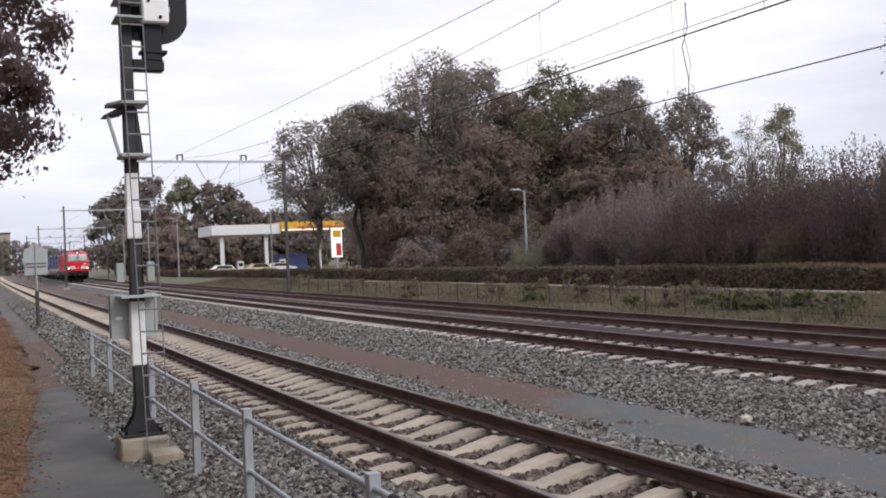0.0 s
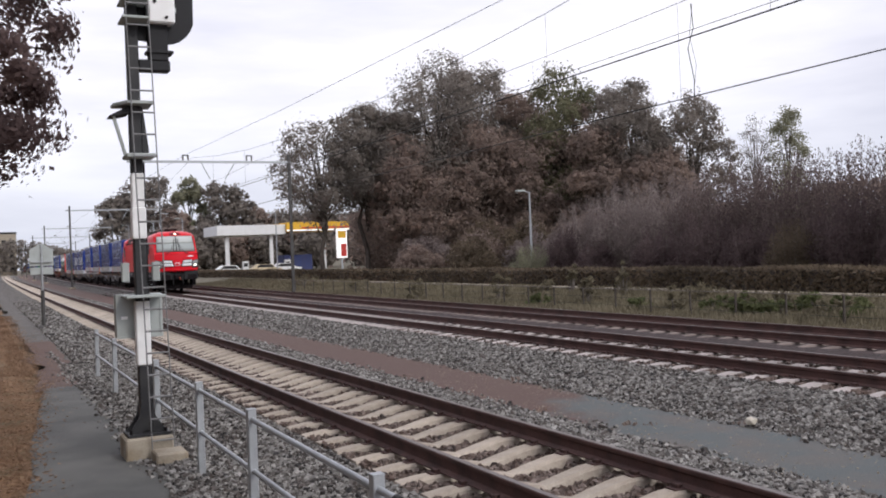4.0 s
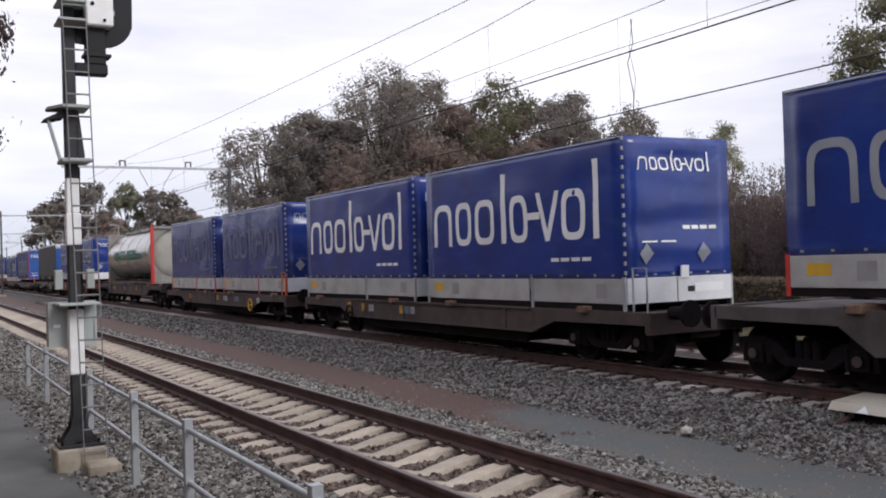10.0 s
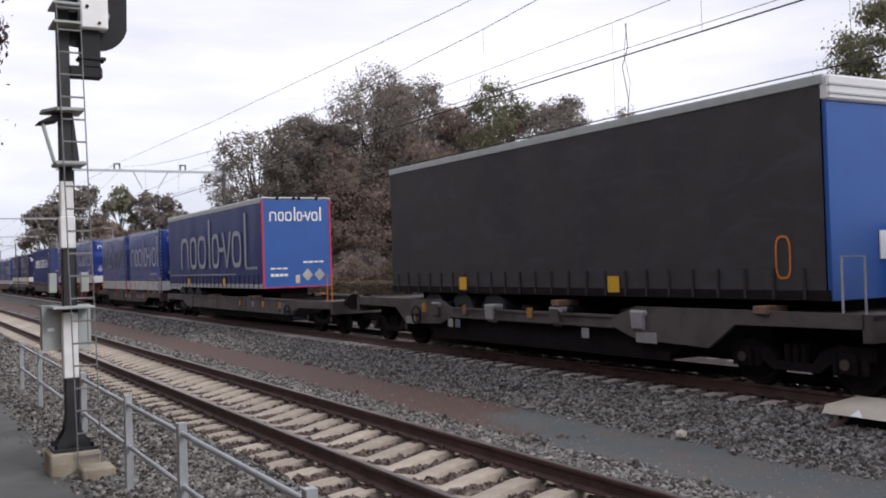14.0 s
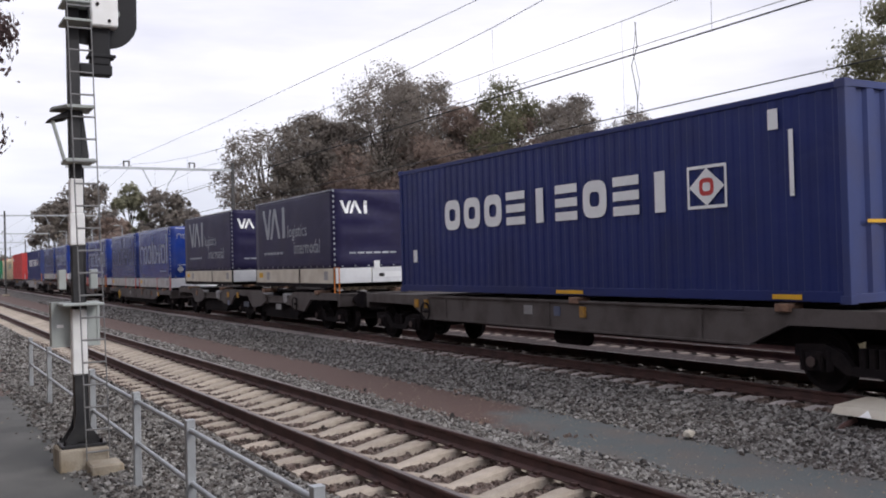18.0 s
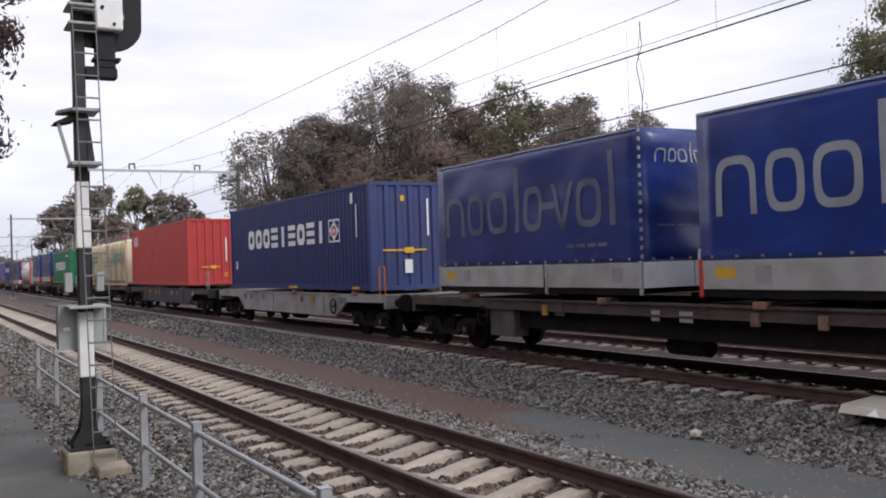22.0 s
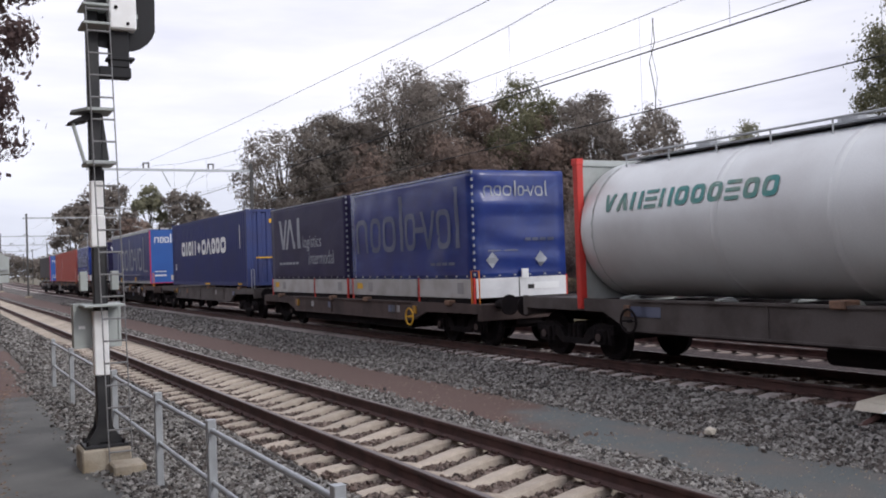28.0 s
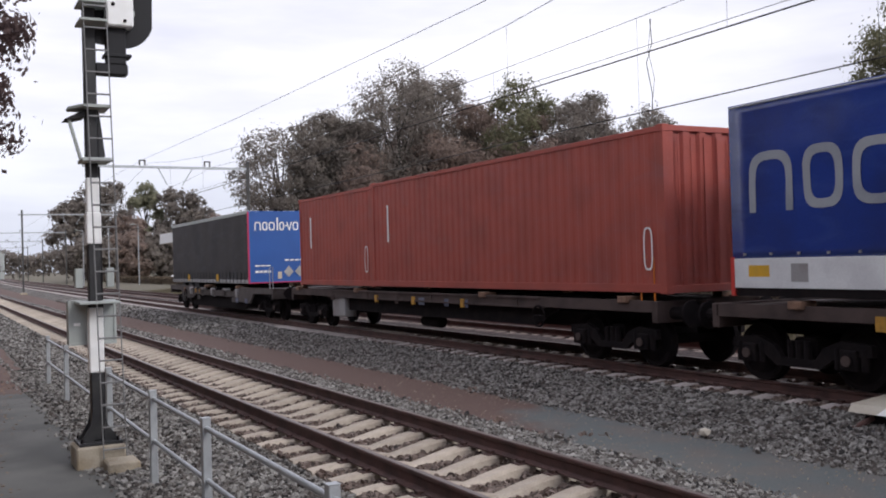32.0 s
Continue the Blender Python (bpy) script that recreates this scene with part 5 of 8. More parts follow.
for x, y, h in ((26.5, 51.5, 5.6), (24.5, 101, 7.0), (36, 22.2, 6.2), (18, 140, 8), (20.5, 132, 8), (16, 150, 8)):
    lamp_post(x, y, h)


def filling_station():
    s = thing("filling_station", "filling station with a white canopy on pillars", "filling station", (26.5, 138, 0))
    part("canopy", box(bmesh.new(), 0, 10.2, 0, 9, 5.7, 7.15, 0.05), M_CANOPY, s, "white flat canopy")
    f = part("canopy_fascia", box(bmesh.new(), 10.2, 20.0, -0.6, 8, 6.1, 7.4, 0.05), M_YELLOW, s, "yellow canopy fascia")
    part("light_strip", box(bmesh.new(), 10.2, 20.0, -0.66, -0.6, 6.1, 6.3), M_HEAD_SOFT, f, "lit white strip")
    part("fascia_stripe", box(bmesh.new(), 12.5, 20.0, -0.65, -0.6, 6.45, 6.65), M_RED_STEEL, f)
    for x, y in ((1.4, 1), (8.0, 1), (3.4, 8), (17.5, 4)):
        part("pillar", box(bmesh.new(), x, x + (0.5 if y < 2 else 0.28), y, y + 0.4, -0.3, 6.0), M_CANOPY, s)
    part("shop_wall", box(bmesh.new(), 11.2, 15.8, 5, 8, -0.3, 2.6), M_BOX_BLUE, s, "blue low wall")
    for x in (4.5, 11.0):
        p = part("fuel_pump", box(bmesh.new(), x, x + 0.9, 3.6, 4.2, -0.1, 1.9, 0.05), M_CANOPY, s)
        part("pump_display", box(bmesh.new(), x + 0.15, x + 0.75, 3.58, 3.6, 1.1, 1.6), M_RUBBER, p)
    return s


def price_sign(x, y):
    s = thing("price_sign", "lit white and red price sign on a post", "sign", (x, y, 0))
    boxed("post", (-0.06, 0.06, -0.05, 0.05, -0.3, 2.4), M_GALV, s)
    b = boxed("board", (-0.46, 0.46, -0.1, 0.1, 1.9, 4.4), M_HEAD_SOFT, s)
    part("red_panel", box(bmesh.new(), -0.1, 0.38, -0.11, -0.1, 2.05, 3.1), M_RED_STEEL, b)
    part("yellow_panel", box(bmesh.new(), -0.36, 0.36, -0.11, -0.1, 3.6, 4.2), M_YELLOW, b)
    return s


M_HEAD_SOFT = material("lit_white_panel", (0.85, 0.85, 0.85), 0.4, emit=(1, 0.97, 0.92), power=0.6)
filling_station()
price_sign(23.2, 77.0)


def car(x, y, mat, label):
    c = thing("car", label, "car", (x, y, 0.0), "parked cars")
    part("body", prism(bmesh.new(), [(-2.1, 0.3), (2.1, 0.3), (2.15, 0.75), (1.2, 0.9), (0.7, 1.4), (-1.1, 1.45), (-1.8, 0.95), (-2.15, 0.85)], "y", -0.85, 0.85), mat, c)
    part("window_band", prism(bmesh.new(), [(1.0, 0.95), (0.6, 1.33), (-1.0, 1.37), (-1.5, 0.98)], "y", -0.87, 0.87), M_RUBBER, c)
    for dx in (-1.3, 1.3):
        for dy in (-0.8, 0.8):
            rod("wheel", (dx, dy - 0.1, 0.3), (dx, dy + 0.1, 0.3), 0.31, M_RUBBER, c, 12)
    return c


car(26.5, 131, M_WHITE, "white car at the filling station")
car(35.0, 133, M_CANOPY, "pale car under the canopy")
car(31.5, 131, M_CREAM, "cream car under the canopy")
# distant block of flats
_b = thing("apartment_building", "distant pale block of flats", "building", (9.5, 500, 0))
part("wall", box(bmesh.new(), -4, 3.2, -6, 6, -1, 19, 0.1), M_PLINTH, _b)
part("roof", box(bmesh.new(), -4.2, 3.4, -6.2, 6.2, 19, 19.8), M_LOCO_GREY, _b)
for k in range(5):
    for j in range(2):
        part("window", box(bmesh.new(), -3.2 + j * 3.4, -1.2 + j * 3.4, -6.06, -5.9, 1.5 + k * 3.2, 3.2 + k * 3.2), M_LOCO_GREY, _b)
# ---- the train: y runs from the front (0) to the rear of each piece, x across, z above the rails ----
def ring_shape(bm, y0, y1, z0, z1, x, w, open_side=None):
    """A plain printed outline: a rounded rectangle drawn with strokes of width w on the side at x."""
    cy, cz, ry, rz = (y0 + y1) / 2, (z0 + z1) / 2, (y1 - y0) / 2, (z1 - z0) / 2
    n = 24

    def loop(a, b):
        out = []
        for k in range(n):
            t = 2 * math.pi * k / n
            c, q = math.cos(t), math.sin(t)
            out.append(bm.verts.new((x, cy + a * math.copysign(abs(c) ** 0.6, c), cz + b * math.copysign(abs(q) ** 0.6, q))))
        return out
    o, i = loop(ry, rz), loop(max(ry - w, ry * 0.2), max(rz - w, rz * 0.2))
    for k in range(n):
        if open_side is not None and 12 <= k <= 23:
            continue
        bm.faces.new((o[k], o[(k + 1) % n], i[(k + 1) % n], i[k]))
    if open_side is not None:
        for s in (-1, 1):
            lo, hi = sorted((cy + s * ry, cy + s * (ry - w)))
            bar_shape(bm, lo, hi, z0, cz, x)


def bar_shape(bm, y0, y1, z0, z1, x):
    bm.faces.new([bm.verts.new((x, y, z)) for y, z in ((y0, z0), (y1, z0), (y1, z1), (y0, z1))])


def slant(bm, ya, za, yb, zb, x, w):
    """A leaning stroke of width w along y."""
    bm.faces.new([bm.verts.new((x, y, z)) for y, z in ((ya - w / 2, za), (ya + w / 2, za), (yb + w / 2, zb), (yb - w / 2, zb))])


WORD = (("u", 0.0, 0.128), ("o", 0.156, 0.262), ("o", 0.285, 0.409), ("I", 0.44, 0.485), ("o", 0.5, 0.6), ("-", 0.6, 0.665), ("v", 0.645, 0.765), ("o", 0.775, 0.891), ("I", 0.915, 0.965))
BARS = (("v", 0.0, 0.4), ("A", 0.3, 0.75), ("I", 0.8, 1.0))


def even(glyphs, gap=0.2):
    n = len(glyphs)
    return tuple((g, i / n, (i + 1 - gap) / n) for i, g in enumerate(glyphs))


def print_row(x, ya, yb, z0, h, glyphs, w=0.3, tall=1.5):
    """A row of plain shapes in place of a brand name, from ya (its start) to yb along the side at x."""
    bm = bmesh.new()
    s = h * w * 0.5
    for g, p, q in (even(glyphs) if isinstance(glyphs, str) else glyphs):
        a, b = ya + (yb - ya) * p, ya + (yb - ya) * q
        lo, hi = min(a, b), max(a, b)
        m, c = (lo + hi) / 2, (hi - lo) / 2
        if g == "o":
            ring_shape(bm, lo, hi, z0, z0 + h, x, s)
        elif g == "u":
            ring_shape(bm, lo, hi, z0, z0 + h, x, s, (0,))
        elif g in "Ii":
            k = min(c, s * 0.62)
            bar_shape(bm, m - k, m + k, z0, z0 + h * (tall if g == "I" else 1.0), x)
        elif g == "v":
            for k in (lo + s / 2, hi - s / 2):
                slant(bm, m, z0, k, z0 + h, x, s)
        elif g == "A":
            for k in (lo + s / 2, hi - s / 2):
                slant(bm, k, z0, m, z0 + h, x, s)
        elif g == "H":
            for k in (lo, hi - s):
                bar_shape(bm, k, k + s, z0, z0 + h, x)
        elif g == "=":
            for k in (0.0, 0.5, 1.0):
                z = z0 + (h - s * 0.8) * k
                bar_shape(bm, lo, hi, z, z + s * 0.8, x)
        elif g == "-":
            z = z0 + h * 0.46
            bar_shape(bm, lo, hi, z, z + s, x)
        elif g == "B":
            bar_shape(bm, lo, hi, z0, z0 + h, x)
    return bm


def shapes(name, parent, mat, label, glyphs, make):
    """Each shape of a printed row as a part of its own: make(spec) gives its mesh."""
    for g in (even(glyphs) if isinstance(glyphs, str) else glyphs):
        if g[0] != " ":
            part(name, make((g,)), mat, parent, label)


def lettering(text, x, ya, yb, z0, h):
    """A plain word along the side at x, fitted between ya and yb, h tall."""
    cu = bpy.data.curves.new("word", "FONT")
    cu.body, cu.resolution_u = text, 3
    ob = bpy.data.objects.new("word", cu)
    me = bpy.data.meshes.new_from_object(ob)
    bm = bmesh.new()
    bm.from_mesh(me)
    bpy.data.objects.remove(ob)
    bpy.data.curves.remove(cu)
    bpy.data.meshes.remove(me)
    xs, zs = [v.co.x for v in bm.verts], [v.co.y for v in bm.verts]
    x0, x1, y0, y1 = min(xs), max(xs), min(zs), max(zs)
    for v in bm.verts:
        v.co = (x, ya + (yb - ya) * (v.co.x - x0) / (x1 - x0), z0 + h * (v.co.y - y0) / (y1 - y0))
    return bm


def front_row(y, xa, xb, z0, h, glyphs, w=0.3, tall=1.5):
    """The same on a front wall at y."""
    bm = print_row(0, xa, xb, z0, h, glyphs, w, tall)
    for v in bm.verts:
        v.co = (v.co.y, y, v.co.z)
    return bm


def slack(i, p, seed, sag):
    """How far the hood bulges at p on a wall facing along x (0), y (1) or z (2)."""
    if i == 1:   # the ends hang slack, in level creases
        return sag * (2.6 * noise.noise((p.x * 0.8, p.z * 2.6 + seed * 3, seed)) + 1.6 * noise.noise((p.x * 1.7 + p.z, p.z * 5.0, seed * 2)) + 0.6)
    return noise.noise((p.y * 0.9 + seed * 7, p.z * 1.1, p.x)) * sag + noise.noise((p.y * 3.1 + seed, p.z * 2.4 + p.y * 1.6, p.x * 2)) * sag * 0.7


def cloth(x0, x1, y0, y1, z0, z1, seed, sag=0.02, step=0.3):
    """A tarpaulin hood: sides and top in small facets that bulge and crease a little."""
    bm = bmesh.new()
    nx, ny, nz = max(2, int((x1 - x0) / step)), max(2, int((y1 - y0) / step)), max(2, int((z1 - z0) / step * 2.2))
    bmesh.ops.create_cube(bm, size=1.0, matrix=Matrix.LocRotScale(((x0 + x1) / 2, (y0 + y1) / 2, (z0 + z1) / 2), None, (x1 - x0, y1 - y0, z1 - z0)))
    for axis, n in ((0, nx), (1, ny), (2, nz)):
        lo, hi = (x0, y0, z0)[axis], (x1, y1, z1)[axis]
        for k in range(1, n):
            co, no = Vector((0, 0, 0)), Vector((0, 0, 0))
            co[axis], no[axis] = lo + (hi - lo) * k / n, 1
            bmesh.ops.bisect_plane(bm, geom=bm.verts[:] + bm.edges[:] + bm.faces[:], plane_co=co, plane_no=no)
    for v in bm.verts:
        p = v.co.copy()
        on = [abs(p[i] - l) < 1e-4 or abs(p[i] - h) < 1e-4 for i, (l, h) in enumerate(((x0, x1), (y0, y1), (z0, z1)))]
        if sum(on) == 1:
            i = on.index(True)
            s = 1 if p[i] > ((x0 + x1) / 2, (y0 + y1) / 2, (z0 + z1) / 2)[i] else -1
            d = slack(i, p, seed, sag)
            v.co[i] += s * (d if i != 2 else d - sag * 0.5)
    for f in bm.faces:
        f.smooth = True
    return bm


def lay(bm, axis, at, seed, sag, off=0.009):
    """Lays flat print onto the bulging hood: axis 0 for the side at x = at, 1 for the end at y = at."""
    lo = [min(v.co[i] for v in bm.verts) for i in range(3)]
    hi = [max(v.co[i] for v in bm.verts) for i in range(3)]
    for i in (1 - axis, 2):
        step = 0.3 if i == 1 else (0.25 if i == 0 else 0.12)
        for k in range(1, int((hi[i] - lo[i]) / step) + 1):
            co, no = Vector((0, 0, 0)), Vector((0, 0, 0))
            co[i], no[i] = lo[i] + k * step, 1
            bmesh.ops.bisect_plane(bm, geom=bm.verts[:] + bm.edges[:] + bm.faces[:], plane_co=co, plane_no=no)
    for v in bm.verts:
        p = v.co.copy()
        p[axis] = at
        v.co[axis] = at - slack(axis, p, seed, sag) - off * (1 + axis)
    return bm


def swap_body(label, tarp, letters, board, zb=1.45, zt=4.23, length=7.2, seed=1, strap=M_RED_STEEL, style="blue", row="", front_letters=None, edge=True, placards=False, sag=0.022, front_board=M_BOARD_WHITE):
    """A tarpaulin swap body on low drop sides."""
    b = thing("swap_body", label, "container", (0, 0, 0), row or "swap bodies on the train")
    hw = 1.275
    zs = zb + 0.45
    part("tarpaulin", cloth(-hw, hw, 0.02, length - 0.02, zs - 0.02, zt, seed, sag), tarp, b)
    part("floor", box(bmesh.new(), -hw + 0.02, hw - 0.02, 0.02, length - 0.02, zb - 0.03, zb + 0.1), M_DARK, b)
    for s in (-1, 1):
        for a, c in ((0.06, length * 0.39), (length * 0.41, length - 0.06)):
            part("dropside", box(bmesh.new(), s * (hw - 0.015), s * (hw + 0.014), a, c, zb, zs - 0.005, 0.006), board, b)
        for y in (0.0, length * 0.39, length - 0.06):
            part("side_post", box(bmesh.new(), s * (hw - 0.02), s * (hw + 0.02), y, y + 0.07, zb - 0.12, zs + 0.02), strap, b)
        part("bottom_rail", box(bmesh.new(), s * (hw - 0.1), s * (hw - 0.01), 0.05, length - 0.05, zb - 0.12, zb - 0.005), M_DARK, b)
    for a, c in ((-hw + 0.03, -0.1), (-0.07, hw - 0.03)):
        part("front_board", box(bmesh.new(), a, c, -0.015, 0.02, zb, zs, 0.006), front_board, b, "pale front board" if front_board is M_BOARD_CREAM else "red front board")
    for y in (1.0, length - 1.2):
        part("corner_casting", box(bmesh.new(), -hw + 0.02, hw - 0.02, y, y + 0.18, zb - 0.14, zb - 0.02), M_DARK, b)
    H = zt - zs
    x = -hw - 0.03
    fl = front_letters or letters
    if style == "blue":
        shapes("side_print", b, letters, "large pale printed shape", WORD, lambda g: lay(print_row(x, length * 0.945, length * 0.05, zs + H * 0.29, H * 0.385, g, 0.29), 0, -hw, seed, sag))
        part("small_print", lay(print_row(x, length * 0.3, length * 0.12, zs + H * 0.13, 0.07, "BBBB", 1), 0, -hw, seed, sag), letters, b)
        shapes("front_print", b, fl, "pale printed shape", WORD, lambda g: lay(front_row(-0.03, -0.95, 0.85, zt - 0.6, 0.24, g, 0.3), 1, 0.02, seed, sag))
        part("front_line", lay(front_row(-0.03, -0.9, 0.0, zs + 0.62, 0.03, "BB", 1), 1, 0.02, seed, sag), letters, b)
    elif style == "navy":
        shapes("side_print", b, M_LETTER, "large pale printed shape", BARS, lambda g: lay(print_row(x, length * 0.88, length * 0.56, zb + 1.48, 1.02, g, 0.42, 1.0), 0, -hw, seed, sag))
        part("side_word", lay(lettering("logistics", x, length * 0.54, length * 0.3, zb + 1.36, 0.52), 0, -hw, seed, sag), letters, b, "pale printed word logistics")
        part("side_word", lay(lettering("intermodal", x, length * 0.46, length * 0.15, zb + 0.93, 0.42), 0, -hw, seed, sag), letters, b, "pale printed word intermodal")
        part("small_print", lay(print_row(x, length * 0.87, length * 0.6, zb + 0.95, 0.08, "BBBBBB", 1), 0, -hw, seed, sag), letters, b)
        shapes("front_print", b, M_LETTER_WHITE, "pale printed shape", BARS, lambda g: lay(front_row(-0.03, -1.05, -0.15, zt - 0.72, 0.38, g, 0.45, 1.0), 1, 0.02, seed, sag))
        part("front_line", lay(front_row(-0.03, -0.8, 0.8, zs + 0.42, 0.05, "BBBBBB", 1), 1, 0.02, seed, sag), letters, b)
    if placards:
        for k in (-0.8, 0.55):
            bm = bmesh.new()
            bm.faces.new([bm.verts.new((k + dx, -0.03, zs + 0.42 + dz)) for dx, dz in ((-0.17, 0), (0, -0.19), (0.17, 0), (0, 0.19))])
            part("placard", lay(bm, 1, 0.02, seed, sag, 0.012), M_LETTER, b, "pale diamond placard")
        part("front_line", lay(front_row(-0.03, 0.1, 0.95, zs + 0.85, 0.07, "BBBB", 1), 1, 0.02, seed, sag), letters, b)
    for s in (-1, 1):
        for y in (0.5, length - 1.45):
            part("worn_sticker", box(bmesh.new(), s * (hw + 0.013), s * (hw + 0.017), y, y + 0.3, zb + 0.1, zb + 0.36), M_WAGON_LIGHT, b)
    part("board_code", box(bmesh.new(), 0.15, 0.75, -0.02, -0.01, zb + 0.17, zb + 0.27), M_RUBBER, b)
    part("front_tag", box(bmesh.new(), -0.02, 0.16, -0.05, -0.02, zs - 0.02, zs + 0.2), M_LETTER_WHITE, b)
    # tarpaulin edge ropes and corner strips
    if edge:
        wire("edge_rope", [(-hw - 0.015, 0.05, zt - 0.03), (-hw - 0.015, length - 0.05, zt - 0.03)], 0.012, M_GALV, b)
        for k in range(15):
            z = zs + 0.06 + k * (zt - zs - 0.15) / 14
            part("lacing", box(bmesh.new(), -hw - 0.012, -hw + 0.03, -0.012, 0.03, z, z + 0.07, 0.004), M_LETTER, b)
    for k in range(14):
        y = 0.3 + k * (length - 0.6) / 13
        part("eyelet", box(bmesh.new(), -hw - 0.03, -hw + 0.01, y, y + 0.035, zs + 0.04, zs + 0.075), M_GALV, b)
    for k in range(6):
        xx = -1.05 + k * 0.42
        part("eyelet", box(bmesh.new(), xx, xx + 0.04, -0.03, 0.02, zs + 0.04, zs + 0.075), M_GALV, b)
    part("plate", box(bmesh.new(), -hw - 0.016, -hw, length - 0.75, length - 0.35, zb + 0.17, zb + 0.34), M_YELLOW, b, "yellow plate")
    part("data_panel", box(bmesh.new(), hw - 0.95, hw - 0.25, -0.022, -0.01, zb + 0.16, zb + 0.32), M_LETTER_WHITE, b)
    return b


def corrugated(axis, a0, a1, z0, z1, x, depth, pitch, s):
    """A wall of trapezoid folds. axis 'y': along y at x; axis 'x': along x at y = x. s: +1 or -1, the outside."""
    pts = []
    n = max(1, round((a1 - a0) / pitch))
    p = (a1 - a0) / n
    for k in range(n):
        a = a0 + k * p
        pts += [(a, 0), (a + p * 0.38, 0), (a + p * 0.5, -depth), (a + p * 0.88, -depth)]
    pts.append((a1, 0))
    vs, fs = [], []
    for a, d in pts:
        for z in (z0, z1):
            vs.append((x + s * d, a, z) if axis == "y" else (a, x + s * d, z))
    for k in range(len(pts) - 1):
        fs.append((2 * k, 2 * k + 2, 2 * k + 3, 2 * k + 1))
    return vs, fs


def container(label, length, paint, end_paint, zb=1.28, zt=4.2, hw=1.22, glyphs="", letters=None, span=(0.7, 0.2), gz=0.5, gh=0.2, extra="", name="shipping_container"):
    b = thing(name, label, "container", (0, 0, 0), "shipping containers on the train")
    f = 0.09
    for s in (-1, 1):
        vs, fs = corrugated("y", f, length - f, zb + 0.16, zt - 0.1, s * (hw - 0.012), 0.015, 0.28, s)
        raw("side_wall", vs, fs, paint, b)
        for y in (0.0, length - 0.12):
            part("corner_post", box(bmesh.new(), s * (hw - 0.11), s * hw, y, y + 0.12, zb, zt, 0.01), end_paint if y == 0 else paint, b)
            for z in (zb, zt - 0.118):
                part("corner_casting", box(bmesh.new(), s * (hw - 0.15), s * (hw + 0.004), y - 0.004, y + 0.17, z - 0.004, z + 0.12, 0.008), end_paint if y == 0 else paint, b)
        part("bottom_rail", box(bmesh.new(), s * (hw - 0.06), s * hw, 0.12, length - 0.12, zb + 0.02, zb + 0.17, 0.006), paint, b)
        part("top_rail", box(bmesh.new(), s * (hw - 0.06), s * hw, 0.12, length - 0.12, zt - 0.11, zt - 0.02, 0.006), paint, b)
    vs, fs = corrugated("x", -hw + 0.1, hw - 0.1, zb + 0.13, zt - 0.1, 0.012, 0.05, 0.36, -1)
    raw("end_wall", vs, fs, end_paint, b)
    vs, fs = corrugated("x", -hw + 0.1, hw - 0.1, zb + 0.13, zt - 0.1, length - 0.012, 0.045, 0.33, 1)
    raw("end_wall", vs, fs, paint, b)
    for y in (0.0, length - 0.1):
        part("end_rail", box(bmesh.new(), -hw + 0.1, hw - 0.1, y, y + 0.1, zb + 0.01, zb + 0.14, 0.006), end_paint if y == 0 else paint, b)
        part("end_rail", box(bmesh.new(), -hw + 0.1, hw - 0.1, y, y + 0.1, zt - 0.11, zt - 0.01, 0.006), end_paint if y == 0 else paint, b)
    part("roof", box(bmesh.new(), -hw + 0.05, hw - 0.05, 0.1, length - 0.1, zt - 0.06, zt - 0.03), paint, b)
    part("floor", box(bmesh.new(), -hw + 0.05, hw - 0.05, 0.1, length - 0.1, zb + 0.03, zb + 0.12), M_DARK, b)
    H = zt - zb
    x = -hw - 0.006
    if glyphs:
        shapes("side_print", b, letters, "large white printed shape", glyphs, lambda g: print_row(x, length * span[0], length * span[1], zb + H * gz, H * gh, g, 0.6, 1.0))
    if extra == "square":   # framed emblem in front of the print
        bm = bmesh.new()
        y, z = 2.14, zb + H * gz
        for k in (0.0, 0.8):
            bar_shape(bm, y + k, y + k + 0.05, z, z + 0.68, x)
            bar_shape(bm, y + 0.05, y + 0.8, z + k * 0.79, z + k * 0.79 + 0.05, x)
        part("emblem", bm, letters, b, "white square emblem frame")
        bm = bmesh.new()
        bm.faces.new([bm.verts.new((x - 0.003, y + 0.425 + dy, z + 0.34 + dz)) for dy, dz in ((-0.38, 0), (0, -0.3), (0.38, 0), (0, 0.3))])
        part("emblem_diamond", bm, letters, b, "white diamond inside the frame")
        bm = bmesh.new()
        ring_shape(bm, y + 0.27, y + 0.58, z + 0.2, z + 0.48, x - 0.006, 0.07)
        part("emblem_core", bm, M_BOX_RED, b, "small red ring in the diamond")
        part("top_mark", print_row(x, 1.32, 1.08, zt - 0.54, 0.3, "I", 1.0, 1.0), M_LETTER_WHITE, b)
    if extra == "arrows":   # diamond emblem inside the row
        bm = bmesh.new()
        bm.faces.new([bm.verts.new((x, length * 0.578 + dy, zb + H * gz + 0.33 + dz)) for dy, dz in ((-0.3, 0), (0, -0.3), (0.3, 0), (0, 0.3))])
        part("emblem", bm, letters, b, "white diamond emblem")
    if extra in ("square", "arrows"):
        z = zb + H * 0.36
        part("end_stripe", front_row(-0.012, -0.85, 0.85, z, 0.05, "B", 1), M_YELLOW, b, "yellow width marking")
        part("end_stripe", front_row(-0.014, -0.18, 0.18, z - 0.06, 0.16, "B", 1), M_YELLOW, b)
        part("data_panel", front_row(-0.014, -0.18, 0.12, z - 0.62, 0.38, "B", 1), M_LETTER_WHITE, b, "white data panel")
        part("end_code", front_row(-0.014, 0.55, 0.62, zb + H * 0.5, 1.05, "B", 1), M_LETTER_WHITE, b)
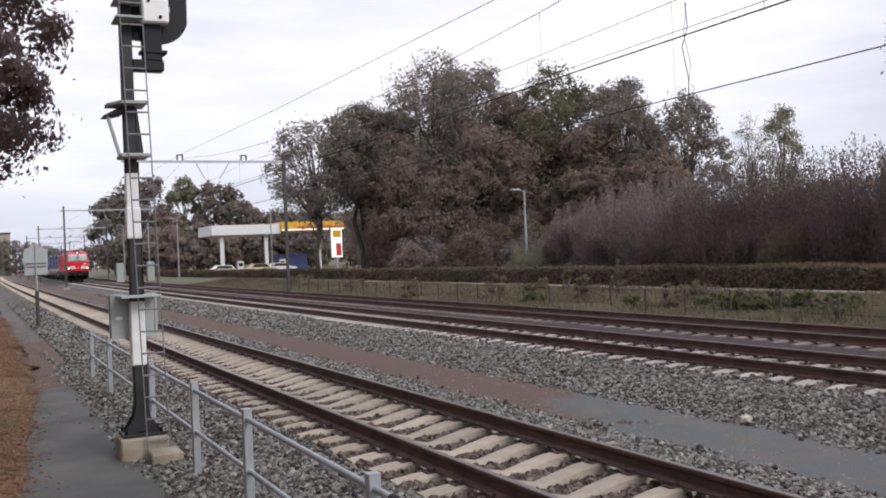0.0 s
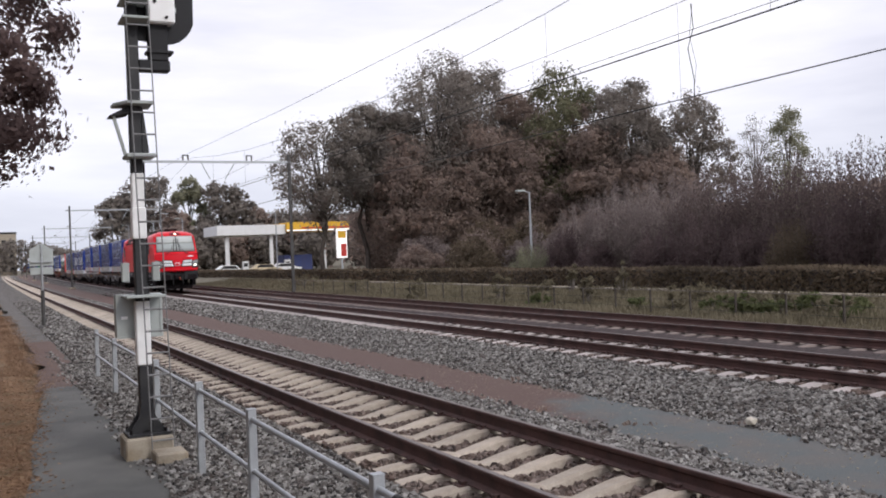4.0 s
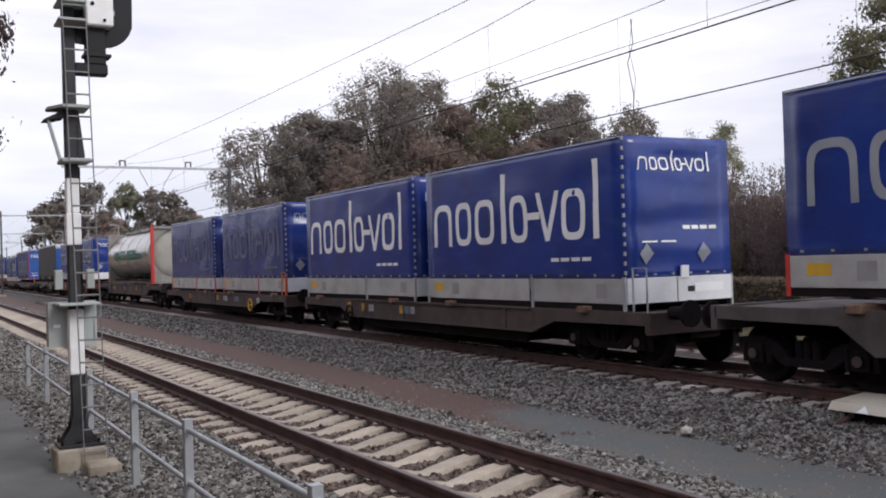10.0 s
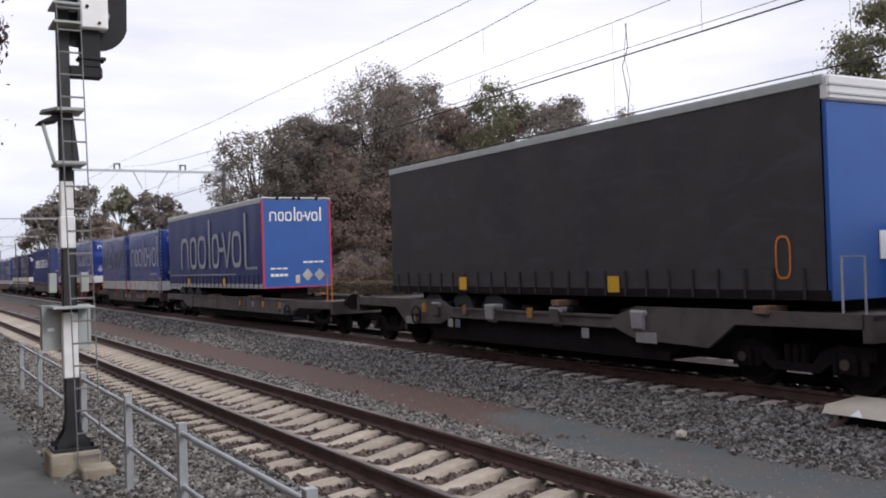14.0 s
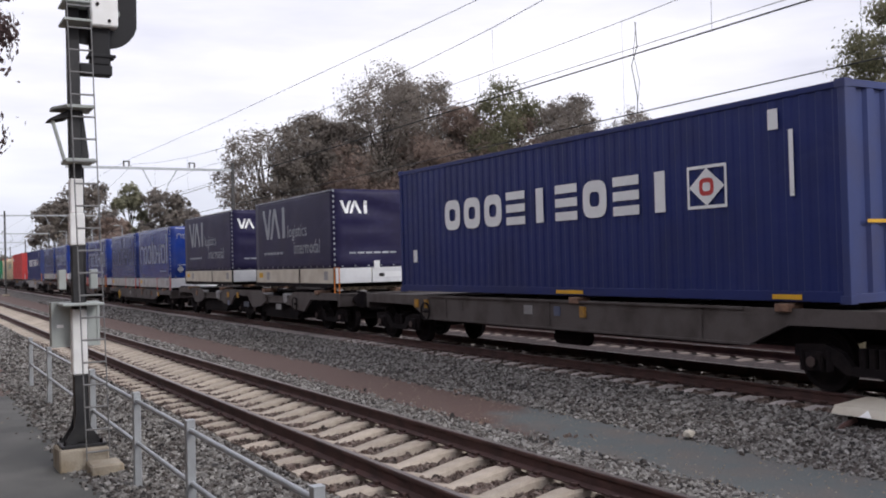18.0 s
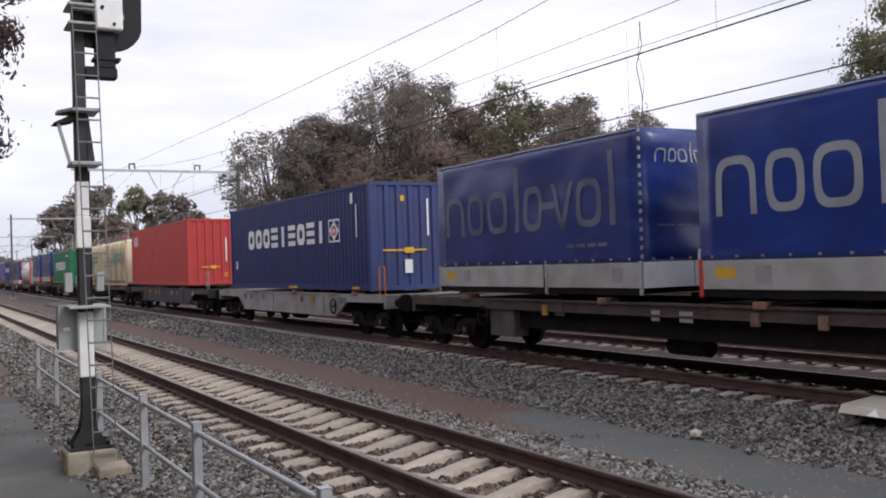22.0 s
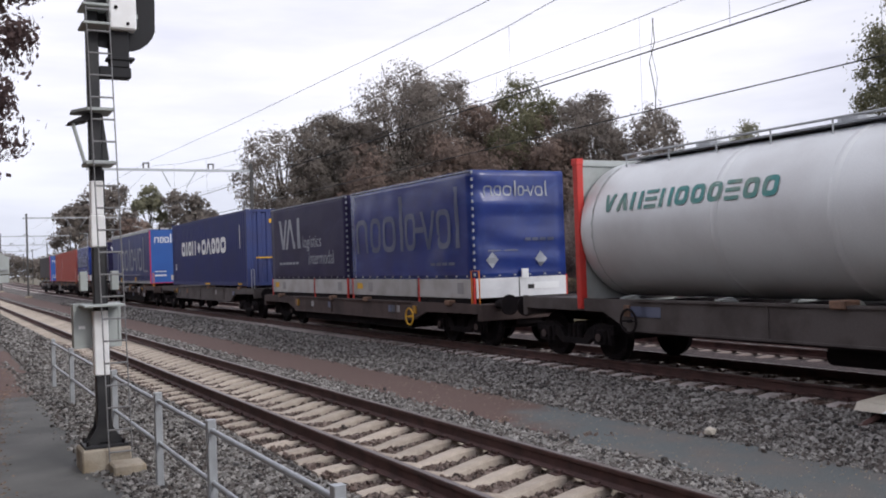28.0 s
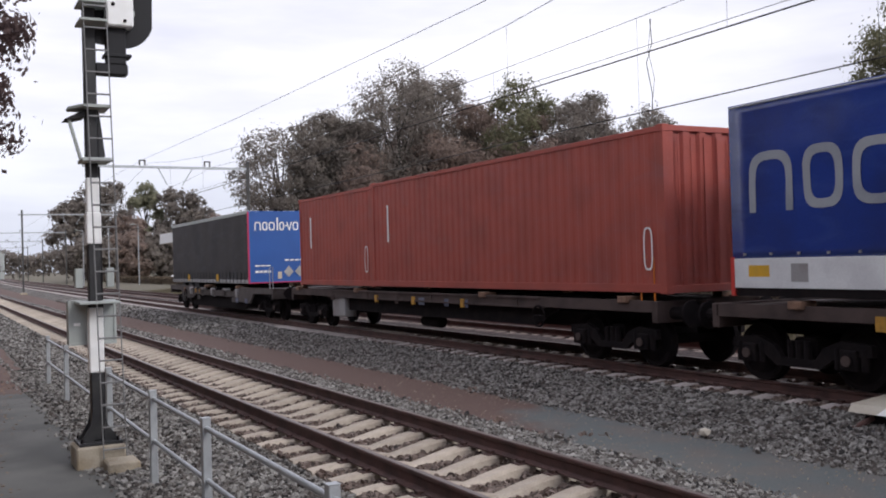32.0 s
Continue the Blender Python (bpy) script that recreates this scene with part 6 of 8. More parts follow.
        part("warning_mark", front_row(-0.014, -0.28, -0.12, zt - 0.55, 0.16, "B", 1), M_YELLOW, b)
        part("side_code", print_row(x, 0.95, 0.85, zb + H * 0.5, 0.95, "B", 1), M_LETTER_WHITE, b)
        part("side_plate", print_row(x, length - 0.7, length - 0.95, zb + H * 0.24, 0.3, "B", 1), M_LETTER_WHITE, b)
        part("base_marking", print_row(x - 0.004, length * 0.5, length * 0.42, zb + 0.05, 0.07, "B", 1), M_YELLOW, b)
        part("base_marking", print_row(x - 0.004, length * 0.1, length * 0.05, zb + 0.05, 0.07, "B", 1), M_YELLOW, b)
    if extra == "code":
        part("side_code", print_row(x, length - 1.0, length - 1.12, zb + H * 0.42, 1.0, "B", 1), M_LETTER_WHITE, b)
        part("grab_frame", print_row(x - 0.01, 0.55, 0.25, zb + H * 0.14, 0.75, "o", 0.09), M_LETTER_WHITE, b)
        for k in range(7):
            part("locking_bar", box(bmesh.new(), -0.9 + k * 0.3, -0.87 + k * 0.3, -0.012, 0.0, zb + 0.2, zt - 0.2), end_paint, b)
    if extra == "red":
        z = zb + H * 0.26
        part("end_stripe", front_row(-0.012, -0.6, 0.5, z, 0.06, "B", 1), M_YELLOW, b, "yellow marking")
        part("end_stripe", front_row(-0.014, -0.15, 0.15, z - 0.05, 0.16, "B", 1), M_YELLOW, b)
        part("end_code", front_row(-0.014, 0.55, 0.62, zb + H * 0.35, 1.1, "B", 1), M_LETTER_WHITE, b)
        part("end_mark", front_row(-0.014, 0.45, 0.68, zb + 0.35, 0.22, "B", 1), M_ORANGE, b)
    if extra == "disc":
        bm = bmesh.new()
        cyl(bm, (0.0, -0.012, zb + H * 0.65), (0.0, -0.008, zb + H * 0.65), 0.33, 24)
        part("emblem", bm, M_LETTER_WHITE, b, "round white emblem")
        cyl_ = bmesh.new()
        cyl(cyl_, (0.0, -0.016, zb + H * 0.65), (0.0, -0.012, zb + H * 0.65), 0.09, 16)
        part("emblem_centre", cyl_, M_BOX_GREEN, b)
        part("end_code", front_row(-0.012, -0.55, 0.55, zt - 0.52, 0.12, "BBBBBBBBBB", 1), M_LETTER_WHITE, b)
        part("side_code", print_row(x, 2.2, 0.9, zt - 0.5, 0.13, "BBBBB", 1), M_LETTER_WHITE, b)
    return b


def tank_container(label, cladding, length=12.0, zb=1.25, zt=4.2, posts=M_RED_STEEL, big=True):
    b = thing("tank_container", label, "tank container", (0, 0, 0), "tank containers on the train")
    hw = 1.3
    zc = (zb + zt) / 2 + 0.06
    r = (zt - zb) / 2 - 0.14
    pale = M_END if big else M_GREY_PAINT
    for y, m in ((0.0, posts), (length - 0.14, pale if big else posts)):
        for s in (-1, 1):
            part("frame_post", box(bmesh.new(), s * (hw - 0.15), s * hw, y, y + 0.14, zb, zt, 0.012), m, b, "red steel frame post" if y == 0 and posts is M_RED_STEEL else "")
            part("corner_casting", box(bmesh.new(), s * (hw - 0.16), s * (hw + 0.006), y - 0.006, y + 0.17, zt - 0.12, zt + 0.006, 0.01), m, b)
        for z in (zb, zt - 0.14):
            part("frame_beam", box(bmesh.new(), -hw + 0.15, hw - 0.15, y + 0.01, y + 0.13, z, z + 0.12, 0.01), pale, b)
        # plate that fills the corners round the tank's end
        bm = bmesh.new()
        n = 32
        yy = y + 0.1 if y == 0 else y + 0.04
        ov, iv, bv = [], [], []
        back = 0.54 if y == 0 else length - 0.55
        for k in range(n):
            a = 2 * math.pi * (k + 0.5) / n
            dx, dz = math.cos(a), math.sin(a)
            sc = min((hw - 0.13) / max(1e-6, abs(dx)), ((zt - zb) / 2 - 0.08) / max(1e-6, abs(dz)))
            ov.append(bm.verts.new((dx * sc, yy, (zb + zt) / 2 + dz * sc)))
            iv.append(bm.verts.new((dx * r * 0.93, yy + 0.03, zc + dz * r * 0.93)))
            bv.append(bm.verts.new((dx * r * 1.008, back, zc + dz * r * 1.008)))
        # the plate turns inward as a collar that meets the barrel
        for k in range(n):
            bm.faces.new((ov[k], ov[(k + 1) % n], iv[(k + 1) % n], iv[k]))
            bm.faces.new((iv[k], iv[(k + 1) % n], bv[(k + 1) % n], bv[k]))
        part("end_plate", bm, pale, b)
    # the barrel: rings from a domed front to a domed rear
    bm = bmesh.new()
    prof = [(0.1, 0.02), (0.115, 0.45 * r), (0.15, 0.7 * r), (0.22, 0.86 * r), (0.34, 0.96 * r)]
    stations = [(y, q) for y, q in prof] + [(0.5, r), (0.55, r), (1.32, r), (1.35, r), (1.36, r + 0.012), (1.46, r + 0.012), (1.47, r), (1.5, r)]
    for k in range(1, 4):
        y = 1.47 + (length - 2.95) * k / 4
        stations += [(y - 0.03, r), (y, r), (y + 0.01, r + 0.012), (y + 0.11, r + 0.012), (y + 0.12, r), (y + 0.15, r)]
    stations += [(length - 1.4, r), (length - 0.6, r), (length - 0.2, r), (length - 0.12, r * 0.97)]
    n = 40
    rings = [[bm.verts.new((q * math.cos(2 * math.pi * i / n), y, zc + q * math.sin(2 * math.pi * i / n))) for i in range(n)] for y, q in stations]
    for a, c in zip(rings[:-1], rings[1:]):
        for i in range(n):
            bm.faces.new((a[i], a[(i + 1) % n], c[(i + 1) % n], c[i])).smooth = True
    bm.faces.new(rings[0]), bm.faces.new(rings[-1])
    bmesh.ops.recalc_face_normals(bm, faces=bm.faces[:])
    part("barrel", bm, cladding, b)
    bm = bmesh.new()
    rings = [[bm.verts.new((q * math.cos(2 * math.pi * i / n), y - 0.012, zc + q * math.sin(2 * math.pi * i / n))) for i in range(n)] for y, q in prof + [(0.36, 0.975 * r), (0.52, 1.004 * r)]]
    for a, c in zip(rings[:-1], rings[1:]):
        for i in range(n):
            bm.faces.new((a[i], a[(i + 1) % n], c[(i + 1) % n], c[i])).smooth = True
    bm.faces.new(rings[0])
    bmesh.ops.recalc_face_normals(bm, faces=bm.faces[:])
    part("end_dome", bm, M_DOME, b, "dull beige-grey domed end")
    for s in (-1, 1):
        part("bottom_rail", box(bmesh.new(), s * 1.02, s * 1.14, 0.14, length - 0.14, zb + 0.01, zb + 0.11), M_WAGON_GREY if big else M_WAGON_LIGHT, b)
        for k in range(5):
            y = 1.2 + k * (length - 2.4) / 4
            part("saddle", prism(bmesh.new(), [(s * 0.5, zb + 0.05), (s * 1.1, zb + 0.05), (s * 1.12, zb + 0.22), (s * 0.85, zb + 0.26)], "y", y, y + 0.14), M_WAGON_GREY if big else M_GREY_PAINT, b)
    wire("top_rail", [(-0.55, 0.6, zc + r + 0.1), (-0.55, length - 0.6, zc + r + 0.1)], 0.02, M_GALV, b)
    for k in range(10):
        y = 0.7 + k * (length - 1.4) / 9
        rod("rail_stanchion", (-0.55, y, zc + r * 0.85), (-0.55, y, zc + r + 0.1), 0.015, M_GALV, b, 5)
    part("walkway", box(bmesh.new(), -0.45, 0.45, 0.6, length - 0.6, zc + r + 0.01, zc + r + 0.04), M_GALV, b)
    for y in (length * 0.3, length * 0.55, length * 0.8):
        rod("manhole", (0, y, zc + r), (0, y, zc + r + 0.14), 0.28, M_GALV, b, 14)
    def wrap(bm, low):
        """Lays a flat row of print on the curve of the barrel."""
        for k in range(1, 9):
            bmesh.ops.bisect_plane(bm, geom=bm.verts[:] + bm.edges[:] + bm.faces[:], plane_co=(0, 0, k * 0.07), plane_no=(0, 0, 1))
        for v in bm.verts:
            a, q = (v.co.z + low) / r, r + 0.012 - v.co.x * 0.3
            v.co = (-q * math.cos(a), v.co.y, zc + q * math.sin(a))
        return bm
    if big:
        shapes("side_print", b, M_GREEN_PRINT, "dark green printed shape", "vAH o=H oo=oH", lambda g: wrap(print_row(0, length * 0.82, length * 0.296, 0.0, 0.56, g, 0.48, 1.0), -0.24))
        shapes("side_print_small", b, M_GREEN_PRINT, "small dark green printed shape", "ooo", lambda g: wrap(print_row(0, length * 0.285, length * 0.185, 0.0, 0.34, g, 0.5), -0.24))
    else:
        shapes("side_print", b, M_TEAL, "small faded teal printed shape", "vAH=Hooo=oo", lambda g: wrap(print_row(0, length * 0.93, length * 0.58, 0.0, 0.34, g, 0.5, 1.0), 0.3))
    return b


def bulk_tank(label, length, zb=1.28, zt=4.1, front_print=True):
    """A cream bulk container with rounded ribs all along."""
    b = thing("bulk_container", label, "tank container", (0, 0, 0), "tank containers on the train")
    hw = 1.24
    bm = bmesh.new()
    n = max(4, round(length / 0.64))
    p = (length - 0.5) / n
    def section(m, y, d):
        e = hw - 0.13 + d
        h0, h1 = zb + 0.1, zt - 0.14 + d * 0.8
        pts = [(-e * 0.82, h0), (-e, h0 + 0.22), (-e, h1 - 0.45), (-e * 0.93, h1 - 0.18), (-e * 0.68, h1), (e * 0.68, h1), (e * 0.93, h1 - 0.18), (e, h1 - 0.45), (e, h0 + 0.22), (e * 0.82, h0)]
        return [m.verts.new((x, y, z)) for x, z in pts]

    def skin(m, rings):
        for a, c in zip(rings[:-1], rings[1:]):
            for i in range(10):
                m.faces.new((a[i], a[(i + 1) % 10], c[(i + 1) % 10], c[i]))
        m.faces.new(rings[0]), m.faces.new(rings[-1])
        bmesh.ops.recalc_face_normals(m, faces=m.faces[:])
        return m
    part("vessel", skin(bm, [section(bm, 0.25, 0.0), section(bm, length - 0.25, 0.0)]), M_CREAM, b)
    for k in range(n):
        y = 0.27 + k * p
        m = bmesh.new()
        part("rib", skin(m, [section(m, y + p * q, d) for q, d in ((0, -0.02), (0.06, 0.09), (0.2, 0.13), (0.34, 0.12), (0.42, -0.02))]), M_CREAM, b)
    part("front_wall", box(bmesh.new(), -hw + 0.06, hw - 0.06, 0.03, 0.3, zb + 0.1, zt - 0.06, 0.08), M_CREAM_CLEAN, b)
    for y in (0.0, length - 0.14):
        for s in (-1, 1):
            part("frame_post", box(bmesh.new(), s * (hw - 0.12), s * hw, y, y + 0.14, zb, zt, 0.012), M_CREAM, b)
            part("corner_casting", box(bmesh.new(), s * (hw - 0.15), s * (hw + 0.004), y - 0.004, y + 0.17, zt - 0.11, zt + 0.004, 0.01), M_RED_STEEL, b, "red corner casting")
    for s in (-1, 1):
        part("bottom_rail", box(bmesh.new(), s * (hw - 0.12), s * (hw - 0.02), 0.1, length - 0.1, zb, zb + 0.12), M_CREAM, b)
    x = -hw - 0.005
    H = zt - zb
    part("side_print", print_row(x, length * 0.86, length * 0.3, zb + H * 0.5, 0.3, "vAH=o=o", 0.5, 1.0), M_TEAL, b, "faded teal printed shapes")
    part("side_line", print_row(x, length * 0.88, length * 0.3, zb + H * 0.43, 0.07, "B", 1), M_TEAL, b)
    bm = bmesh.new()
    for pts in (((0.43, 0.69), (0.31, 0.69), (0.33, 0.34), (0.37, 0.42)), ((0.305, 0.69), (0.1, 0.7), (0.1, 0.64), (0.29, 0.62)), ((0.295, 0.58), (0.1, 0.6), (0.1, 0.55), (0.3, 0.5))):
        bm.faces.new([bm.verts.new((x, length * p, zb + H * q)) for p, q in pts])
    part("side_emblem", bm, M_TEAL, b, "teal wing-shaped emblem")
    for y, z, hh, m in ((0.75, 0.55, 0.3, M_LETTER_WHITE), (0.72, 0.3, 0.2, M_YELLOW), (0.7, 0.18, 0.08, M_RUBBER), (length - 0.9, 0.2, 0.09, M_RUBBER)):
        part("side_plate", print_row(x - 0.004, y + 0.24, y, zb + H * z, hh, "B", 1), m, b)
    if front_print:
        part("front_print", front_row(0.02, -0.75, 0.8, zb + H * 0.5, 0.3, "o=oIoo", 0.4, 1.0), M_RED_STEEL, b, "red printed shapes")
        part("side_plate", print_row(x - 0.004, 0.95, 0.7, zb + H * 0.72, 0.24, "B", 1), M_LETTER_WHITE, b)
        part("side_plate", print_row(x - 0.004, 0.95, 0.65, zb + H * 0.42, 0.6, "o", 0.5), M_RUBBER, b)
    return b


def trailer(label, side, front, length=13.4, zb=1.42, zt=4.42, letters=None, front_letters=None, white_top=False, frame=True, seed=3):
    """A curtain-sided semi-trailer standing in a pocket wagon."""
    b = thing("semi_trailer", label, "trailer", (0, 0, 0), "semi-trailers on the train")
    hw = 1.275
    # the side curtains, with soft vertical folds
    for s in (-1, 1):
        vs, fs = [], []
        n = 90
        for k in range(n + 1):
            y = 0.08 + (length - 0.16) * k / n
            for j, z in enumerate((zb + 0.02, zb + 0.3, zb + 1.2, zb + 2.0, zt - 0.14)):
                d = 0.006 * math.sin(y * 3.7 + seed) + 0.025 * noise.noise((y * 0.8, z * 0.9, seed)) + 0.003 * math.sin(y * 11 + z * 2)
                vs.append((s * (hw + d * (0.4 if j in (0, 4) else 1)), y, z))
        for k in range(n):
            for j in range(4):
                a = k * 5 + j
                fs.append((a, a + 5, a + 6, a + 1))
        raw("curtain", vs, fs, side, b, smooth=True)
        part("roof_rail", box(bmesh.new(), s * (hw - 0.06), s * (hw + 0.02), 0.02, length - 0.02, zt - 0.14, zt, 0.012), M_GREY_PAINT, b, "pale roof rail")
        part("side_rave", box(bmesh.new(), s * (hw - 0.04), s * (hw + 0.012), 0.02, length - 0.02, zb - 0.1, zb + 0.05, 0.008), M_GALV if not white_top else M_DARK, b)
        for k in range(24):
            y = 0.4 + k * (length - 0.8) / 23
            part("strap", box(bmesh.new(), s * (hw + 0.012), s * (hw + 0.028), y, y + 0.05, zb - 0.08, zb + 0.36), M_RUBBER, b)
        for y in (length * 0.33, length * 0.72):
            part("hanging_tag", box(bmesh.new(), s * (hw + 0.02), s * (hw + 0.03), y, y + 0.3, zb - 0.02, zb + 0.26), M_YELLOW, b, "yellow hanging tag")
    part("roof", box(bmesh.new(), -hw + 0.03, hw - 0.03, 0.03, length - 0.03, zt - 0.06, zt - 0.01), M_CANOPY, b)
    part("front_wall", box(bmesh.new(), -hw + 0.02, hw - 0.02, 0.0, 0.08, zb - 0.1, zt - 0.02, 0.01), front, b)
    part("rear_wall", box(bmesh.new(), -hw + 0.02, hw - 0.02, length - 0.08, length, zb - 0.1, zt - 0.02, 0.01), M_CURTAIN_GREY, b)
    part("chassis", box(bmesh.new(), -0.5, 0.5, 0.4, length - 0.2, zb - 0.45, zb - 0.08), M_DARK, b)
    for y in (length - 2.0, length - 3.3, length - 4.6):
        for s in (-1, 1):
            w = part("wheel", cyl(bmesh.new(), (s * 0.85, y, zb - 0.55), (s * 1.2, y, zb - 0.55), 0.48, 18), M_RUBBER, b)
            part("hub", cyl(bmesh.new(), (s * 1.2, y, zb - 0.55), (s * 1.23, y, zb - 0.55), 0.22, 12), M_DARK, w)
    if frame:
        for s in (-1, 1):
            part("front_trim", box(bmesh.new(), s * (hw - 0.06), s * (hw + 0.004), -0.02, 0.03, zb - 0.1, zt - 0.05), M_MAGENTA, b, "red-pink edge trim")
        part("front_trim", box(bmesh.new(), -hw + 0.06, hw - 0.06, -0.02, 0.03, zb - 0.1, zb - 0.06), M_MAGENTA, b)
        for k in (-0.75, -0.15, 0.05, 0.7):
            part("roof_hook", box(bmesh.new(), k, k + 0.1, -0.04, 0.1, zt - 0.02, zt + 0.05), M_DARK, b)
        shapes("front_print", b, front_letters, "white printed shape", WORD, lambda g: front_row(-0.026, -1.0, 1.0, zt - 0.78, 0.33, g, 0.3))
        part("front_line", front_row(-0.026, -1.0, -0.35, zb + 0.55, 0.05, "BBB", 1), front_letters, b)
        part("front_line", front_row(-0.026, 0.2, 1.0, zb + 0.75, 0.06, "BBBB", 1), front_letters, b)
        part("front_line", front_row(-0.026, -1.0, -0.35, zb + 0.3, 0.09, "BBBB", 1), front_letters, b)
        for k in (0.35, 0.8):
            bm = bmesh.new()
            bm.faces.new([bm.verts.new((k + dx, -0.026, zb + 0.33 + dz)) for dx, dz in ((-0.2, 0), (0, -0.22), (0.2, 0), (0, 0.22))])
            part("hazard_diamond", bm, M_BOARD, b, "grey diamond placard")
        part("front_plate", front_row(-0.026, -0.1, 0.1, zb + 0.05, 0.28, "B", 1), M_BOARD_CREAM, b)
    if white_top:
        part("front_cap", box(bmesh.new(), -hw, hw, -0.06, 0.1, zt - 0.36, zt - 0.01, 0.03), M_CANOPY, b, "white ribbed top panel")
        for z in (zt - 0.28, zt - 0.16):
            part("cap_rib", box(bmesh.new(), -hw, hw, -0.075, -0.06, z, z + 0.025), M_GREY_PAINT, b)
        part("cooler_box", box(bmesh.new(), 0.05, 0.95, -0.32, 0.0, zb - 0.05, zb + 0.95, 0.03), M_BOX_NAVY, b)
        part("warning_plate", box(bmesh.new(), -0.25, -0.1, -0.03, -0.005, zb + 0.45, zb + 0.85), M_LETTER_WHITE, b)
        part("grab_frame", print_row(-hw - 0.04, 0.9, 0.55, zb + 0.2, 0.62, "o", 0.1), M_ORANGE, b, "orange grab handle")
    if letters:
        part("roof_edge", box(bmesh.new(), -hw - 0.015, hw + 0.015, -0.03, length, zt + 0.004, zt + 0.05, 0.012), M_CANOPY, b, "thin white roof edge")
        H = zt - zb
        shapes("side_print", b, letters, "very large pale printed shape", WORD, lambda g: print_row(-hw - 0.035, length * 0.82, length * 0.09, zb + H * 0.22, H * 0.45, g, 0.25, 1.45))
        part("side_line", print_row(-hw - 0.045, length * 0.97, length * 0.03, zb + H * 0.13, 0.04, "B", 1), letters, b)
        part("small_print", print_row(-hw - 0.045, length * 0.13, length * 0.03, zb + H * 0.19, 0.1, "BBBBB", 1), letters, b)
    return b


M_MAGENTA = material("red_pink_trim", (0.5, 0.03, 0.1), 0.5, 0, (0.3, 0.03, 0.08), 3, 0.5)


# ---- wagons ----
def wheel_mesh():
    bm = bmesh.new()
    n = 24
    rings = [[bm.verts.new((x, q * math.cos(2 * math.pi * i / n), q * math.sin(2 * math.pi * i / n))) for i in range(n)] for x, q in ((-0.05, 0.05), (-0.06, 0.12), (-0.03, 0.17), (-0.025, 0.34), (-0.055, 0.37), (-0.06, 0.44), (0.05, 0.45), (0.06, 0.48), (0.08, 0.48), (0.08, 0.38), (0.03, 0.34), (0.03, 0.05))]
    for a, c in zip(rings[:-1], rings[1:]):
        for i in range(n):
            bm.faces.new((a[i], a[(i + 1) % n], c[(i + 1) % n], c[i]))
    bm.faces.new(rings[0]), bm.faces.new(rings[-1])
    me = bpy.data.meshes.new("wheel")
    bm.to_mesh(me)
    bm.free()
    me.materials.append(M_DARK)
    return me


WHEEL = wheel_mesh()


def frame_mesh(z_beam=0.62):
    """Side frame of a freight bogie with springs and axle boxes."""
    bm = bmesh.new()
    prism(bm, [(-1.25, 0.52), (-1.25, 0.68), (-0.75, 0.72), (-0.45, 0.6), (-0.3, 0.42), (0.3, 0.42), (0.45, 0.6), (0.75, 0.72), (1.25, 0.68), (1.25, 0.52), (0.7, 0.5), (0.4, 0.3), (-0.4, 0.3), (-0.7, 0.5)], "x", -0.05, 0.05)
    for y in (-0.9, 0.9):
        box(bm, -0.11, 0.05, y - 0.14, y + 0.14, 0.32, 0.6, 0.02)
        cyl(bm, (-0.14, y, 0.46), (-0.08, y, 0.46), 0.09, 10)
        for d in (-0.22, 0.22):
            cyl(bm, (-0.02, y + d, 0.32), (-0.02, y + d, 0.62), 0.055, 8)
    for d in (-0.15, 0.0, 0.15):
        cyl(bm, (0.0, d, 0.42), (0.0, d, 0.68), 0.06, 8)
    me = bpy.data.meshes.new("side_frame")
    bm.to_mesh(me)
    bm.free()
    me.materials.append(M_DARK)
    return me


FRAME = frame_mesh()


def link(name, me, parent, at, turn=0.0):
    o = new(name, me)
    o.parent = parent
    o.location = at
    o.rotation_euler = (0, 0, turn)
    return o


def bogie(w, y):
    g = part("bogie", box(bmesh.new(), -0.9, 0.9, y - 0.2, y + 0.2, 0.45, 0.72, 0.03), M_DARK, w)
    for s in (-1, 1):
        link("side_frame", FRAME, g, (s * 1.0, y, 0), 0 if s < 0 else math.pi)
        for d in (-0.9, 0.9):
            link("wheel", WHEEL, g, (s * 0.75, y + d, 0.455), 0 if s < 0 else math.pi)
        for d in (-0.9, 0.9):
            part("axle_box_cover", cyl(bmesh.new(), (s * 1.14, y + d, 0.46), (s * 1.16, y + d, 0.46), 0.075, 12), M_WAGON_BROWN, g)
    for d in (-0.9, 0.9):
        rod("axle", (-0.75, y + d, 0.455), (0.75, y + d, 0.455), 0.08, M_DARK, g, 8)
    return g


def buffers(w, y, s, zc=0.98):
    for x in (-0.87, 0.87):
        b = part("buffer", cyl(bmesh.new(), (x, y, zc), (x, y + s * 0.42, zc), 0.11, 10), M_DARK, w)
        part("buffer_head", cyl(bmesh.new(), (x, y + s * 0.42, zc), (x, y + s * 0.47, zc), 0.23, 14), M_DARK, b)
    rod("coupling", (0, y, zc - 0.05), (0, y + s * 0.7, zc - 0.15), 0.05, M_DARK, w, 8)


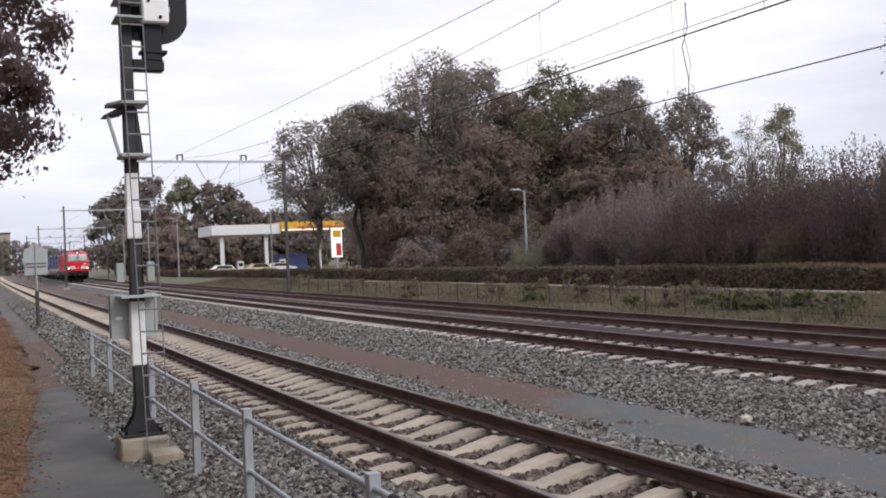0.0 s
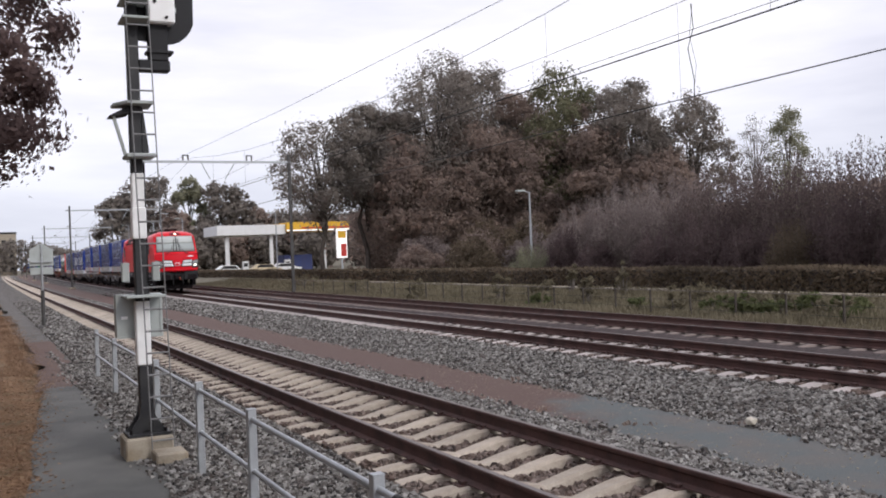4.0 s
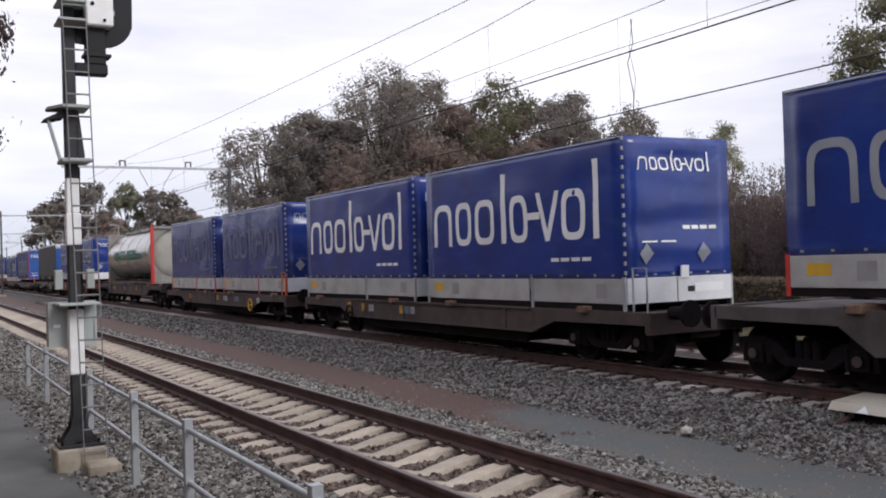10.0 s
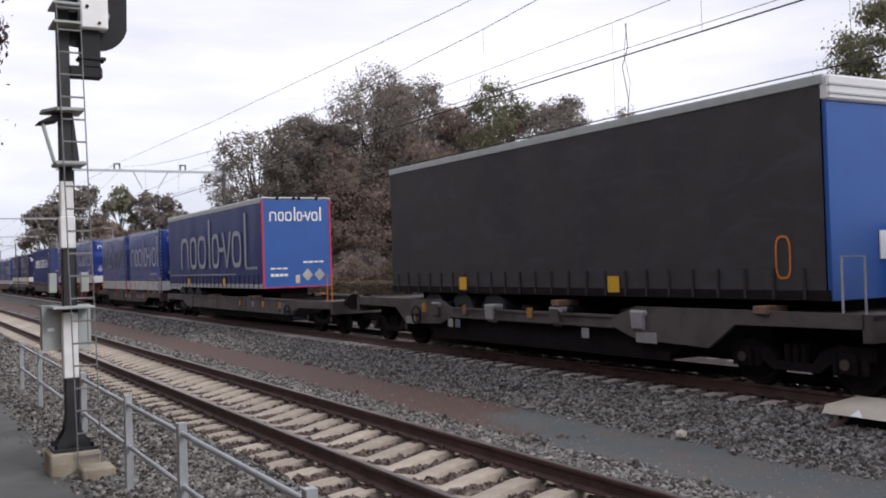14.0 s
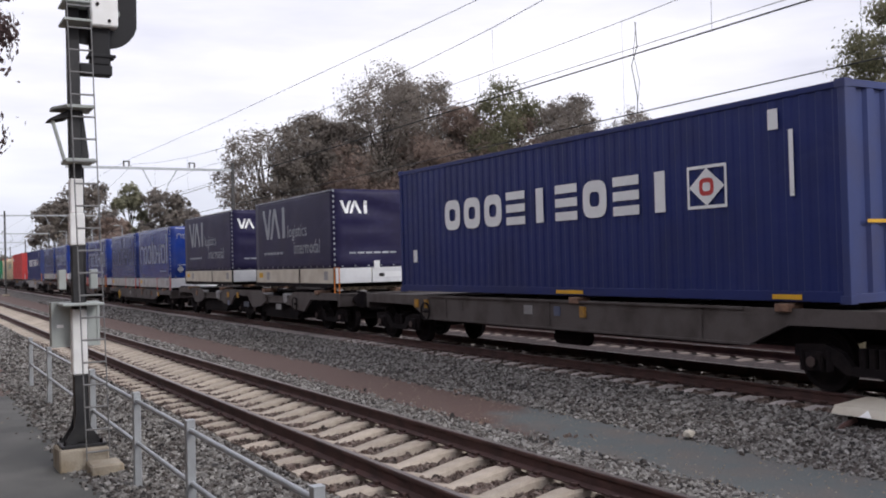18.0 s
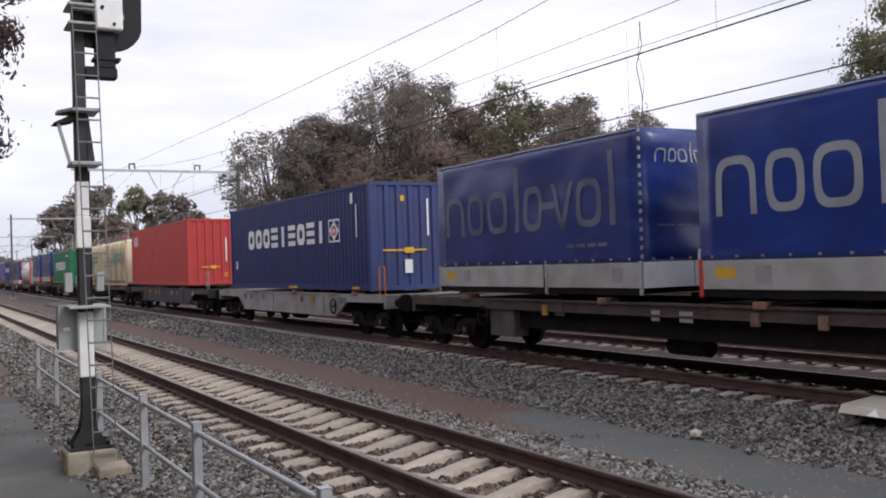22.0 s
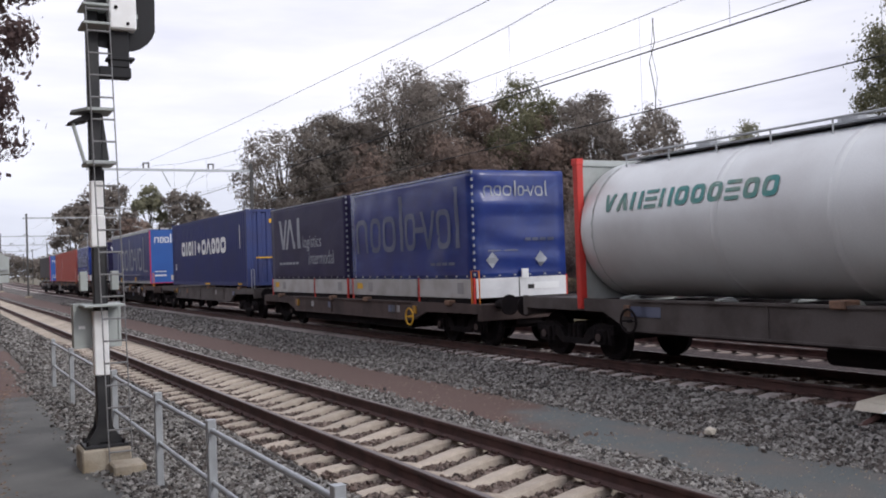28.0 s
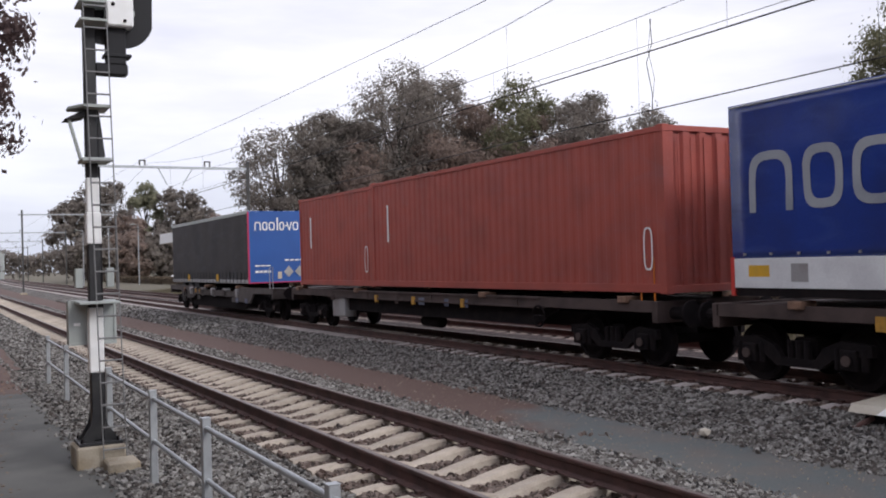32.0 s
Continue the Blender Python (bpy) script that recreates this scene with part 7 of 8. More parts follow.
def wagon(label, length, paint, kind, bogies, seats, seed=1):
    """kind 'flat': straight sill with a fish belly; 'low': shallow beam between the bogies; 'pocket': deep well girder with brackets.
    bogies and seats: places along the wagon."""
    w = thing("flat_wagon" if kind != "pocket" else "pocket_wagon", label, "railway wagon", (0, 0, 0), "wagons of the train")
    rng = random.Random(seed)
    a, c = bogies[0], bogies[-1]
    top = {"flat": 1.2, "low": 1.0, "pocket": 1.17, "deep": 1.2, "belly": 1.2}[kind]
    hw = {"flat": 1.24, "low": 1.36, "pocket": 1.38, "deep": 1.24, "belly": 1.24}[kind]
    mids = list(zip(bogies[:-1], bogies[1:]))
    for s in (-1, 1):
        for p, q in mids:
            p0, q0 = p - (1.4 if p == a else 0.0), q + (1.4 if q == c else 0.0)
            du, low = {"flat": (0.2, 0.6), "low": (0.46, 0.5), "pocket": (0.36, 0.84), "deep": (0.66, 0.7), "belly": (0.54, 0.62)}[kind]
            dip = 0.17 if kind == "pocket" else 0.0
            pts = [(p0, top - min(du, 0.22)), (p + 1.2, top - min(du, 0.24)), (p + 1.9, top - du), (q - 1.9, top - du), (q - 1.2, top - min(du, 0.24)), (q0, top - min(du, 0.22)), (q0, top), (q - 1.3, top), (q - 2.0, top - dip), (p + 2.0, top - dip), (p + 1.3, top), (p0, top)]
            if not dip:
                pts = pts[:7] + pts[11:]
            else:
                e = min(3.0, (q - p) * 0.28)
                pts = [(p0, top - 0.2), (p + 0.8, top - 0.22), (p + 1.35, top - 0.6), (p + e, top - 0.55), (p + e + 0.6, top - du), (q - e - 0.6, top - du), (q - e, top - 0.55), (q - 1.35, top - 0.6), (q - 0.8, top - 0.22), (q0, top - 0.2), (q0, top), (q - e, top), (q - e - 0.5, top - dip), (p + e + 0.5, top - dip), (p + e, top), (p0, top)]
            part("side_sill", prism(bmesh.new(), pts, "x", s * (hw - 0.07), s * hw), paint, w)
            part("belly_girder", prism(bmesh.new(), [(p + 1.5, top - du + 0.02), (p + 2.5, top - low), (q - 2.5, top - low), (q - 1.5, top - du + 0.02)], "x", s * (hw - 0.24), s * (hw - 0.17)), paint if paint is M_WAGON_ORANGE else M_DARK, w)
            # flanges along the sill
            part("sill_flange", box(bmesh.new(), s * (hw - 0.12), s * (hw + 0.035), p + (e + 0.6 if dip else 2.0), q - (e + 0.6 if dip else 2.0), top - dip - 0.035, top - dip + 0.004), paint, w)
            part("sill_flange", box(bmesh.new(), s * (hw - 0.12), s * (hw + 0.03), p + (e + 0.6 if dip else 1.9), q - (e + 0.6 if dip else 1.9), top - du - 0.025, top - du + 0.01), paint, w)
            n = max(2, int((q - p - 5) / 1.6))
            for k in range(n):
                y = p + 2.9 + (q - p - 5.8) * k / max(1, n - 1)
                if kind == "pocket":
                    part("support_bracket", prism(bmesh.new(), [(s * (hw - 0.05), top - 0.18), (s * (hw + 0.08), top - 0.1), (s * (hw + 0.06), top - 0.36), (s * (hw - 0.05), top - 0.44)], "y", y - 0.14, y + 0.14), paint if k % 2 else M_WAGON_LIGHT, w)
                    part("bracket_head", box(bmesh.new(), s * (hw - 0.2), s * (hw + 0.06), y - 0.2, y + 0.2, top - 0.17, top - 0.06, 0.03), M_WAGON_LIGHT if paint is not M_WAGON_ORANGE else M_WAGON_ORANGE, w)
                elif k % 2 == 0:
                    part("stiffener", box(bmesh.new(), s * hw, s * (hw + 0.025), y - 0.03, y + 0.03, top - du + 0.02, top - 0.04), paint, w)
        for y in seats:
            part("twist_lock", box(bmesh.new(), s * 0.98, s * (hw + 0.07), y - 0.13, y + 0.13, top - 0.05, top + 0.07, 0.015), M_RUSTY, w)
        # lettered panels, boxes and handwheel, as plain plates
        if s < 0:
            for k in range(5):
                y = rng.uniform(a + 1.0, c - 1.5)
                z = top - (0.18 if kind != "pocket" else 0.48)
                ln = rng.choice((0.2, 0.3, 0.5))
                part("data_panel", box(bmesh.new(), -hw - 0.012, -hw, y, y + ln, z - 0.12, z + 0.06), rng.choice((M_LETTER_DIM, M_WAGON_LIGHT, paint)), w)
            for k in range(3):
                y = rng.uniform(a + 1.0, c - 1.5)
                part("lashing_plate", box(bmesh.new(), -hw - 0.04, -hw, y, y + 0.16, top - 0.3, top - 0.1), rng.choice((M_LASHING, M_RUSTY, M_LASHING)), w)
            y = a + 2.0 if seed % 2 else c - 2.0
            bm = bmesh.new()
            n = 20
            for i in range(n):
                t0, t1 = 2 * math.pi * i / n, 2 * math.pi * (i + 1) / n
                cyl(bm, (-hw - 0.07, y + 0.21 * math.cos(t0), top - 0.38 + 0.21 * math.sin(t0)), (-hw - 0.07, y + 0.21 * math.cos(t1), top - 0.38 + 0.21 * math.sin(t1)), 0.022, 5)
            cyl(bm, (-hw - 0.07, y - 0.2, top - 0.38), (-hw - 0.07, y + 0.2, top - 0.38), 0.015, 5)
            cyl(bm, (-hw - 0.08, y, top - 0.38), (-hw + 0.02, y, top - 0.38), 0.03, 6)
            part("brake_wheel", bm, M_YELLOW if seed % 3 == 0 and kind == "low" else M_DARK, w)
    # deck, centre girder, cross beams
    if kind not in ("flat", "deep", "belly"):
        for s in (-1, 1):
            for p, q in mids:
                # slab added below the well to keep light off the ballast
                part("light_block_slab", box(bmesh.new(), -hw + 0.2, hw - 0.2, p + 2.4, q - 2.4, 0.3, 0.36), M_DARK, w) if s < 0 else None
                part("lower_girder", box(bmesh.new(), s * (hw - 0.26), s * (hw - 0.18), p + 2.4, q - 2.4, 0.28, top - 0.4), M_DARK, w)
    part("centre_girder", box(bmesh.new(), -0.35, 0.35, a - 1.4, c + 1.4, top - 0.5, top - 0.12), M_DARK, w)
    y = a - 1.2
    while y < c + 1.2:
        part("cross_beam", box(bmesh.new(), -hw + 0.06, hw - 0.06, y, y + 0.16, top - 0.24, top - 0.06), M_DARK, w)
        y += 1.5
    for y0_, y1_ in ((a - 1.5, a + 0.6), (c - 0.6, c + 1.5)):
        part("end_deck", box(bmesh.new(), -hw + 0.05, hw - 0.05, y0_, y1_, top - 0.1, top - 0.03), paint, w)
    for y in (a - 1.5, c + 1.36):
        part("headstock", box(bmesh.new(), -hw, hw, y, y + 0.14, top - 0.38, top, 0.012), paint, w)
    # dark block added to give the black shade under the deck
    part("shade_block", box(bmesh.new(), -0.55, 0.55, a + 1.3, c - 1.3, 0.3 if kind in ("low", "pocket") else top - 0.62, top - 0.3, 0.03), M_DARK, w)
    rod("brake_cylinder", (-0.7, (a + c) / 2 - 0.5, top - 0.75), (-0.7, (a + c) / 2 + 0.4, top - 0.75), 0.16, M_DARK, w, 10)
    if kind == "flat":
        part("equipment_box", box(bmesh.new(), -hw + 0.02, -hw + 0.4, c - 3.1, c - 2.15, top - 0.8, top - 0.21, 0.02), M_WAGON_LIGHT if seed % 2 else M_WAGON_GREY, w)
    for y in bogies:
        bogie(w, y)
    buffers(w, a - 1.5, -1)
    buffers(w, c + 1.5, 1)
    # end handrail
    wire("shunter_handrail", [(-hw + 0.05, a - 1.4, top), (-hw + 0.05, a - 1.4, top + 0.75), (-hw + 0.05, a - 1.05, top + 0.75), (-hw + 0.05, a - 1.05, top)], 0.018, M_ORANGE if seed % 2 else M_GALV, w)
    return w


def ride(ob, u):
    riding.append((ob, u))
    ob.location = (MAIN_X, u, 0)
    return ob


# loads, front to rear: kind and place along the train of the front end
P = {
    "blue": swap_body("blue tarpaulin swap body with grey print and pale drop sides", M_TARP, M_LETTER, M_BOARD, seed=1),
    "blue_white": swap_body("blue tarpaulin swap body with grey print and white drop sides", M_TARP, M_LETTER, M_BOARD_WHITE, seed=15),
    "blue_dim": swap_body("grimy blue tarpaulin swap body with faded print", M_TARP_DIM, M_LETTER_DIM, M_BOARD, seed=2, front_letters=M_LETTER, strap=M_GALV, sag=0.034),
    "blue_red": swap_body("grimy blue tarpaulin swap body with a red front board", M_TARP_DIM, M_LETTER_DIM, M_BOARD, seed=12, front_letters=M_LETTER, strap=M_RED_STEEL, sag=0.034, front_board=M_RED_STEEL),
    "blue_cream": swap_body("blue tarpaulin swap body with cream drop sides", M_TARP, M_LETTER, M_BOARD_CREAM, seed=3, strap=M_GALV, front_letters=M_LETTER_WHITE, placards=True),
    "low_bright": swap_body("blue tarpaulin swap body with bright print on a low wagon", M_TARP, M_LETTER_WHITE, M_BOARD, 1.12, 4.07, 7.15, 4, M_GALV, placards=True),
    "low": swap_body("blue tarpaulin swap body with grey print on a low wagon", M_TARP, M_LETTER, M_BOARD, 1.12, 4.07, 7.15, 5, placards=True),
    "low_dim": swap_body("dull blue tarpaulin swap body with faded print on a low wagon", M_TARP_DIM, M_LETTER_DIM, M_BOARD, 1.12, 4.07, 7.15, 6, front_letters=M_LETTER, sag=0.034, placards=True),
    "navy": swap_body("dark navy tarpaulin swap body with white print and cream drop sides", M_TARP_DARK, M_LETTER, M_BOARD_CREAM, seed=7, style="navy", strap=M_RUBBER),
    "navy_low": swap_body("dark navy tarpaulin swap body with white print on a low wagon", M_TARP_DARK, M_LETTER, M_BOARD, 1.12, 4.07, 7.15, 8, style="navy"),
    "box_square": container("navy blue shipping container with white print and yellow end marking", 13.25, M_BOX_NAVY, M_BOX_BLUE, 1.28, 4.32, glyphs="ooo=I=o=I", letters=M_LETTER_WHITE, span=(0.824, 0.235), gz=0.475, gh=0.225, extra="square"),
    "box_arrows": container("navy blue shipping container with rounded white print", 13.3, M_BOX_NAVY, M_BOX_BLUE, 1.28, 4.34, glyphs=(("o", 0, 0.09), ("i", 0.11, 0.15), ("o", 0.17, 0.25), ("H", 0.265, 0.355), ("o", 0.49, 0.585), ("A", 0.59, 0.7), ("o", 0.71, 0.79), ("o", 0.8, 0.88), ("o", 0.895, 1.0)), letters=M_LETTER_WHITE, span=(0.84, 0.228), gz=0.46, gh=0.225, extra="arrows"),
    "red": container("red shipping container with yellow end markings", 13.15, M_BOX_RED, M_BOX_RED, 1.34, 4.42, glyphs="oAi", letters=M_LETTER_WHITE, span=(0.935, 0.85), gz=0.7, gh=0.17, extra="red"),
    "green": container("green shipping container with white print and a round white emblem", 11.9, M_BOX_GREEN, M_BOX_GREEN, 1.3, 4.08, glyphs="=v=oooo=H", letters=M_LETTER_WHITE, span=(0.79, 0.215), gz=0.42, gh=0.25, extra="disc"),
    "rust": container("oxide-red shipping container with a white code", 12.0, M_BOX_RUST, M_BOX_RUST, 1.32, 4.2, extra="code"),
    "rust_short": container("short oxide-red shipping container with a white code", 5.9, M_BOX_RUST, M_BOX_RUST, 1.32, 4.15, extra="code"),
    "tank": tank_container("long silver tank container with red front frame and green print", M_TANK),
    "tank_pale": tank_container("long pale grey tank container with small teal print", M_TANK_PALE, 11.95, 1.0, 3.86, M_RED_STEEL, False),
    "bulk": bulk_tank("cream ribbed bulk container with teal print", 9.0),
    "bulk_rear": bulk_tank("cream ribbed bulk container with faded teal print", 8.8, front_print=False),
    "trailer_grey": trailer("grimy grey curtain-sided trailer with a blue front wall", M_CURTAIN_GREY, M_BOX_BRIGHT, 13.1, 1.42, 4.4, white_top=True, frame=False),
    "trailer_blue": trailer("blue curtain-sided trailer with very large pale print", M_CURTAIN_BLUE, M_BOX_BRIGHT, 13.1, letters=M_LETTER, front_letters=M_LETTER_WHITE, seed=5),
    "trailer_last": trailer("grimy grey curtain-sided trailer with a bright blue printed front", M_CURTAIN_GREY, M_BOX_BRIGHT, 13.0, 1.42, 4.15, front_letters=M_LETTER_WHITE, seed=8),
}
LOADS = [("blue", 167.80), ("blue_dim", 177.67), ("blue", 187.13), ("blue", 197.19), ("low_bright", 207.88), ("low_bright", 215.70), ("low_dim", 224.76), ("low_dim", 233.07),
         ("tank", 244.50), ("blue_cream", 262.52), ("blue", 271.27), ("trailer_grey", 281.56), ("trailer_blue", 304.57), ("low", 319.33), ("low_dim", 327.52), ("blue_cream", 338.28),
         ("blue", 347.06), ("box_square", 359.45), ("navy", 376.95), ("navy", 387.09), ("low", 397.25), ("low_dim", 405.42), ("low", 414.72), ("low_dim", 422.51),
         ("blue", 433.08), ("blue_dim", 441.66), ("box_square", 452.90), ("red", 473.17), ("bulk", 488.40), ("bulk_rear", 497.45), ("green", 513.64), ("blue_red", 527.50),
         ("blue_red", 537.70), ("tank_pale", 548.97), ("low_dim", 564.86), ("navy_low", 572.37), ("box_arrows", 582.91), ("trailer_blue", 602.06), ("navy", 617.54), ("blue_white", 627.61),
         ("rust", 636.36), ("rust_short", 648.36), ("trailer_last", 660.03)]
_used = set()
for kind_, u_ in LOADS:
    ob_ = P[kind_]
    if kind_ in _used:
        ob_ = copy_thing(ob_, ID)
    _used.add(kind_)
    ride(ob_, u_)

WAGONS = [  # front, rear, kind, paint, articulated, seats of the loads
    (166.8, 185.8, "pocket", M_WAGON_GREY, True), (186.2, 206.3, "pocket", M_WAGON_GREY, True), (206.7, 223.4, "low", M_WAGON_BROWN, False), (224.2, 241.5, "low", M_WAGON_BROWN, False),
    (242.3, 260.9, "belly", M_WAGON_BROWN, False), (261.5, 279.7, "pocket", M_WAGON_ORANGE, False), (280.4, 297.1, "pocket", M_WAGON_GREY, False), (297.9, 318.2, "low", M_WAGON_GREY, False),
    (318.7, 336.3, "low", M_WAGON_BROWN, False), (337.1, 356.4, "pocket", M_WAGON_ORANGE, False), (357.3, 375.3, "belly", M_WAGON_GREY, False), (375.9, 395.6, "pocket", M_WAGON_GREY, True),
    (396.4, 413.4, "low", M_WAGON_GREY, False), (414.0, 430.7, "low", M_WAGON_BROWN, False), (431.5, 450.9, "flat", M_WAGON_BROWN, False), (451.5, 468.4, "deep", M_WAGON_LIGHT, False),
    (469.1, 487.2, "deep", M_WAGON_SLATE, False), (487.9, 508.3, "flat", M_WAGON_BROWN, False), (509.2, 526.4, "flat", M_WAGON_BROWN, False), (526.9, 546.2, "flat", M_WAGON_BROWN, False),
    (546.9, 563.4, "belly", M_WAGON_GREY, False), (564.0, 580.8, "low", M_WAGON_BROWN, False), (581.5, 599.5, "belly", M_WAGON_GREY, False), (600.1, 616.5, "pocket", M_WAGON_BROWN, False),
    (617.1, 635.8, "flat", M_WAGON_BROWN, False), (636.1, 655.6, "flat", M_WAGON_BROWN, False), (656.3, 673.6, "pocket", M_WAGON_GREY, False)]
TEXT = {"pocket": "pocket wagon with deep side girders", "flat": "container flat wagon with a shallow sill", "low": "low container wagon with long side sills", "deep": "container flat wagon with a deep solid sill", "belly": "container flat wagon with a deep fish-bellied sill"}
TONE = {M_WAGON_GREY.name: "dirty grey", M_WAGON_BROWN.name: "grimy brown-grey", M_WAGON_ORANGE.name: "rusty orange", M_WAGON_LIGHT.name: "pale grey", M_WAGON_SLATE.name: "slate grey"}
for i, (a_, b_, kd_, paint_, art_) in enumerate(WAGONS):
    ln = b_ - a_
    bg = [2.0, ln / 2, ln - 2.0] if art_ else [2.0, ln - 2.0]
    seats = [u - a_ + d for k, u in LOADS if a_ - 1 < u < b_ for d in (1.1, 6.0)]
    ride(wagon("%s %s" % (TONE[paint_.name], TEXT[kd_]), ln, paint_, kd_, bg, seats, i), a_)
# ---- electric locomotive ----
def loco():
    b = thing("electric_locomotive", "red electric locomotive with a grey frame and roof", "locomotive", (0, 0, 0))
    L, FRONT = 17.7, -0.1
    LV = [(1.44, 0.08, 1.44), (1.6, 0.02, 1.46), (2.3, 0.0, 1.465), (2.64, 0.06, 1.46), (2.77, 0.22, 1.45), (3.37, 0.44, 1.4), (3.9, 0.62, 1.3), (4.05, 0.76, 1.18), (4.19, 1.15, 0.98), (4.26, 1.8, 0.8)]
    roof_z = [1.44, 1.6, 2.3, 2.62, 2.74, 3.3, 3.8, 3.94, 4.08, 4.15]
    ZS, BS, HS = [q[0] for q in LV], [q[1] for q in LV], [q[2] for q in LV]

    def face_y(x, z, bulge=0.15):
        """How far back the nose lies at x, z."""
        q = min(1.0, abs(x) / float(np.interp(z, ZS, HS))) ** 2.2
        return float(np.interp(z, ZS, BS)) + 0.32 * q - bulge * (1 - q)

    # body shell: two noses joined by side walls, level by level
    bm = bmesh.new()
    NX = 14

    def nose(s, o, bulge):
        return [[bm.verts.new((-h + 2 * h * k / NX, o + s * face_y(-h + 2 * h * k / NX, z, bulge), z)) for k in range(NX + 1)] for z, _, h in LV]

    f, r = nose(1, FRONT, 0.15), nose(-1, L, 0.3)
    full = [1.45, 1.485, 1.485, 1.485, 1.485, 1.475, 1.44, 1.3, 0.95, 0.75]
    waist = [1.45, 1.485, 1.485, 1.485, 1.485, 1.475, 1.42, 1.2, 0.8, 0.7]

    def wall(s):
        rows = []
        for j, (z, bk, h) in enumerate(LV):
            c0 = face_y(h, z)
            half = [(h + full[j]) / 2 + 0.012, full[j], full[j], waist[j], waist[j], full[j], full[j], (h + full[j]) / 2 + 0.012]
            ys = [FRONT + c0 + 0.12, FRONT + c0 + 0.5, 3.33, 3.37, L - 2.84, L - 2.8, L - c0 - 0.5, L - c0 - 0.12]
            rows.append([f[j][0 if s < 0 else NX]] + [bm.verts.new((s * a, y, roof_z[j] if k in (3, 4) else z)) for k, (a, y) in enumerate(zip(half, ys))] + [r[j][0 if s < 0 else NX]])
        return rows

    wl, wr = wall(-1), wall(1)
    for g in (f, r, wl, wr):
        for j in range(len(LV) - 1):
            for k in range(len(g[0]) - 1):
                bm.faces.new((g[j][k], g[j][k + 1], g[j + 1][k + 1], g[j + 1][k]))
    T = len(LV) - 1
    for k in range(1, len(wl[T]) - 2):
        bm.faces.new((wl[T][k], wl[T][k + 1], wr[T][k + 1], wr[T][k]))
    bm.faces.new(f[T] + [wr[T][1], wl[T][1]]), bm.faces.new(r[T] + [wr[T][-2], wl[T][-2]])
    bmesh.ops.recalc_face_normals(bm, faces=bm.faces[:])
    for fc in bm.faces:
        fc.smooth = True
    body = part("body", bm, M_LOCO_RED, b, "bright red body shell")
    body.data.set_sharp_from_angle(angle=radians(28))
    # frame under the body
    part("underframe", box(bmesh.new(), -1.44, 1.44, FRONT + 0.55, L - 0.55, 1.02, 1.46, 0.02), M_LOCO_GREY, b, "dark grey frame with small white lettering")
    for k, (y, ln) in enumerate(((3.4, 0.35), (5.2, 0.2), (6.5, 0.5), (8.0, 0.25), (9.3, 0.7), (11.9, 0.45), (13.2, 0.2))):
        part("frame_lettering", box(bmesh.new(), -1.452, -1.44, y, y + ln, 1.25, 1.295), M_LETTER_WHITE, b)
    for y in (2.0, 5.6, 7.4, 10.7, 12.6, 16.1):
        part("frame_socket", box(bmesh.new(), -1.455, -1.44, y, y + 0.22, 1.16, 1.36, 0.01), M_RUBBER, b)
    for s in (-1, 1):
        for y0, y1 in ((6.4, 7.6), (7.8, 9.7), (9.9, 11.2)):
            part("equipment_case", box(bmesh.new(), s * 0.7, s * 1.36, y0, y1, 0.35, 1.02, 0.03), M_DARK, b)
    # dark box added to block light and make the shade between the wheels
    part("shade_case", box(bmesh.new(), -0.66, 0.66, 1.2, L - 1.2, 0.3, 1.02, 0.03), M_DARK, b)
    for yy in (FRONT + 1.0, L - 1.9):
        for s in (-1, 1):
            part("corner_skirt", box(bmesh.new(), s * 1.12, s * 1.42, yy, yy + 0.9, 0.42, 1.03, 0.04), M_DARK, b)
    for k in range(16):
        y = 1.4 + k * 0.95 + 0.25 * math.sin(k * 5.1)
        part("pipe_bracket", box(bmesh.new(), -1.36, -1.2, y, y + 0.12 + 0.1 * (k % 3), 0.62 + 0.05 * (k % 4), 1.02), M_DARK, b)
    # roof: grey panels stepping inward, grilles at the ends
    def hood(y0, y1, z0, z1, h0, h1, m, name):
        part(name, prism(bmesh.new(), [(-h0, z0), (h0, z0), (h1, z1), (-h1, z1)], "y", y0, y1), m, b)
    hood(3.37, L - 2.84, 3.7, 4.08, 1.455, 1.2, M_LOCO_ROOF, "roof_side_panel")
    hood(5.95, 11.2, 4.075, 4.17, 1.2, 1.12, M_LOCO_ROOF, "roof_hood")
    for y0, y1 in ((3.42, 4.6), (4.65, 5.8), (12.2, 13.45), (13.5, L - 2.9)):
        for s in (-1, 1):
            bm2 = bmesh.new()
            bm2.faces.new([bm2.verts.new(c) for c in ((s * 1.453, y0, 3.72), (s * 1.453, y1, 3.72), (s * 1.205, y1, 4.11), (s * 1.205, y0, 4.11))])
            gr = part("roof_grille", bm2, M_LOCO_GREY, b, "dark louvred roof grille")
            for k in range(6):
                z = 3.74 + k * 0.06
                xx = 1.455 - (z - 3.7) * 0.65
                part("grille_slat", box(bmesh.new(), s * (xx - 0.01), s * (xx + 0.02), y0 + 0.05, y1 - 0.05, z, z + 0.022), M_RUBBER, gr)
    wire("gutter", [(-1.47, 3.3, 3.69), (-1.47, L - 2.8, 3.69)], 0.025, M_RUBBER, b)
    for k in range(14):
        y = 3.4 + k * 0.86
        part("gutter_clip", box(bmesh.new(), -1.5, -1.46, y, y + 0.1, 3.65, 3.71), M_RUBBER, b)
    part("roof_deck", box(bmesh.new(), -0.75, 0.75, 2.2, L - 2.2, 4.1, 4.16), M_LOCO_GREY, b)
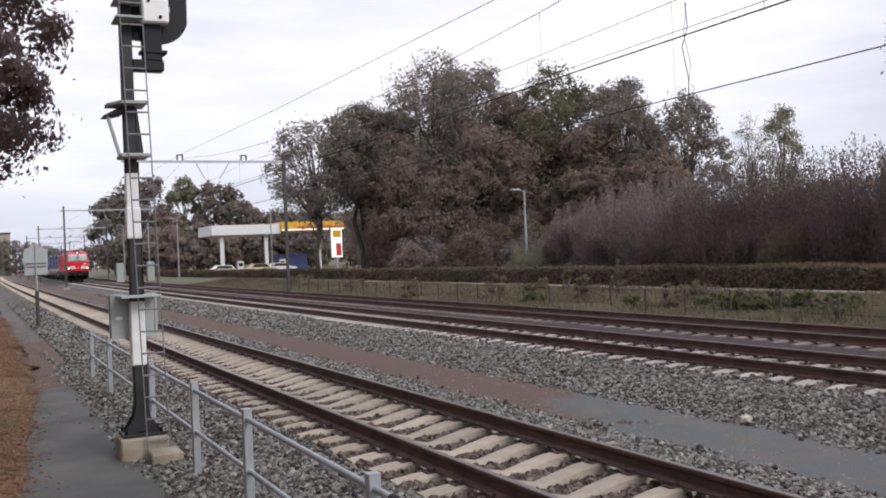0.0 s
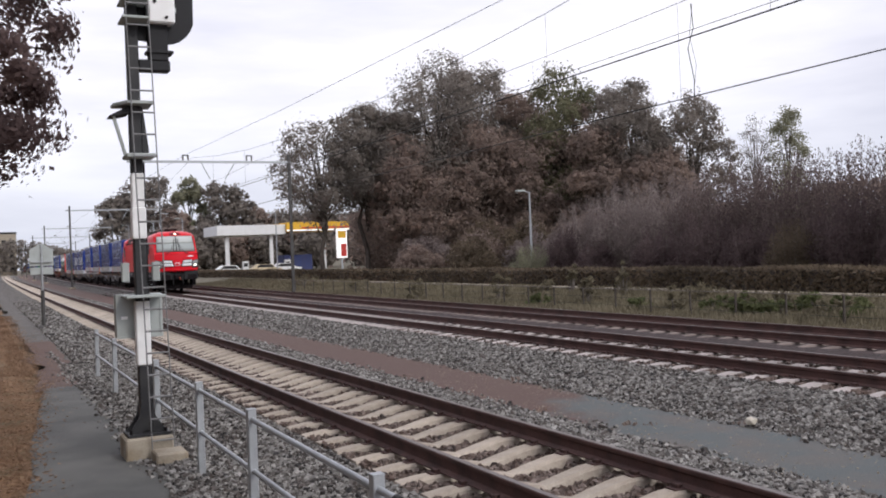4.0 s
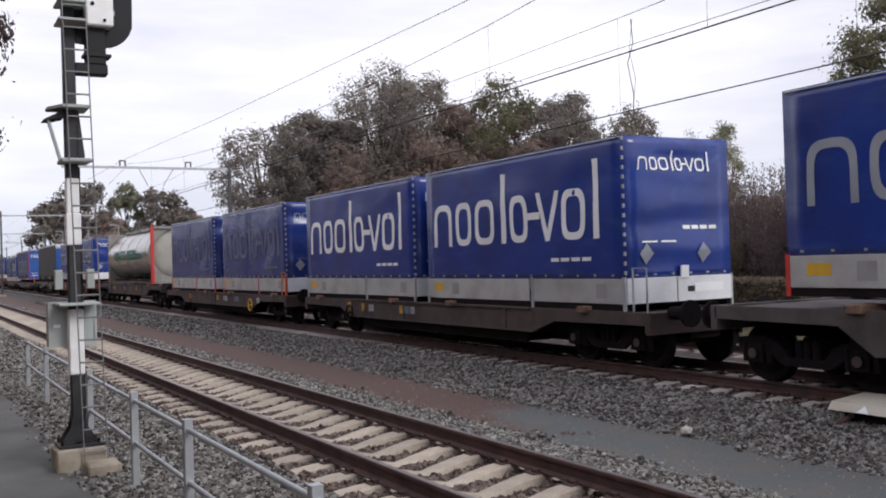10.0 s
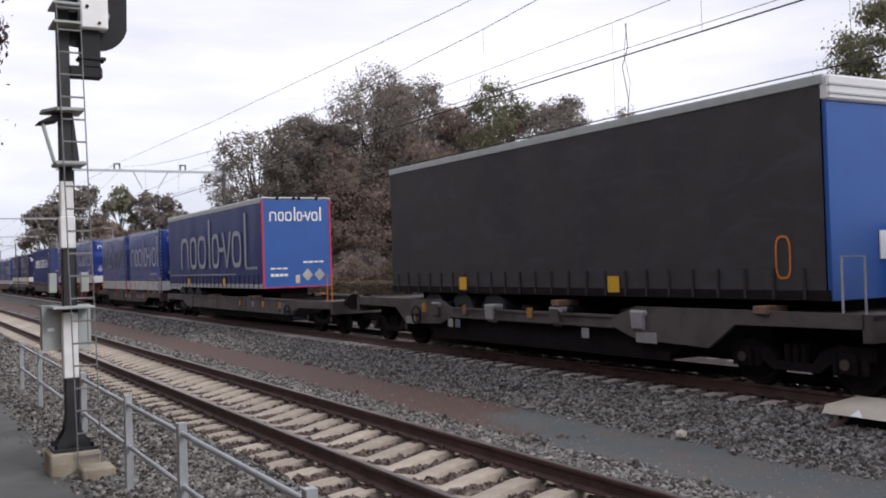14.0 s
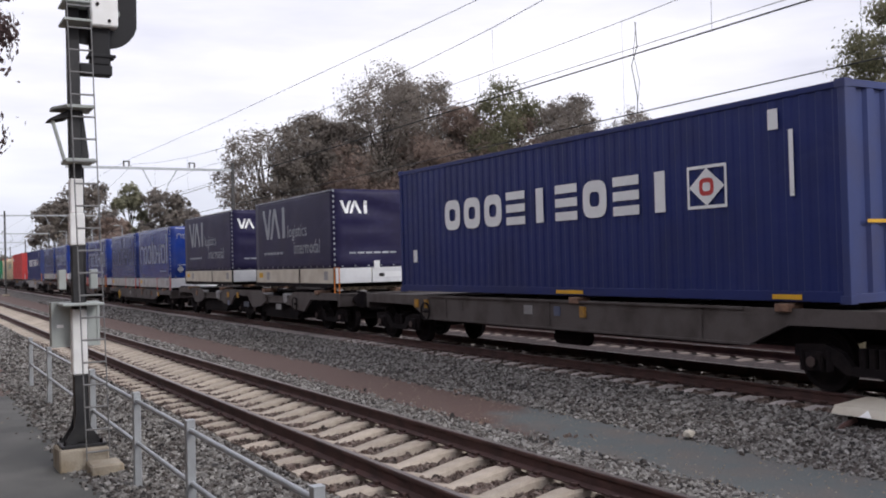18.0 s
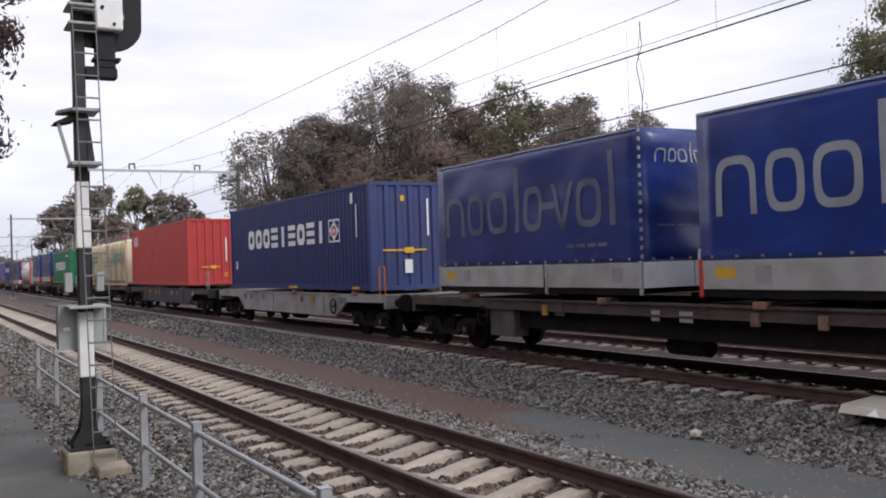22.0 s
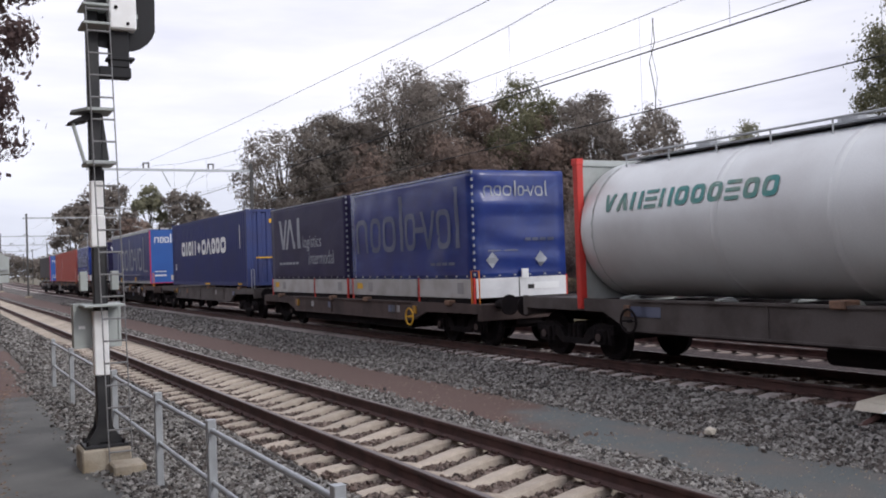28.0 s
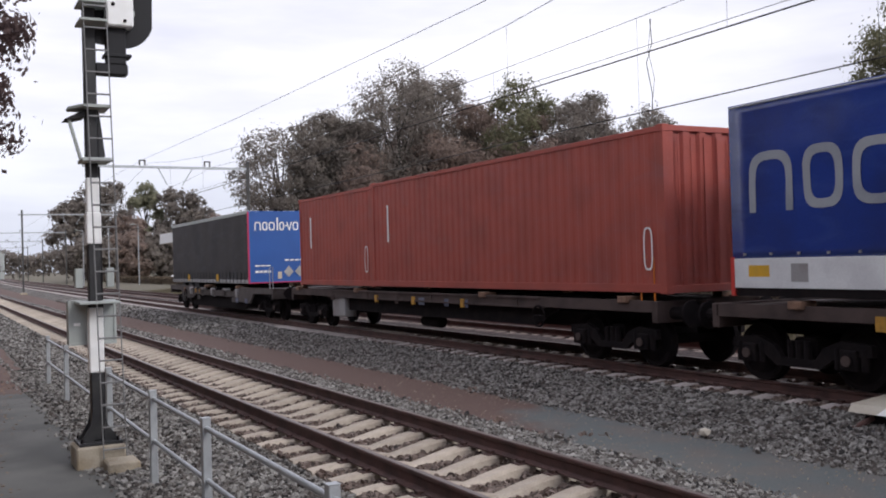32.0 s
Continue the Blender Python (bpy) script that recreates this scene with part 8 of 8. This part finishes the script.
    # pantographs
    def panto(y, raised, s):
        p = part("pantograph", box(bmesh.new(), -0.55, 0.55, y - 0.6, y + 0.6, 4.3, 4.36, 0.01), M_DARK, b, "raised pantograph" if raised else "folded pantograph")
        for x in (-0.5, 0.5):
            for dy in (-0.5, 0.5):
                part("insulator", cyl(bmesh.new(), (x, y + dy, 4.14), (x, y + dy, 4.32), 0.06, 8), M_BARK, p)
        if raised:
            k, t = y + s * 1.6, y - s * 0.8
            wire("lower_arm", [(0, y + s * 0.6, 4.36), (0, k, 5.1)], 0.045, M_GALV, p)
            wire("upper_arm", [(0, k, 5.0), (-0.25, t, 5.68), (0.25, t, 5.68), (0, k, 5.0)], 0.026, M_GALV, p)
            for dy in (-0.18, 0.18):
                wire("collector_strip", [(-0.98, t + dy, 5.56), (-0.7, t + dy, 5.72), (0.7, t + dy, 5.72), (0.98, t + dy, 5.56)], 0.03, M_DARK, p)
        else:
            for x in (-0.3, 0.0, 0.3):
                wire("lower_arm", [(x * 1.4, y - 1.1, 4.42), (x, y + 1.2, 4.5)], 0.03, M_DARK, p)
            for dy in (-0.9, -0.6):
                wire("collector_strip", [(-0.98, y + dy, 4.42), (-0.7, y + dy, 4.56), (0.7, y + dy, 4.56), (0.98, y + dy, 4.42)], 0.03, M_DARK, p)
    panto(5.3, True, 1)
    panto(L - 4.6, False, -1)
    for x in (-0.5, 0.0, 0.5):
        wire("roof_rod", [(x, 2.3, 4.4), (x * 0.8, 4.6, 4.5)], 0.03, M_DARK, b)
        rod("roof_post", (x * 0.9, 3.2, 4.1), (x * 0.9, 3.2, 4.45), 0.04, M_DARK, b, 6)
    for k in range(8):
        y = 6.2 + k * 0.75
        x = 0.35 * (-1) ** k
        rod("roof_insulator", (x, y, 4.14), (x, y, 4.42), 0.05, M_BARK, b, 8)
    wire("roof_busbar", [(0.35, 5.6, 4.44), (-0.35, 7.0, 4.46), (0.3, 9.5, 4.44), (-0.3, 12.4, 4.46)], 0.022, M_DARK, b)
    part("horn_box", box(bmesh.new(), -0.42, 0.42, 2.0, 2.35, 4.3, 4.45, 0.04), M_DARK, b)
    # front and rear faces
    for s, o, bulge in ((1, FRONT, 0.15), (-1, L, 0.3)):
        def fy(x, z):
            return face_y(x, z, bulge)
        def at(y):
            return o + s * y
        def slab(name, quad, off, mat, label="", parent=b, nu=8, nv=3):
            """A thin curved plate lying off metres before the nose: quad is lower left, lower right, upper right, upper left (x, z)."""
            bm3 = bmesh.new()
            (ax, az), (bx, bz), (cx, cz), (dx, dz) = quad
            grid = []
            for v in range(nv + 1):
                row = []
                for u in range(nu + 1):
                    p, q = u / nu, v / nv
                    x = (ax * (1 - p) + bx * p) * (1 - q) + (dx * (1 - p) + cx * p) * q
                    z = (az * (1 - p) + bz * p) * (1 - q) + (dz * (1 - p) + cz * p) * q
                    row.append(bm3.verts.new((x, at(fy(x, z) - off), z)))
                grid.append(row)
            for v in range(nv):
                for u in range(nu):
                    bm3.faces.new((grid[v][u], grid[v][u + 1], grid[v + 1][u + 1], grid[v + 1][u])).smooth = True
            ex = bmesh.ops.extrude_face_region(bm3, geom=bm3.faces[:])
            for e in ex["geom"]:
                if isinstance(e, bmesh.types.BMVert):
                    e.co.y += s * 0.03
            bmesh.ops.recalc_face_normals(bm3, faces=bm3.faces[:])
            return part(name, bm3, mat, parent, label)
        slab("windscreen_seal", [(-1.33, 2.79), (1.33, 2.79), (1.24, 3.92), (-1.24, 3.92)], 0.008, M_RUBBER, "", b, 14, 4)
        ws = slab("windscreen", [(-1.3, 2.82), (1.3, 2.82), (1.21, 3.89), (-1.21, 3.89)], 0.014, M_SCREEN, "large windscreen with the sky reflection put into its pale colour", b, 14, 4)
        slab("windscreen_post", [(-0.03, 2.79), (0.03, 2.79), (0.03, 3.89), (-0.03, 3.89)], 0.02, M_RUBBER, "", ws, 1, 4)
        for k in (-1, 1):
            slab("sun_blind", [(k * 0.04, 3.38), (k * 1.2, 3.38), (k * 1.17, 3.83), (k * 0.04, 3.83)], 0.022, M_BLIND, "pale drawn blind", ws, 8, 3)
            wire("wiper", [(0.1 * k + x, at(fy(0, z) - 0.05), z) for x, z in ((0.12 * k, 2.8), (0.06 * k, 3.2), (0.02 * k, 3.7))], 0.02, M_RUBBER, ws)
            wire("wiper_arm", [(0.62 * k, at(fy(0.62, 2.72) - 0.05), 2.7), (0.45 * k, at(fy(0.45, 2.84) - 0.05), 2.84), (0.12 * k, at(fy(0, 3.38) - 0.06), 3.38)], 0.014, M_RUBBER, ws)
            wire("wiper_mount", [(0.75 * k, at(fy(0.75, 2.7) - 0.05), 2.68), (0.5 * k, at(fy(0.5, 2.74) - 0.06), 2.74)], 0.028, M_RUBBER, ws)
        slab("top_lamp_panel", [(-0.38, 3.97), (0.38, 3.97), (0.3, 4.15), (-0.3, 4.15)], 0.012, M_LOCO_GREY, "grey panel round the top lamp")
        rod("top_lamp", (0, at(fy(0, 4.03) - 0.05), 4.03), (0, at(fy(0, 4.03) + 0.02), 4.03), 0.055, M_HEAD if s > 0 else M_LOCO_GREY, b, 14)
        for sx in (-1, 1):
            lamp = slab("lamp_housing", [(sx * 1.46, 1.68), (sx * 1.02, 1.64), (sx * 1.0, 2.16), (sx * 1.46, 2.27)], 0.012, M_RUBBER, "dark framed lamp unit")
            slab("lamp_glass", [(sx * 1.445, 1.71), (sx * 1.05, 1.68), (sx * 1.04, 2.12), (sx * 1.445, 2.22)], 0.02, M_LAMP_GLASS, "", lamp)
            rod("headlamp", (sx * 1.22, at(fy(1.22, 1.86) - 0.045), 1.86), (sx * 1.22, at(fy(1.22, 1.86)), 1.86), 0.07, M_HEAD if s > 0 else M_RED_STEEL, lamp, 14)
            slab("grille_frame", [(sx * 1.0, 1.75), (sx * 0.2, 1.75), (sx * 0.36, 2.22), (sx * 1.0, 2.27)], 0.012, M_RUBBER)
            slab("grille_strip", [(sx * 0.98, 1.79), (sx * 0.27, 1.79), (sx * 0.33, 1.96), (sx * 0.98, 1.98)], 0.024, M_LETTER_WHITE, "silver grille strip")
            slab("grille_strip", [(sx * 0.98, 2.03), (sx * 0.35, 2.01), (sx * 0.4, 2.17), (sx * 0.98, 2.22)], 0.024, M_LETTER_WHITE, "silver grille strip")
            bf = part("buffer", cyl(bmesh.new(), (sx * 0.875, at(0.1), 1.06), (sx * 0.875, at(-0.56), 1.06), 0.13, 12), M_DARK, b)
            part("buffer_head", box(bmesh.new(), sx * 0.875 - 0.3, sx * 0.875 + 0.3, at(-0.62), at(-0.56), 0.88, 1.24, 0.02), M_DARK, bf)
            part("buffer_beam_panel", box(bmesh.new(), sx * 0.45, sx * 1.35, at(0.25), at(0.08), 0.85, 1.42, 0.02), M_LOCO_GREY, b)
            wire("brake_hose", [(sx * 0.3, at(0.05), 0.95), (sx * 0.33, at(-0.1), 0.6), (sx * 0.28, at(-0.02), 0.5)], 0.025, M_RUBBER, b)
        slab("emblem", [(-0.16, 1.8), (0.16, 1.8), (0.16, 2.03), (-0.16, 2.03)], 0.014, M_LETTER_WHITE, "white framed emblem")
        slab("emblem_core", [(-0.12, 1.84), (0.12, 1.84), (0.12, 1.99), (-0.12, 1.99)], 0.02, M_LOCO_RED)
        slab("number_bar", [(0.72, 2.42), (1.1, 2.42), (1.1, 2.51), (0.72, 2.51)], 0.01, M_LETTER_WHITE)
        slab("lip", [(-1.42, 2.62), (1.42, 2.62), (1.42, 2.69), (-1.42, 2.69)], 0.03, M_LOCO_RED, "", b, 14, 1)
        slab("lower_lip", [(-1.42, 1.48), (1.42, 1.48), (1.42, 1.58), (-1.42, 1.58)], 0.03, M_LOCO_RED, "", b, 14, 1)
        part("snow_plough", prism(bmesh.new(), [(-1.05, 0.22), (1.05, 0.22), (1.1, 0.46), (-1.1, 0.46)], "y", at(0.75), at(0.62)), M_DARK, b)
        part("coupler", box(bmesh.new(), -0.22, 0.22, at(-0.3), at(0.2), 0.88, 1.2, 0.03), M_DARK, b)
        rod("coupling_hook", (0.05, at(-0.4), 1.05), (0.12, at(-0.35), 0.85), 0.05, M_WAGON_ORANGE, b, 8)
        part("buffer_beam", box(bmesh.new(), -1.4, 1.4, at(0.2), at(0.6), 0.85, 1.45, 0.02), M_LOCO_GREY, b)
        # cab door with window and grab rails
        for sx in (-1, 1):
            y0 = 2.2 - FRONT if s > 0 else 1.85
            d = part("cab_door", box(bmesh.new(), sx * 1.484, sx * 1.494, at(y0), at(y0 + 0.66), 1.62, 3.55, 0.008), M_LOCO_RED, b)
            part("door_window", box(bmesh.new(), sx * 1.494, sx * 1.5, at(y0 + 0.11), at(y0 + 0.53), 2.72, 3.46, 0.05), M_RUBBER, d, "dark door window")
            part("door_handle", box(bmesh.new(), sx * 1.494, sx * 1.53, at(y0 + 0.1), at(y0 + 0.2), 1.95, 2.05), M_GALV, d)
            for yy in (y0 - 0.08, y0 + 0.76):
                wire("grab_rail", [(sx * 1.53, at(yy), 1.75), (sx * 1.53, at(yy), 3.2)], 0.018, M_GALV, d)
            part("mirror_cover", box(bmesh.new(), sx * 1.485, sx * 1.53, at(y0 - 0.42), at(y0 - 0.14), 3.12, 3.27, 0.02), M_BOARD, b)
            for z in (0.55, 0.85, 1.15):
                part("step", box(bmesh.new(), sx * 1.25, sx * 1.47, at(y0 + 0.1), at(y0 + 0.6), z, z + 0.04), M_GALV, b)
    # emblem on the side
    for sx in (-1, 1):
        x = sx * 1.492
        bm4 = bmesh.new()
        ring_shape(bm4, 8.83, 9.46, 2.31, 2.79, x, 0.045)
        bar_shape(bm4, 8.94, 9.09, 2.4, 2.7, x)
        bar_shape(bm4, 9.19, 9.34, 2.4, 2.7, x)
        part("side_emblem", bm4, M_LETTER_WHITE, b, "white framed emblem on the side")
    # bogies
    for y in (4.3, L - 4.3):
        g = part("bogie", box(bmesh.new(), -1.0, 1.0, y - 1.3, y + 1.3, 0.5, 0.85, 0.04), M_DARK, b)
        for s in (-1, 1):
            part("bogie_frame", prism(bmesh.new(), [(y - 2.2, 0.62), (y - 2.2, 0.86), (y - 1.1, 0.92), (y - 0.6, 0.72), (y + 0.6, 0.72), (y + 1.1, 0.92), (y + 2.2, 0.86), (y + 2.2, 0.62), (y + 0.8, 0.5), (y - 0.8, 0.5)], "x", s * 1.02, s * 1.14), M_DARK, g)
            for dy in (-1.3, 1.3):
                wh = part("wheel", cyl(bmesh.new(), (s * 0.68, y + dy, 0.62), (s * 0.82, y + dy, 0.62), 0.62, 28), M_DARK, g)
                part("axle_box", box(bmesh.new(), s * 1.0, s * 1.2, y + dy - 0.2, y + dy + 0.2, 0.45, 0.78, 0.03), M_DARK, g)
                for d in (-0.38, 0.38):
                    part("spring", cyl(bmesh.new(), (s * 1.08, y + dy + d, 0.55), (s * 1.08, y + dy + d, 0.9), 0.09, 10), M_DARK, g)
            for d in (-0.35, 0.35):
                part("spring", cyl(bmesh.new(), (s * 1.1, y + d, 0.7), (s * 1.1, y + d, 1.05), 0.14, 12), M_DARK, g)
            rod("damper", (s * 1.22, y - 1.6, 0.95), (s * 1.22, y - 0.6, 0.8), 0.05, M_GALV, g, 8)
        part("sand_box", box(bmesh.new(), -1.2, 1.2, y - 2.3, y - 2.05, 0.35, 0.6, 0.02), M_DARK, g)
    return b


# matt pale base colour holds the sky reflection of the glass
M_SCREEN = material("sky_pale_windscreen_glass", (0.44, 0.48, 0.47), 0.7, 0.0, (0.36, 0.39, 0.39), 0.8, 0.7, 3, 0.0, 0.05, spec=0.3)
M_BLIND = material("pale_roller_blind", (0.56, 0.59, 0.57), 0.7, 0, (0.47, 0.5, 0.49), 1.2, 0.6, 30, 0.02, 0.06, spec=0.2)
M_LAMP_GLASS = material("lamp_cover_glass", (0.26, 0.27, 0.27), 0.1, 0, (0.3, 0.3, 0.29), 6, 0.8, 20, 0.0, 0.1, spec=0.8)
ride(loco(), 148.1)
# ---- loose ballast stones near the camera ----
def stones(name, label, n, place, height, size, mat, seed):
    """n small angular stones at place(rng, n) -> x, y, on height(x, y)."""
    rng = np.random.default_rng(seed)
    x, y = place(rng, n)
    z = height(x, y)
    base = np.array([(-1, -1, -1), (1, -1, -1), (1, 1, -1), (-1, 1, -1), (-1, -1, 1), (1, -1, 1), (1, 1, 1), (-1, 1, 1)], float)
    s = size * (0.55 + 0.9 * rng.random((n, 1, 1)) ** 1.6) * (0.65 + 0.7 * rng.random((n, 1, 3)))
    v = base[None] * (0.62 + 0.55 * rng.random((n, 8, 1))) * s * 0.5
    q = rng.normal(size=(n, 4))
    q /= np.linalg.norm(q, axis=1)[:, None]
    w, a, b, c = q.T
    R = np.stack([1 - 2 * (b * b + c * c), 2 * (a * b - c * w), 2 * (a * c + b * w), 2 * (a * b + c * w), 1 - 2 * (a * a + c * c), 2 * (b * c - a * w), 2 * (a * c - b * w), 2 * (b * c + a * w), 1 - 2 * (a * a + b * b)], 1).reshape(n, 3, 3)
    v = np.einsum("nij,nkj->nki", R, v) + np.stack([x, y, z + rng.uniform(-0.006, size * 0.32, n)], 1)[:, None]
    faces = np.array([(0, 3, 2, 1), (4, 5, 6, 7), (0, 1, 5, 4), (1, 2, 6, 5), (2, 3, 7, 6), (3, 0, 4, 7)])
    f = (faces[None] + 8 * np.arange(n)[:, None, None]).reshape(-1, 4)
    return tagged(raw(name, v.reshape(-1, 3), f, mat), label, "ballast", kind="stuff")


def spread(x0, x1, y0, y1, power=1.5):
    def go(rng, n):
        return rng.uniform(x0, x1, n), y0 + (y1 - y0) * rng.random(n) ** power
    return go


def bent(x0, x1, y0, y1, centre):
    """Strewn along a track that bends away."""
    def go(rng, n):
        y = y0 + (y1 - y0) * rng.random(n) ** 1.4
        return rng.uniform(x0, x1, n) + np.array([bend(q, centre) for q in y]), y
    return go


def between_sleepers(x0, x1, y0, y1, phase):
    def go(rng, n):
        x = rng.uniform(x0, x1, n)
        k = np.floor((y0 + (y1 - y0) * rng.random(n) ** 1.4 - phase) / SL)
        return x, phase + (k + 0.5 + rng.uniform(-0.3, 0.3, n)) * SL
    return go


def over(pts):
    xs, zs = [p[0] for p in pts], [p[1] for p in pts]
    def go(x, y):
        return np.interp(x, xs, zs)
    return go


_near = over(SIDING)
_main = over([(4.0, -0.5), (4.6, -0.4)] + ballast_profile(7.35) + ballast_profile(11.3))
stones("ballast_stones", "loose grey ballast stones beside the siding", 24000, spread(-2.98, -1.28, 5.5, 26, 1.35), _near, 0.042, M_STONE, 1)
stones("ballast_stones", "loose brownish ballast stones between the sleepers", 24000, between_sleepers(-1.25, 1.25, 4.0, 34, 12.15), over([(x, z + 0.014) for x, z in SIDING]), 0.044, M_STONE_BROWN, 2)
stones("ballast_stones", "loose grey ballast stones on the shoulder of the siding", 17000, spread(1.25, 2.55, 4.5, 28), _near, 0.042, M_STONE, 3)
stones("ballast_stones", "loose grey ballast stones on the shoulder of the main line", 32000, spread(4.08, 6.1, 6.0, 34), _main, 0.043, M_STONE, 4)
stones("ballast_stones", "dark ballast stones between the main line sleepers", 10000, between_sleepers(6.1, 8.6, 6.0, 26, 12.25), over([(0, -0.24), (20, -0.24)]), 0.056, M_STONE_BROWN, 5)


def fringe(x0, side, y0, y1):
    """Stones strewn off a shoulder: thick at x0, thin farther out, in uneven tongues."""
    def go(rng, n):
        y = y0 + (y1 - y0) * rng.random(n) ** 1.5
        w = np.array([0.06 + 0.14 * max(0.0, noise.noise((q * 0.7, x0, 3.0)) + 0.3) for q in y])
        return x0 + side * np.abs(rng.normal(0, 1, n)) * w, y
    return go


_low = over([(0, -0.445), (9, -0.445)])
stones("ballast_stones", "grey ballast stones strewn on the edge of the path", 1100, fringe(2.5, 1, 4.5, 34), _low, 0.04, M_STONE, 6)
stones("ballast_stones", "grey ballast stones strewn below the shoulder", 1300, fringe(4.2, -1, 5, 40), _low, 0.04, M_STONE, 7)
stones("ballast_stones", "grey ballast stones strewn on the footpath edge", 900, fringe(-2.95, -1, 5, 30), over([(-9, -0.43), (9, -0.43)]), 0.045, M_STONE, 8)

stones("ballast_stones", "grey ballast stones on the far shoulder of the main line", 16000, bent(4.15, 6.05, 33, 85, 7.35), _main, 0.07, M_STONE, 10)
stones("ballast_stones", "grey ballast stones on the far shoulder of the siding", 8000, bent(1.25, 2.6, 27, 75, 0.0), _near, 0.065, M_STONE, 11)
stones("ballast_stones", "grey ballast stones beside the far end of the siding", 8000, bent(-2.7, -1.28, 25, 75, 0.0), _near, 0.065, M_STONE, 12)
stones("gravel_grit", "small pale grit lying on the service path", 900, spread(2.5, 4.2, 5, 18, 1.3), over([(0, -0.44), (9, -0.44)]), 0.014, M_PLINTH, 9)


def pale_stone(x, y, r, m, label):
    bm = bmesh.new()
    bmesh.ops.create_icosphere(bm, subdivisions=1, radius=r)
    for v in bm.verts:
        v.co *= 0.75 + 0.5 * random.Random(int(v.co.x * 9e3 + v.co.z * 7e3)).random()
        v.co.z *= 0.7
    s = part("stone", bm, m)
    s.location = (x, y, -0.36)
    return tagged(s, label, "stone")


pale_stone(4.15, 9.48, 0.1, M_BOARD_CREAM, "pale cream rock lying on the ballast")
# ---- motion ----
def motions():
    """The train runs past, a little slower at first: every wagon and load on it goes the same way."""
    def gone(t):
        return SPEED * t + 0.55 * max(0.0, 8.6 - t)

    times = [0, 1 / 30, 2 / 30] + [k for k in range(1, 8)] + [8, 8.3, 8.6, 8.9] + [k for k in range(9, 32)] + [32 - 2 / 30, 32 - 1 / 30, 32]
    for ob, y in riding:
        rows = []
        for t in times:
            p = y - gone(t)
            q = min(max(p, 0.0), 420.0)
            rows.append((t, pose(MAIN_X + bend(q), p, 0, 0, 0, -math.degrees(1.4e-4 * q))))
        walk(ob, rows)


motions()
